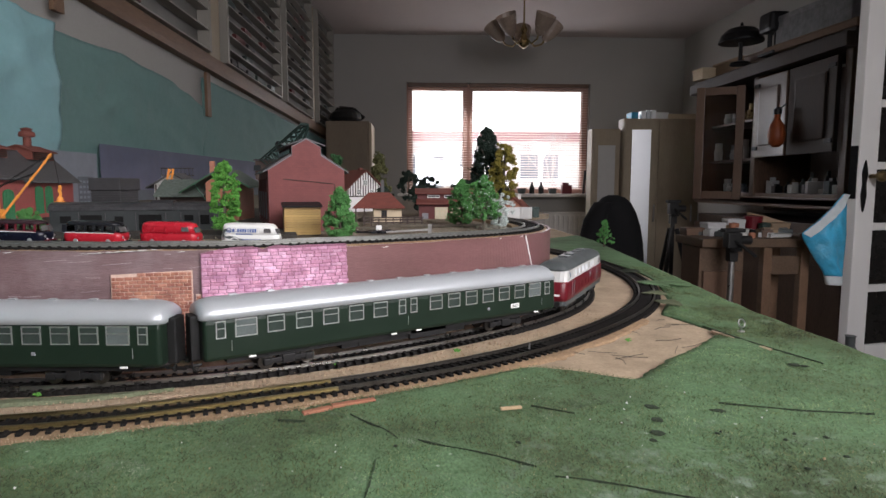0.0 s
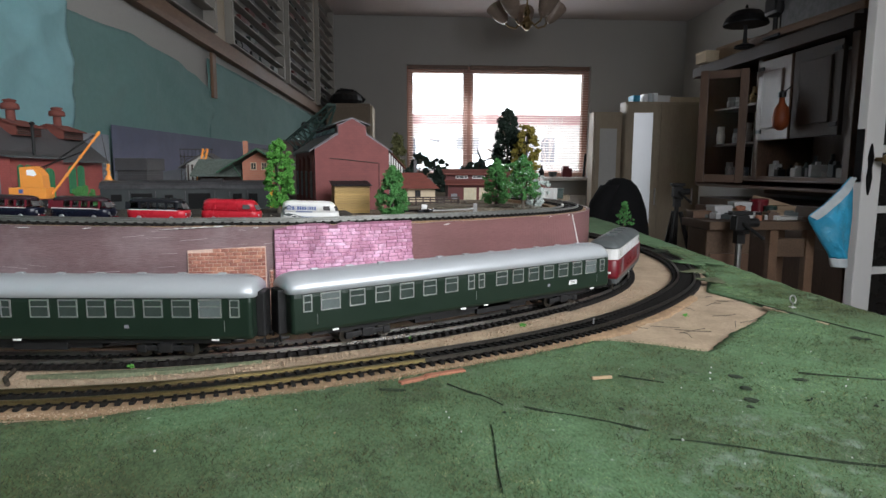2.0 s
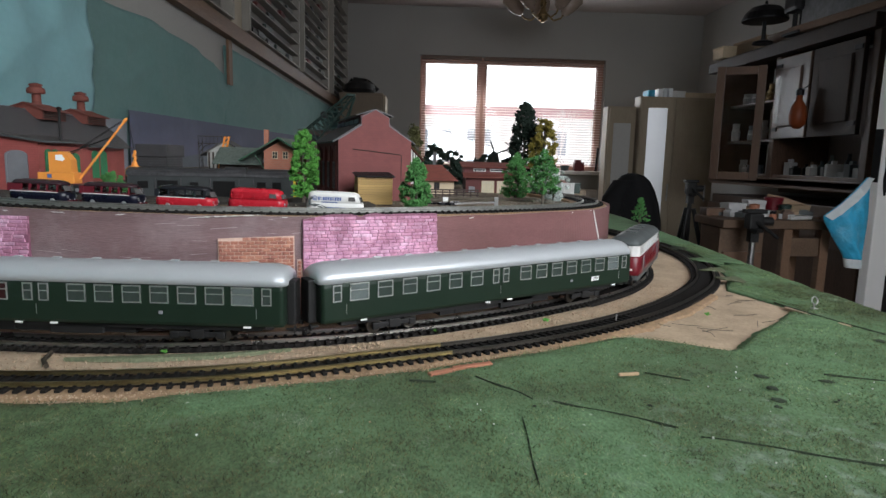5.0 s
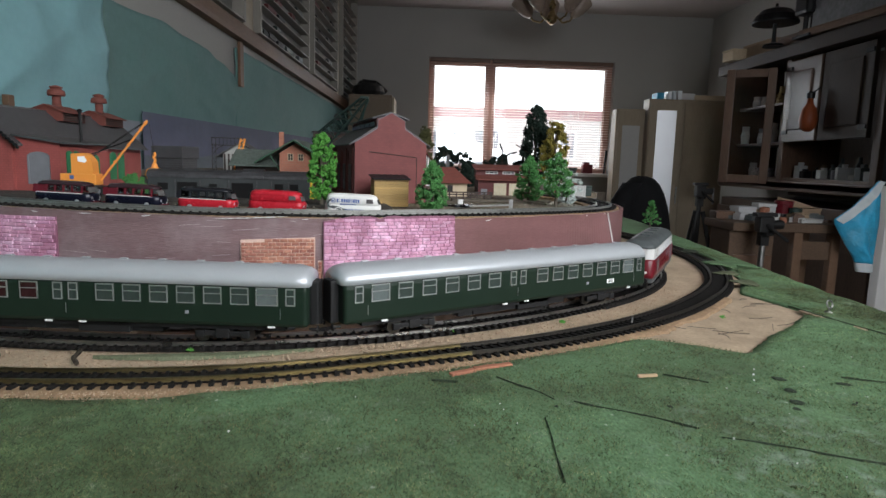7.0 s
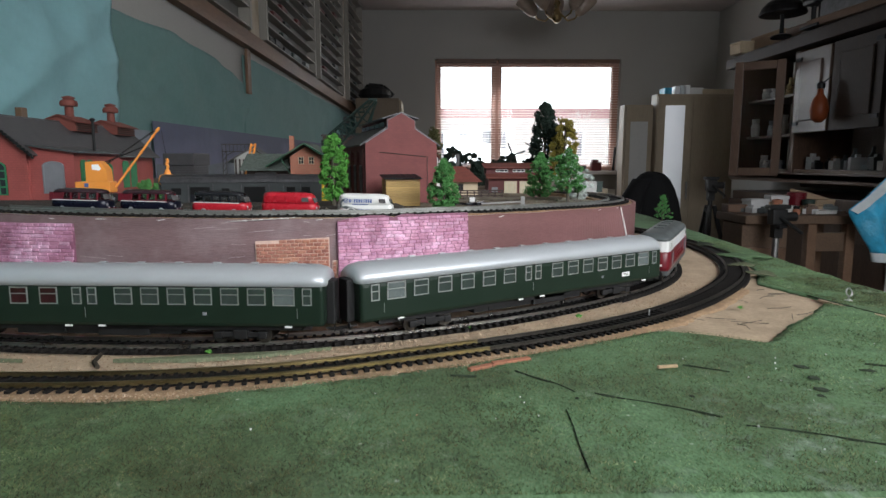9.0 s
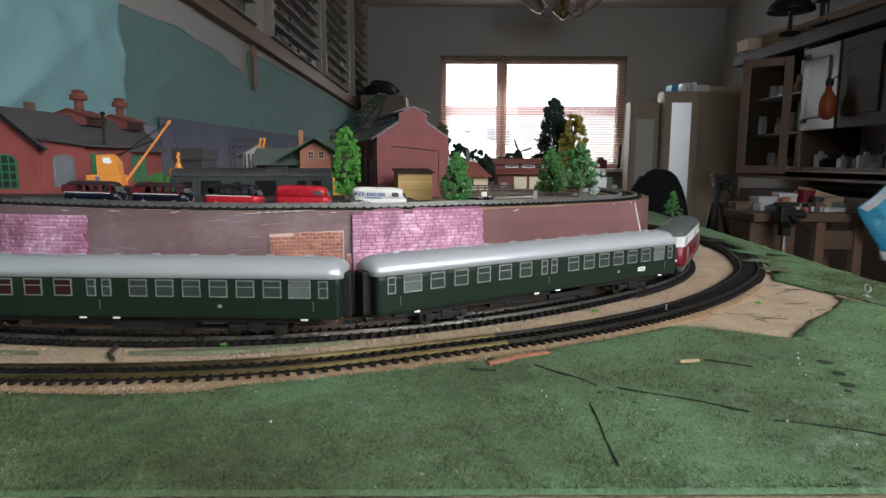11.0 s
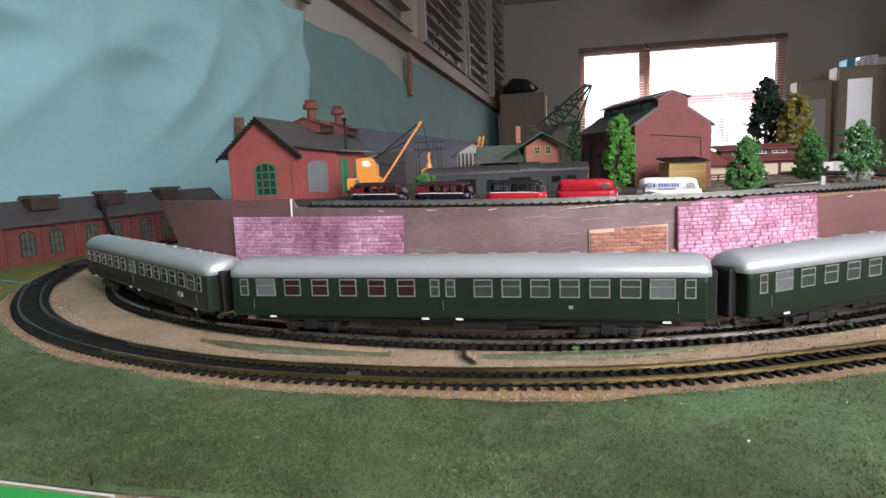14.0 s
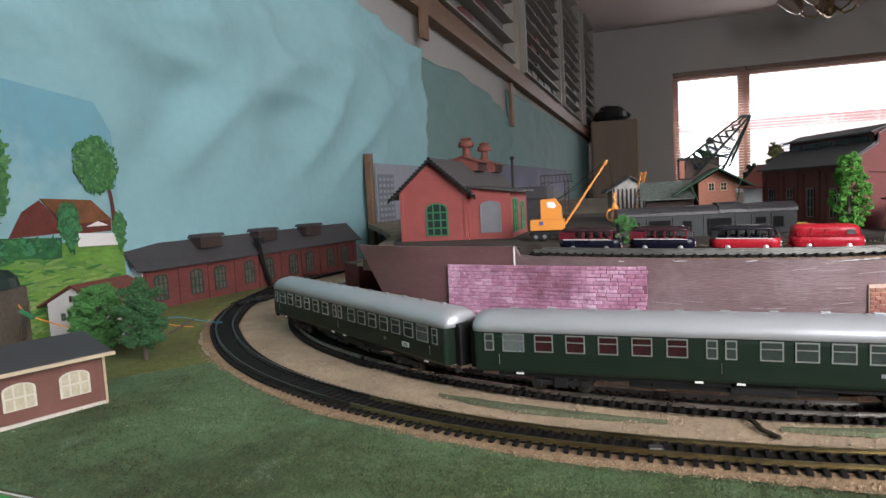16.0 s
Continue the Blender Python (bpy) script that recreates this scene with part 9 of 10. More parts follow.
part("rail", bm, "wood_bench", wb)


def lidded(w, d, h):
    bm = B()
    box(bm, w, d, h * 0.8, 0, 0, h * 0.4, bevel=0.003)
    box(bm, w + 0.004, d + 0.004, h * 0.22, 0, 0, h * 0.89, bevel=0.003)
    return bm


for w_, d_, h_, x, y, dz, rz, mt, lab in ((0.075, 0.06, 0.052, 1.185, 2.40, 0, 6, "dusty_white", "white lidded box on the workbench"), (0.066, 0.07, 0.064, 1.285, 2.43, 0, -8, "dusty_white", "pale grey lidded box on the workbench"),
                                     (0.045, 0.04, 0.030, 1.285, 2.33, 0, 12, "loco_white", "small white carton on the workbench"), (0.10, 0.08, 0.014, 1.385, 2.32, 0, 15, "loco_white", "stack of white papers on the workbench"),
                                     (0.09, 0.06, 0.030, 1.12, 2.42, 0, 0, "wood_mid", "low brown box on the workbench"), (0.10, 0.09, 0.05, 1.43, 2.41, 0, 20, "cardboard", "brown cardboard box on the workbench")):
    single("storage_box", lidded(w_, d_, h_), mt, lab, "box", pose(x, y, BT + 0.0003 + dz, 0, 0, rz), "boxes on the bench")
for x, y, r, h, mt, lab in ((1.360, 2.42, 0.034, 0.076, "loco_red", "round dark red tin on the workbench"), (1.375, 2.365, 0.022, 0.050, "dark_green", "round green tin on the workbench"), (1.25, 2.36, 0.018, 0.05, "terracotta", "small orange pot on the workbench")):
    bm = B()
    lathe(bm, [(r, 0), (r, h * 0.8), (r * 1.05, h * 0.82), (r * 1.05, h), (r * 0.2, h + 0.003)], seg=20)
    single("tin", bm, mt, lab, "tin", pose(x, y, BT + 0.0003), "tins on the bench")
bm = B()
v = [bm.verts.new(p) for p in ((-0.09, 0, 0), (0.07, 0.02, 0.0), (0.10, 0.05, 0.045), (0.0, 0.03, 0.075), (-0.07, 0.02, 0.09))]
bm.faces.new(v)
bmesh.ops.solidify(bm, geom=bm.faces[:], thickness=0.003)
single("cardboard_flap", bm, "cardboard", "bent brown cardboard flap on the workbench", "cardboard", pose(1.405, 2.40, BT + 0.001, 0, 0, -12))
for i in range(22):
    sx, sy, sz = rs.uniform(0.02, 0.08), rs.uniform(0.015, 0.05), rs.uniform(0.008, 0.04)
    bm = B()
    if i % 4 == 1:
        lathe(bm, [(sx * 0.35, 0), (sx * 0.38, sz), (sx * 0.34, sz), (sx * 0.30, sz * 0.1)], seg=14)
    else:
        box(bm, sx, sy, sz, 0, 0, sz / 2, bevel=0.003)
        box(bm, sx * 0.6, sy * 0.5, 0.006, 0, 0, sz + 0.003)
    single("bench_oddment", bm, rs.choice(("wood_bench", "dusty_white", "iron", "cardboard", "black_plastic", "loco_grey", "loco_white", "wood_dark", "terracotta")), "small tool or box lying on the workbench", "oddment",
           pose(1.275 + rs.uniform(-0.18, 0.18), 2.34 + rs.uniform(-0.07, 0.09), BT + 0.0003, 0, 0, rs.uniform(-40, 40)), "oddments on the bench")
bm = B()
lathe(bm, [(0.035, 0), (0.038, 0.02), (0.038, 0.15), (0.015, 0.19), (0.015, 0.22), (0.018, 0.225)], seg=18)
single("plastic_bottle", bm, "loco_grey", "cloudy plastic bottle on a low stool", "bottle", pose(1.47, 1.98, -0.60))
st2 = thing("low_stool", pose(1.47, 1.98, FLOOR), "low dark stool beside the door", "stool")
bm = B()
box(bm, 0.24, 0.24, 0.03, 0, 0, 0.2345, bevel=0.004)
part("seat", bm, "wood_bench", st2)
for x in (-0.09, 0.09):
    for y in (-0.09, 0.09):
        part("leg", box(B(), 0.03, 0.03, 0.219, x, y, 0.1095), "wood_bench", st2)

# blue plastic bag hanging from the door edge
bgm = thing("plastic_bag", pose(1.545, 2.16, 0.10), "hanging blue and white plastic bag", "bag")
LEFT = [(0.0, -0.004), (0.05, -0.045), (0.10, -0.096), (0.142, -0.150), (0.16, -0.146), (0.23, -0.100), (0.285, -0.060), (0.33, -0.045)]
RIGHT_SIDE = [(0.0, 0.004), (0.05, 0.010), (0.15, 0.016), (0.25, 0.012), (0.33, 0.010)]


def bag_sheet(z0, z1, rows, cols=16):
    """Crumpled plastic between two uneven edges, hanging from one corner."""
    bm = B()
    front, back = [], []
    for i in range(rows + 1):
        d = z0 + (z1 - z0) * i / rows
        l, r = lerp_table(LEFT, d), lerp_table(RIGHT_SIDE, d)
        for side, out in ((-1, front), (1, back)):
            row = []
            for j in range(cols + 1):
                u = j / cols
                fold = 0.017 * noise.noise((u * 3.2 - d * 9, d * 14, side)) + 0.006 * abs(noise.noise((u * 7 + d * 22, d * 9, side + 4)))
                row.append(bm.verts.new((l + (r - l) * u, side * (0.002 + 0.026 * math.sin(math.pi * u) ** 0.7 * min(1, d * 9)) + fold * math.sin(math.pi * u), -d)))
            out.append(row)
    for sheet_rows in (front, back):
        for p, q in zip(sheet_rows, sheet_rows[1:]):
            for j in range(cols):
                bm.faces.new((p[j], p[j + 1], q[j + 1], q[j]))
    for p, q, p2, q2 in zip(front, front[1:], back, back[1:]):
        bm.faces.new((p[0], q[0], q2[0], p2[0]))
        bm.faces.new((p[-1], q[-1], q2[-1], p2[-1]))
    for e in (0, -1):
        for j in range(cols):
            bm.faces.new((front[e][j], front[e][j + 1], back[e][j + 1], back[e][j]))
    bmesh.ops.recalc_face_normals(bm, faces=bm.faces[:])
    return bm


part("bag", bag_sheet(0.0, 0.296, 40), "bag_blue", bgm, smooth=True)
part("white_bottom", bag_sheet(0.2965, 0.33, 6), "bag_white", bgm, smooth=True)
bm = B()
hem = []
for i in range(13):
    d = 0.142 * i / 12
    x = lerp_table(LEFT, d)
    w = 0.004 + 0.012 * min(1, i / 4)
    hem.append([bm.verts.new(p) for p in ((x + 0.001, -0.007, -d), (x + 0.001 + w, -0.030 + 0.003 * math.sin(i * 1.7), -d - w * 0.8))])
for p, q in zip(hem, hem[1:]):
    bm.faces.new((p[0], q[0], q[1], p[1]))
bmesh.ops.recalc_face_normals(bm, faces=bm.faces[:])
bmesh.ops.solidify(bm, geom=bm.faces[:], thickness=0.0008)
part("white_hem", bm, "bag_white", bgm)

# white panelled door standing open
dm = pose(1.671, 2.294, FLOOR, 0, 0, 12)
do = thing("door_1", dm, "white panelled door with glass and a black iron handle", "door", kind="structure")
bm = B()
for x, w in ((0.045, 0.090), (0.605, 0.090)):
    box(bm, w, 0.04, 2.04, x, 0, 1.02, bevel=0.004)
BARS = [-0.269, -0.028, 0.206, 0.440, 0.674, 0.908]
LOW = -0.495 - FLOOR
box(bm, 0.464, 0.036, LOW, 0.325, 0, LOW / 2, bevel=0.003)
box(bm, 0.464, 0.036, 2.04 - (1.115 - FLOOR), 0.325, 0, (2.04 + 1.115 - FLOOR) / 2, bevel=0.003)
for z in BARS:
    box(bm, 0.464, 0.034, 0.029, 0.325, 0, z - FLOOR, bevel=0.003)
box(bm, 0.029, 0.033, 1.115 + 0.495, 0.325, 0, LOW + 0.805, bevel=0.003)
part("leaf", bm, "door_white", do)
for a, b in zip([-0.5095] + BARS, BARS + [1.1295]):
    for x in (0.201, 0.449):
        bm = B()
        box(bm, 0.214, 0.006, b - a - 0.026, x, 0, (a + b) / 2 - FLOOR)
        part("pane", bm, "dark_pane", do)
bm = B()
prism(bm, [(-0.007, -0.08), (0.0, -0.105), (0.007, -0.08), (0.012, -0.04), (0.007, 0.0), (0.012, 0.04), (0.006, 0.07), (0.0, 0.09), (-0.006, 0.07), (-0.012, 0.04), (-0.007, 0.0), (-0.012, -0.04)], 0.006, pose(0.027, -0.028, 0.135 - FLOOR))
hp2 = part("handle_plate", bm, "iron", do, "black iron handle plate")
bm = B()
lathe(bm, [(0.008, 0), (0.008, 0.03), (0.018, 0.036), (0.022, 0.05), (0.014, 0.062)], seg=16, m=pose(0.050, -0.028, 0.165 - FLOOR, 90))
part("knob", bm, "brass", hp2)
bm = B()
box(bm, 0.004, 0.03, 0.20, -0.003, 0, 1.03)
part("lock_plate", bm, "iron", do)
bm = B()
box(bm, 0.05, 0.10, 2.20, 0, 0, 1.10, bevel=0.004)
single("door_frame", bm, "door_white", "white painted door post", "door frame", pose(2.345, 2.44, FLOOR, 0, 0, 12), kind="structure")

# chandelier
cl = thing("chandelier", pose(0.735, 4.20, 0), "brass chandelier with five dark tulip shades", "chandelier")
bm = B()
lathe(bm, [(0.05, 0.0), (0.045, 0.03), (0.012, 0.04)], 0, 0, CEIL - 0.045, 16)
tube(bm, [(0, 0, CEIL - 0.02), (0, 0, 1.16)], 0.007, 8)
lathe(bm, [(0.012, 0.98), (0.035, 1.00), (0.045, 1.03), (0.03, 1.06), (0.018, 1.09), (0.030, 1.12), (0.015, 1.16)], 0, 0, 0.0, 16)
part("stem", bm, "brass", cl)
for q in range(5):
    a = radians(72 * q + 12)
    ca, sa = math.cos(a), math.sin(a)
    bm = B()
    tube(bm, [(0.03 * ca, 0.03 * sa, 1.05), (0.09 * ca, 0.09 * sa, 1.00), (0.15 * ca, 0.15 * sa, 1.02), (0.17 * ca, 0.17 * sa, 1.05)], 0.007, 8)
    am = part("arm", bm, "brass", cl)
    bm = B()
    lathe(bm, [(0.018, 0.0), (0.040, 0.03), (0.060, 0.08), (0.072, 0.13), (0.078, 0.16), (0.074, 0.16), (0.055, 0.08), (0.030, 0.03)], seg=18, m=pose(0.17 * ca, 0.17 * sa, 1.045) @ Matrix.Rotation(radians(32), 4, Vector((-sa, ca, 0))))
    part("shade", bm, "shade_glass", am, "smoky tulip shade")

cl.matrix_basis = pose(0.735, 4.20, CEIL * 0.14) @ Matrix.Scale(0.86, 4)

# things on the window sill, radiator below it
for x, kind in ((1.02, "bottle"), (1.10, "bottle"), (1.32, "box"), (0.93, "pot"), (1.47, "stick"), (0.02, "pot"), (1.2, "pot")):
    bm = B()
    if kind == "bottle":
        lathe(bm, [(0.022, 0), (0.024, 0.05), (0.010, 0.075), (0.009, 0.10)], seg=14)
    elif kind == "box":
        box(bm, 0.085, 0.06, 0.075, 0, 0, 0.0375, bevel=0.004)
        box(bm, 0.05, 0.05, 0.02, -0.01, 0, 0.085)
    elif kind == "pot":
        lathe(bm, [(0.030, 0), (0.040, 0.045), (0.036, 0.045), (0.02, 0.03)], seg=14)
    else:
        rod(bm, (0, 0, 0), (0.02, 0.03, 0.20), 0.010, 8)
    single("sill_" + kind, bm, {"bottle": "black_plastic", "box": "loco_red", "pot": "loco_grey", "stick": "iron"}[kind], "small dark " + kind + " on the window sill", kind, pose(x, FAR - 0.09, 0.0585), "things on the sill")
ra = thing("radiator", pose(0.95, FAR - 0.06, -0.70), "white panel radiator under the window", "radiator")
bm = B()
box(bm, 1.1, 0.05, 0.60, 0, 0, 0.30, bevel=0.008)
part("panel", bm, "frame_white", ra)
rib = None
for q in range(26):
    if rib is None:
        bm = B()
        box(bm, 0.018, 0.016, 0.54, 0, 0, 0, bevel=0.005)
        rib = part("rib", bm, "frame_white", ra)
        o = rib
    else:
        o = new("rib", rib.data)
        o.parent = ra
    o.location = (-0.525 + 0.042 * q, -0.032, 0.30)
for x in (-0.4, 0.4):
    bm = B()
    rod(bm, (x, 0.0, -0.15), (x, 0.0, 0.01), 0.012, 8)
    part("pipe", bm, "frame_white", ra)

# ---- small litter on the ground ----
def litter(name, bm, mat, label, cat, x, y, z=0.003, rz=0.0, rx=0.0):
    return single(name, bm, mat, label, cat, pose(x, y, z, rx, 0, rz))


bm = B()
box(bm, 0.0125, 0.0021, 0.0017, 0, 0, 0, bevel=0.0005)
litter("wood_chip", bm, "sawdust", "pale splinter of wood lying on the grass mat", "wood chip", 0.0490, 0.3430, 0.0048, 10)
bm = B()
box(bm, 0.026, 0.0045, 0.0028, 0, 0, 0, bevel=0.0007)
box(bm, 0.017, 0.0043, 0.0026, -0.022, -0.003, 0, rz=8, bevel=0.0007)
litter("brick_strip", bm, "terracotta", "broken terracotta strip beside the outer track", "strip", -0.040, 0.3615, 0.0020, 22)
bm = B()
rod(bm, (0, 0, 0), (0, 0, 0.0042), 0.0007, 8)
for k in range(18):
    a, b = 2 * math.pi * k / 18, 2 * math.pi * (k + 1) / 18
    rod(bm, (0.0036 * math.cos(a), 0.0010 * math.sin(a), 0.0074 + 0.0034 * math.sin(a)), (0.0036 * math.cos(b), 0.0010 * math.sin(b), 0.0074 + 0.0034 * math.sin(b)), 0.0006, 6)
lathe(bm, [(0.0032, 0.0), (0.0030, 0.0006), (0.0008, 0.0010)], seg=14)
litter("eye_screw", bm, "steel", "small bright screw eye at the table's edge", "screw", 0.2790, 0.5240, 0.0022, 20)
bm = B()
prism(bm, [(0, 0), (0.010, 0.004), (0.016, 0.001), (0.011, 0.010), (0.004, 0.005), (-0.006, 0.009)], 0.0008)
litter("torn_paper", bm, "print_white", "torn white scrap of paper on the wall's foot", "paper", -0.024, 0.5255, 0.004, 32)
bm = B()
tube(bm, [(0, 0, 0.0), (0.006, 0.001, -0.003), (0.009, 0.001, -0.009), (0.010, 0.0, -0.012)], 0.0013, 6)
litter("black_wire", bm, "under_black", "short black wire on the brick strip", "wire", -0.2480, 0.4505, 0.0175)
bm = B()
tube(bm, [(0, 0, 0), (0.004, -0.010, 0.0008), (0.006, -0.020, 0.0004), (0.013, -0.029, 0)], 0.0014, 6)
litter("twig", bm, "soil", "dark root across the track bed", "twig", -0.3020, 0.3880, 0.0008, 0)
bm = B()
box(bm, 0.105, 0.016, 0.0014, 0, 0, 0, bevel=0.0003)
litter("card_strip", bm, "shutter_grey", "flat grey card under the brick strip", "card", -0.2300, 0.4460, 0.0012, 4)
rs2 = random.Random(5)
for i in range(16):
    a = rs2.uniform(-48, -24)
    r = rs2.uniform(0.585, 0.64)
    x, y = CX + r * math.cos(radians(a)), CY + r * math.sin(radians(a))
    bm = B()
    l = rs2.uniform(0.010, 0.030)
    tube(bm, [(0, 0, 0), (l * 0.5, rs2.uniform(-0.002, 0.002), 0.0004), (l, rs2.uniform(-0.004, 0.004), 0)], 0.00026, 4)
    litter("dry_twig", bm, "bark", "thin dry twig lying on the sandy board", "twig", x, y, 0.0004, rs2.uniform(0, 180))
for i in range(190):
    x, y = rs2.uniform(-0.45, 0.30), rs2.uniform(0.225, 0.40)
    if y > 0.33 and x < 0.05 or rs2.random() > 0.35 + x:
        continue
    bm = B()
    s = 0.0003 + 0.0004 * rs2.random() ** 2
    bmesh.ops.create_icosphere(bm, subdivisions=1, radius=s)
    for v in bm.verts:
        v.co *= rs2.uniform(0.6, 1.2)
    litter("crumb", bm, rs2.choice(("print_white", "print_white", "loco_white", "sawdust", "under_black")), "tiny pale crumb on the grass mat", "crumb", x, y, 0.0032)
for x, y, sp in ((0.130, 0.347, 0.9), (0.126, 0.3275, 0.9), (0.119, 0.310, 0.9), (0.113, 0.301, 0.5), (0.046, 0.3015, 0.36), (-0.014, 0.300, 0.25), (0.165, 0.3395, 0.8), (0.263, 0.424, 1.0), (0.268, 0.420, 0.7),
              (0.149, 0.308, 0.3), (0.179, 0.299, 0.3), (0.201, 0.301, 0.35), (0.196, 0.279, 0.35), (0.188, 0.306, 0.25), (0.170, 0.268, 0.3)):
    bm = B()
    sp *= 0.82
    lathe(bm, [(0.0058 * sp, 0.0), (0.0048 * sp, 0.0004), (0.0020 * sp, 0.0006), (0.0006 * sp, 0.0006)], seg=9)
    for v in bm.verts:
        v.co.x *= rs2.uniform(0.7, 1.3)
        v.co.y *= rs2.uniform(0.6, 1.0)
    litter("burnt_spot", bm, "scorch_soft", "dark worn hole in the grass mat", "worn spot", x, y, 0.0027, rs2.uniform(0, 180))
for x, y in ((0.028, 0.474), (-0.060, 0.440), (0.268, 0.612), (-0.232, 0.385), (0.17, 0.50)):
    bm = B()
    for k in range(5):
        box(bm, 0.0028, 0.0016, 0.0005, rs2.uniform(-0.002, 0.002), rs2.uniform(-0.001, 0.001), 0.0006 + 0.0004 * k, rz=rs2.uniform(0, 180), rx=rs2.uniform(-25, 25))
    litter("green_tuft", bm, "leaf_bright", "small bright green tuft beside the track", "tuft", x, y, 0.0008)
bm = B()
rod(bm, (0, 0, 0), (0.0005, 0.0008, 0.0068), 0.0007, 6)
litter("track_pin", bm, "steel", "bright steel pin standing beside the track", "pin", 0.0835, 0.4720, 0.0008)
bm = B()
box(bm, 0.007, 0.005, 0.0022, 0, 0, 0, bevel=0.0005)
litter("solder_blob", bm, "steel", "bright rail joiner on the outer track", "joiner", -0.350, 0.326, 0.0045, 5)
nl = thing("nail", pose(-0.4108, 0.2079, 0.0026), "rusty nail standing in the grass mat", "nail")
part("shank", cyl(B(), 0.00045, 0.00055, 0.0046, 0, 0, 0, seg=8), "under_black", nl)
part("head", cyl(B(), 0.0009, 0.0008, 0.0007, 0, 0, 0.0046, seg=10), "timber_dark", nl, "rusty flat head")

# wooden packing beside the tunnel
for k in range(4):
    bm = B()
    box(bm, 0.060 - 0.004 * k, 0.022, 0.0035, 0, 0, 0, bevel=0.0004)
    litter("packing_strip", bm, "sawdust" if k % 2 else "wood_light", "thin wooden packing strip under the deck", "packing", -0.668 + 0.004 * k, 0.735, 0.0530 + 0.0042 * k, 62 + 5 * k)
bm = B()
quad_block(bm, [(-0.735, 0.765), (-0.700, 0.735), (-0.660, 0.80), (-0.70, 0.83)], 0.0, 0.0505)
single("tunnel_pier", bm, "maroon_wood", "dark red pier of the tunnel mouth", "pier")

# ---- brick-embossed card panels on the fascia ----
def brick_panel(name, label, s0, s1, z_of, mat_card, mat_brick, bw, bh, out, limit=300, lean=0.0, seed=1, alternate=False):
    """Courses of separate bricks on a card that follows the fascia from s0 to s1."""
    rnd = random.Random(seed)
    w = thing(name, I4, label, "brick card")
    bm = B()
    prev = None
    n = max(2, int((s1 - s0) / 0.004))
    for i in range(n + 1):
        s = s0 + (s1 - s0) * i / n
        q, a = FASC.at(s)
        nx, ny = math.sin(radians(a)), -math.cos(radians(a))
        lo, hi = z_of(s)
        ring = []
        for o, z in ((0.0032, lo), (out, lo), (out, hi), (0.0032, hi)):
            oo = o + (lean * (1 - (z - lo) / max(hi - lo, 1e-6)) if o == out else 0.0)
            ring.append(bm.verts.new((q.x + nx * oo, q.y + ny * oo, z)))
        if prev:
            for k in range(4):
                bm.faces.new((prev[k], ring[k], ring[(k + 1) % 4], prev[(k + 1) % 4]))
        else:
            bm.faces.new(ring)
        prev = ring
    bm.faces.new(prev[::-1])
    bmesh.ops.recalc_face_normals(bm, faces=bm.faces[:])
    part("card", bm, mat_card, w)
    def brick_verts(w_, m):
        """A brick with bevelled face: back ring larger than the front ring."""
        e = 0.00035
        pts = []
        for yy, sh in ((0.0004, 0.0), (-0.00035, 0.0), (-0.0007, e)):
            for u, v in ((-1, -1), (1, -1), (1, 1), (-1, 1)):
                pts.append(m @ Vector((u * (w_ / 2 - sh), yy, v * (bh * 0.44 - sh))))
        return pts
    quads = [(0, 1, 5, 4), (1, 2, 6, 5), (2, 3, 7, 6), (3, 0, 4, 7), (4, 5, 9, 8), (5, 6, 10, 9), (6, 7, 11, 10), (7, 4, 8, 11), (8, 9, 10, 11)]
    widths = [bw * k for k in (0.62, 0.85, 1.0, 1.12, 1.35)] if not alternate else [bw * 0.5, bw]
    meshes = []
    for w_ in widths:
        me = bpy.data.meshes.new("brick")
        me.from_pydata(brick_verts(w_ - 0.00034, I4), [], quads)
        me.materials.append(M[mat_brick + "_piece"])
        meshes.append(me)
    count, row = 0, 0
    zlo = min(z_of(s0 + (s1 - s0) * k / 20)[0] for k in range(21))
    zhi = max(z_of(s0 + (s1 - s0) * k / 20)[1] for k in range(21))
    verts, faces = [], []
    z = zlo + bh / 2
    while z < zhi:
        s = s0 + 0.0003
        turn = row % 2
        while s < s1 - 0.0012:
            i = rnd.randrange(len(widths)) if not alternate else 1 - turn
            turn = 0
            w_ = widths[i]
            if s + w_ > s1:                # the last one fills what is left
                i = min(range(len(widths)), key=lambda j: abs(widths[j] - (s1 - s)))
                w_ = widths[i]
                if w_ > s1 - s + 0.0012:
                    break
            mid = s + w_ / 2
            lo, hi = z_of(mid)
            if alternate:
                hi = min(hi, z_of(s)[1], z_of(s + w_)[1])
            if lo + bh * 0.4 < z < hi - bh * 0.35:
                q, a = FASC.at(mid)
                oo = out - 0.0001 + lean * (1 - (z - lo) / max(hi - lo, 1e-6)) + rnd.uniform(-0.0001, 0.0002)
                m = pose(q.x + math.sin(radians(a)) * oo, q.y - math.cos(radians(a)) * oo, z + rnd.uniform(-0.00012, 0.00012), 0, rnd.uniform(-1.2, 1.2), a)
                if count < limit:
                    o = new("brick", meshes[i])
                    o.parent, o.matrix_basis = w, m
                    count += 1
                else:
                    k = len(verts)
                    verts += brick_verts(w_ - 0.00034, m)
                    faces += [tuple(j + k for j in f) for f in quads]
            s += w_
        z += bh
        row += 1
    if verts:
        me = bpy.data.meshes.new("bricks")
        me.from_pydata(verts, [], faces)
        me.materials.append(M[mat_brick + "_island"])
        o = new("bricks", me)
        o.parent = w
        tagged(o, kind="stuff")
    return w


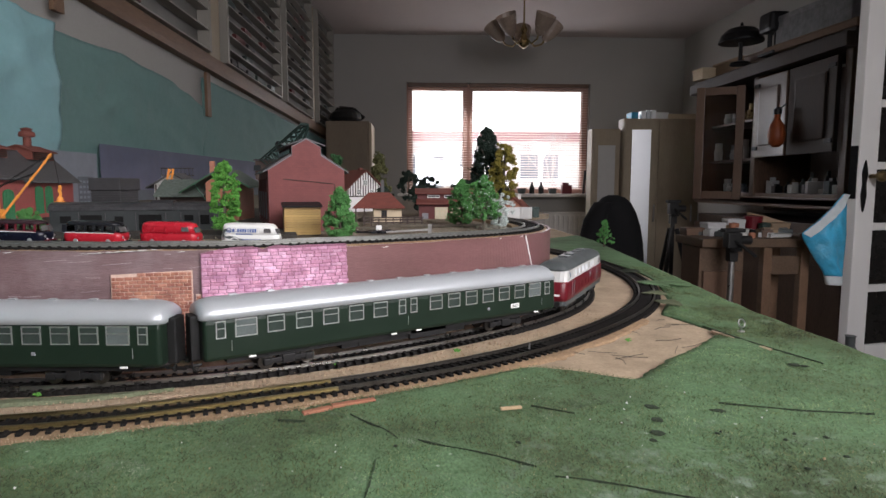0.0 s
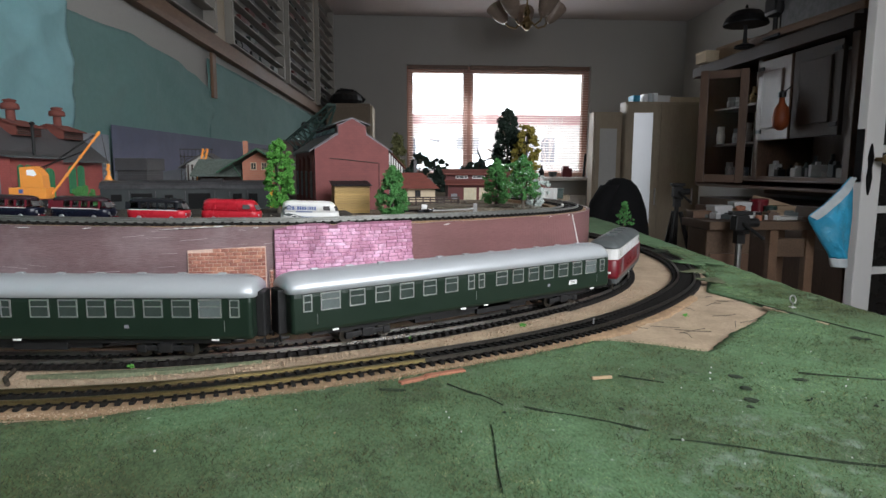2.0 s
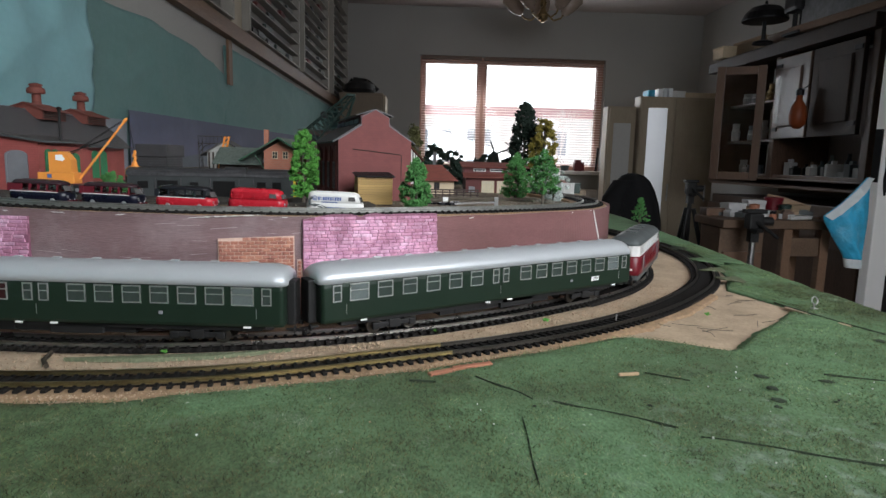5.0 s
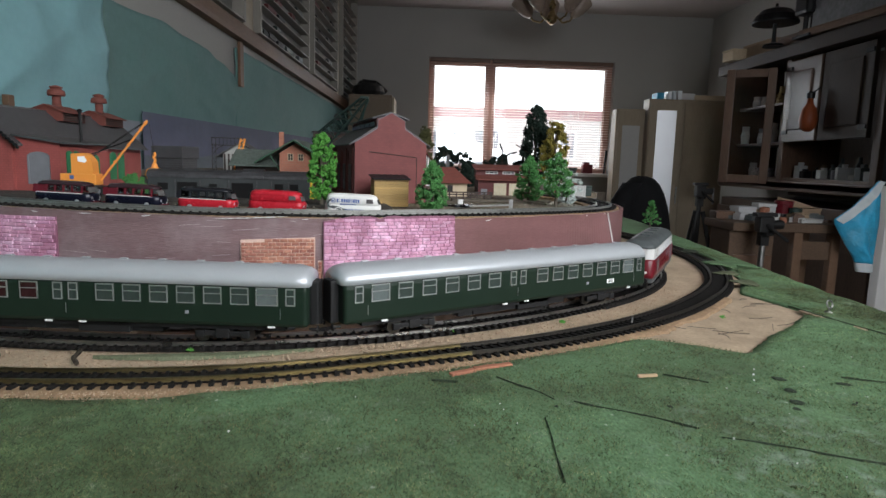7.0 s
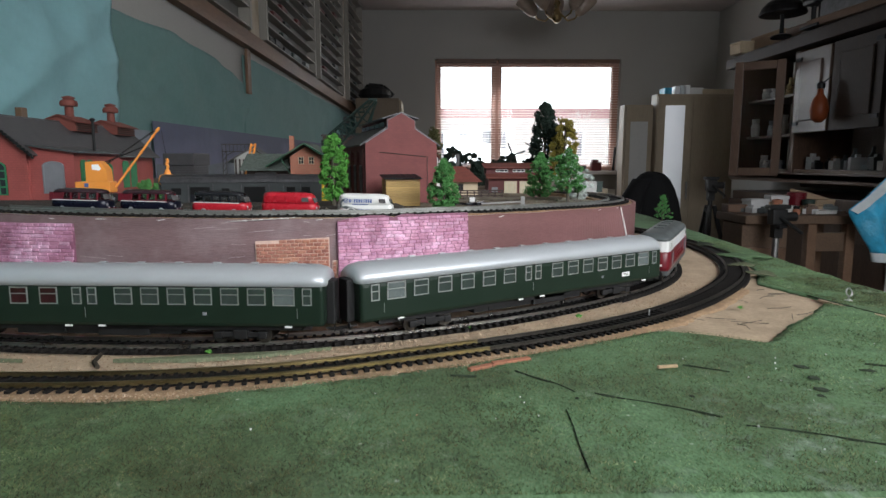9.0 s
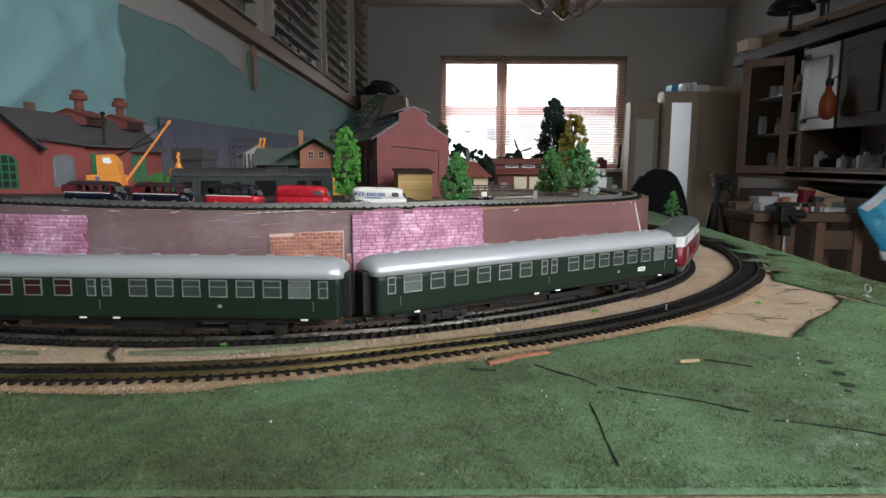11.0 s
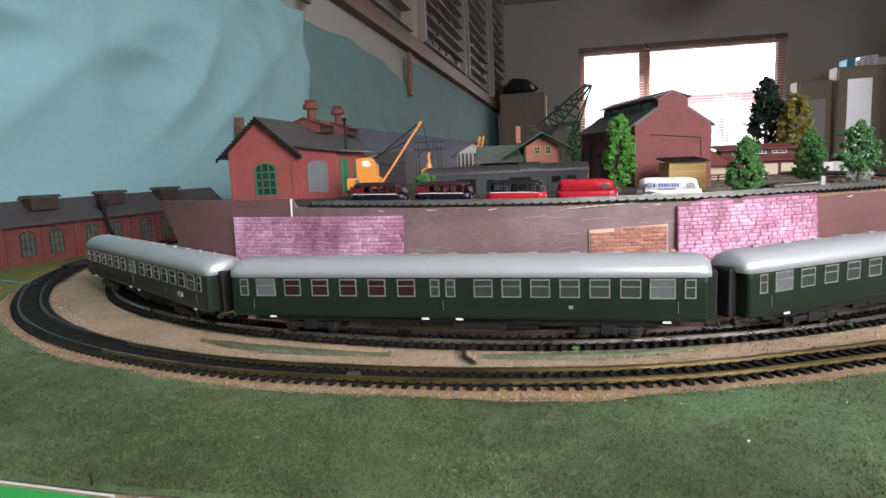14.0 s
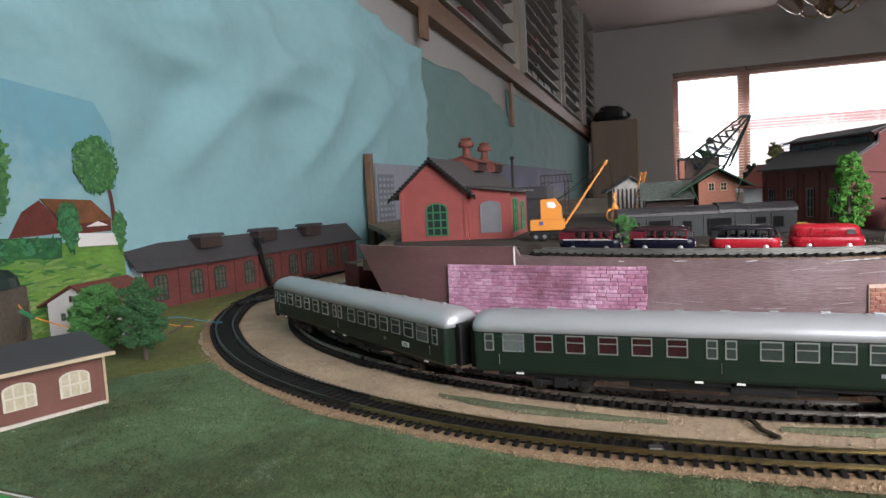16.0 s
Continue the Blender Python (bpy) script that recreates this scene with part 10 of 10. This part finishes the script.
def pink_edge(u):
    """Torn top of the pink card: low at the left, a notch past the middle."""
    return -0.0042 * (1 - min(1, u / 0.18)) + 0.0010 * noise.noise((u * 9, 3, 0)) - 0.0026 * math.exp(-((u - 0.40) / 0.035) ** 2) - 0.0012 * max(0.0, u - 0.6)


sa, sb = FASC.near(-0.1615), FASC.near(-0.0610)
brick_panel("brickwork_card", "pink embossed brick card patched onto the wall", sa, sb,
            lambda s: (0.0035 + 0.006 * max(0, (s - sa) / (sb - sa)) * 0.3, 0.0822 + pink_edge((s - sa) / (sb - sa))),
            "pink_card", "pink", 0.0068, 0.00265, 0.0052, lean=0.004, seed=2)
sc, sd2 = FASC.near(-0.5000), FASC.near(-0.3508)
brick_panel("brickwork_card", "pink and red embossed brick card on the wall", sc, sd2,
            lambda s: (0.0030 + 0.003 * (1 - (s - sc) / (sd2 - sc)), 0.0785 + 0.0004 * noise.noise((s * 60, 1, 0))), "pink_card", "pink", 0.0074, 0.0027, 0.0048, lean=0.002, seed=3)
se, sf, sg2 = FASC.near(-0.3500), FASC.near(-0.2200), FASC.near(-0.1670)
brick_panel("brickwork_card", "orange-brown brick card strip along the wall's foot", se, sf - 0.0004,
            lambda s: (0.0030, 0.0215 + 0.003 * (s - se) / (sf - se)), "orange_card", "orange", 0.0056, 0.0027, 0.0044, lean=0.001, seed=4, alternate=True)
brick_panel("brickwork_card", "orange-brown brick card patch on the wall", sf, sg2,
            lambda s: (0.0030, 0.0642 + 0.0018 * (s - sf) / (sg2 - sf)), "orange_card", "orange", 0.0056, 0.0027, 0.0044, lean=0.001, seed=14, alternate=True)
sh = FASC.near(-0.1662)
brick_panel("brickwork_card", "narrow orange brick strip beside the pink card", sh, sh + 0.0045, lambda s: (0.0065, 0.048), "orange_card", "orange", 0.0056, 0.0027, 0.0044, seed=6, alternate=True)


# ---- fibres of the grass mats and grains of cork ----
def scatter_mesh(name, verts, faces, mat, label, category):
    me = bpy.data.meshes.new(name)
    me.from_pydata(verts.reshape(-1, 3).tolist(), [], faces.reshape(-1, faces.shape[-1]).tolist())
    me.materials.append(M[mat])
    return tagged(new(name, me), label, category, kind="stuff")


rng = np.random.default_rng(4)
xx = np.concatenate([rng.uniform(-0.72, 0.34, 420000), rng.uniform(0.16, 0.36, 90000)])
yy = np.concatenate([FRONT + 0.003 + rng.random(420000) ** 1.35 * 0.42, rng.uniform(0.50, 0.95, 90000)])
ang = np.degrees(np.arctan2(yy - CY, xx - CX)) % 360
ang = np.where(ang < 60, ang + 360, ang)
rad_ = np.hypot(xx - CX, yy - CY)
inner = np.interp(ang, [b[0] for b in GRASS_EDGE], [b[1] for b in GRASS_EDGE]) + 0.0025
ok = (yy > FRONT + 0.003 + 0.0857 * np.maximum(0, -0.40 - xx)) & (rad_ > inner) & (ang > 226) & (ang < 400) & (xx < np.array([right_edge(v) for v in np.linspace(-0.5, 1.5, 401)])[np.clip(((yy + 0.5) * 200).astype(int), 0, 400)] - 0.005) & (rng.random(510000) < 0.85)
for pts, w in SEAMS:                       # the joints between mats stay bare
    for (x0, y0), (x1, y1) in zip(pts, pts[1:]):
        u = np.clip(((xx - x0) * (x1 - x0) + (yy - y0) * (y1 - y0)) / ((x1 - x0) ** 2 + (y1 - y0) ** 2), 0, 1)
        ok &= np.hypot(xx - x0 - u * (x1 - x0), yy - y0 - u * (y1 - y0)) > w * 0.55
xx, yy = xx[ok], yy[ok]
n = len(xx)
hgt = rng.uniform(0.0004, 0.0017, n)
lean_a, lean_d = rng.uniform(0, 2 * np.pi, n), rng.uniform(0.0004, 0.0024, n)
wa = rng.uniform(0, np.pi, n)
wd = 0.00017
base_z = 0.0022
tri_v = np.stack([np.stack([xx - np.cos(wa) * wd, yy - np.sin(wa) * wd, np.full(n, base_z)], 1),
                  np.stack([xx + np.cos(wa) * wd, yy + np.sin(wa) * wd, np.full(n, base_z)], 1),
                  np.stack([xx + np.cos(lean_a) * lean_d, yy + np.sin(lean_a) * lean_d, base_z + hgt], 1)], 1)
scatter_mesh("grass_fibres", tri_v, np.arange(3 * n).reshape(n, 3), "grass_fibre", "short green fibres of the grass mat", "grass")

gv, gf, k = [], [], 0
for line, s_lo, s_hi, side, spread, count in ((OUTER, OUTER.near(-0.75), OUTER.near(0.02), -1, 0.010, 2600), (OUTER, OUTER.near(-0.75), OUTER.near(0.2), 1, 0.020, 2200), (INNER, INNER.near(-0.6), INNER.near(0.16), -1, 0.020, 2200), (INNER, INNER.near(-0.6), INNER.near(0.1), 1, 0.012, 1200)):
    for _ in range(count):
        q, a = line.at(s_lo + (s_hi - s_lo) * rng.random())
        o = side * (0.0165 + abs(rng.normal(0, spread * 0.6)))
        c = np.array((q.x - math.sin(radians(a)) * o, q.y + math.cos(radians(a)) * o, 0.0012 if side < 0 and line is OUTER else 0.0001))
        r = rng.uniform(0.0003, 0.0009)
        pts = np.array([(1, 0, 0), (-0.5, 0.87, 0), (-0.5, -0.87, 0), (0, 0, 1.1)]) * r * rng.uniform(0.6, 1.3, (4, 1))
        t = rng.uniform(0, 6.28)
        rot = np.array(((math.cos(t), -math.sin(t), 0), (math.sin(t), math.cos(t), 0), (0, 0, 1)))
        gv.append(pts @ rot.T + c)
        gf.append(np.array([(0, 1, 3), (1, 2, 3), (2, 0, 3)]) + k)
        k += 4
scatter_mesh("cork_grains", np.array(gv), np.array(gf), "grain", "loose cork grains beside the tracks", "grains")

gv, gf, k = [], [], 0
for _ in range(5200):
    x, y = rng.uniform(-0.58, 0.16), rng.uniform(0.50, 1.05)
    q, a = FASC.at(FASC.near(x))
    inside = (x - q.x) * -math.sin(radians(a)) + (y - q.y) * math.cos(radians(a))
    if inside < 0.046 or x > 0.10 and y > 0.95:
        continue
    r = rng.uniform(0.0004, 0.0013)
    pts = np.array([(1, 0, 0), (-0.5, 0.87, 0), (-0.5, -0.87, 0), (0, 0, 0.9)]) * r * rng.uniform(0.6, 1.3, (4, 1)) + np.array((x, y, zt(x)))
    gv.append(pts)
    gf.append(np.array([(0, 1, 3), (1, 2, 3), (2, 0, 3)]) + k)
    k += 4
scatter_mesh("deck_scatter", np.array(gv), np.array(gf), "deck_grain", "grey and green scatter on the upper deck", "scatter")

# white flakes of torn paper along the fascia's top
rf = random.Random(17)
for i in range(9):
    s = rf.choice((FASC.near(-0.30), FASC.near(-0.20), FASC.near(0.09), FASC.near(-0.05))) + rf.gauss(0, 0.028)
    q, a = FASC.at(s)
    bm = B()
    l = rf.uniform(0.003, 0.011)
    prism(bm, [(-l / 2, 0), (-l / 5, -rf.uniform(0.0001, 0.0004)), (l / 4, -rf.uniform(0.0001, 0.0003)), (l / 2, 0), (l / 4, 0.0002), (-l / 4, 0.0001)], 0.0004, I4)
    o = part("paper_flake", bm, "print_white", wall, "torn white paper edge")
    o.matrix_basis = pose(q.x + math.sin(radians(a)) * 0.0038, q.y - math.cos(radians(a)) * 0.0038, fascia_top(q.x) - rf.uniform(0.0005, 0.0022), 0, rf.uniform(-12, 12), a)

bm = B()
prev = None
for i in range(41):
    q, a = FASC.at(FASC.near(-0.240 + 0.052 * i / 40))
    u = i / 40
    mid = fascia_top(q.x) - 0.0018 + 0.0030 * u + 0.0004 * noise.noise((i * 0.6, 0, 0))
    half = 0.00055 * (0.5 + noise.noise((i * 0.45, 7, 0)) * 0.9) * min(1.0, 6 * u, 6 * (1 - u)) + 0.00006
    ring = [bm.verts.new((q.x + math.sin(radians(a)) * o, q.y - math.cos(radians(a)) * o, mid + h)) for o, h in ((0.0031, -half), (0.0040, -half * 0.6), (0.0042, half * 0.5), (0.0031, half))]
    if prev:
        for k in range(4):
            bm.faces.new((prev[k], ring[k], ring[(k + 1) % 4], prev[(k + 1) % 4]))
    prev = ring
bmesh.ops.recalc_face_normals(bm, faces=bm.faces[:])
part("paper_flake", bm, "print_white", wall, "long ragged strip of torn white paper")

gv, gf, k = [], [], 0
for _ in range(260):
    a = rng.uniform(-1.3, 0.9)
    x, y = 0.030 + 0.085 * math.cos(a) + rng.normal(0, 0.008), 0.770 + 0.075 * math.sin(a) + rng.normal(0, 0.008)
    q, b = FASC.at(FASC.near(x))
    if x > 0.115 or y < 0.68 or math.hypot(x - 0.0825, y - 0.772) < 0.006:
        continue
    r = rng.uniform(0.0012, 0.0036)
    pts = np.array([(1, 0, 0), (0, 1, 0), (-1, 0, 0), (0, -1, 0), (0.5, 0.5, 0.8), (-0.5, 0.4, 0.9), (-0.3, -0.5, 0.7)]) * r * rng.uniform(0.6, 1.3, (7, 1)) * np.array((1, 1, 0.8)) + np.array((x, y, zt(x)))
    gv.append(pts)
    gf.append(np.array([(0, 1, 4), (1, 5, 4), (1, 2, 5), (2, 6, 5), (2, 3, 6), (3, 0, 6), (0, 4, 6), (4, 5, 6)]) + k)
    k += 7
scatter_mesh("rubble", np.array(gv), np.array(gf), "rock", "grey rubble round the trees of the deck", "rubble")


# torn flaps of grass mat lifting along the far edge
def torn_flap(x, y, length, width, rz, mat, label):
    bm = B()
    rows = []
    rf = random.Random(int(x * 9000))
    for i in range(11):
        u = i / 10
        w = width * (0.25 + math.sin(math.pi * min(1, u * 1.05)) * rf.uniform(0.55, 1.0))
        z = 0.0042 * math.sin(u * 2.4) + rf.uniform(-0.0004, 0.0004)
        rows.append([bm.verts.new((length * (u - 0.5), v * w, 0.0012 + max(0, z) * (0.4 + 0.6 * abs(v + 0.4)) + rf.uniform(0, 0.0005))) for v in (-0.5, -0.15, 0.2, 0.5)])
    for p, q in zip(rows, rows[1:]):
        for k in range(3):
            bm.faces.new((p[k], q[k], q[k + 1], p[k + 1]))
    bmesh.ops.recalc_face_normals(bm, faces=bm.faces[:])
    bmesh.ops.solidify(bm, geom=bm.faces[:], thickness=0.0009)
    single("torn_flap", bm, mat, label, "grass scrap", pose(x, y, 0.0022, 0, 0, rz), "torn flaps of grass mat")


FLAPS = ((0.307, 0.880, 0.030, 0.020, 10, "scorch", "small black scrap lying on the grass mat"), (0.296, 0.772, 0.055, 0.022, -62, "grass", "torn flap lifting from the green grass mat"),
         (0.264, 0.645, 0.040, 0.016, -70, "grass_dull", "torn flap lifting from the green grass mat"), (0.322, 0.768, 0.050, 0.018, -58, "grass", "torn flap lifting from the green grass mat"),
         (0.271, 0.700, 0.030, 0.014, -40, "grass_dull", "torn flap lifting from the green grass mat"))
for x, y, length, width, rz, mat, label in FLAPS:
    torn_flap(x, y, length, width, rz, mat, label)
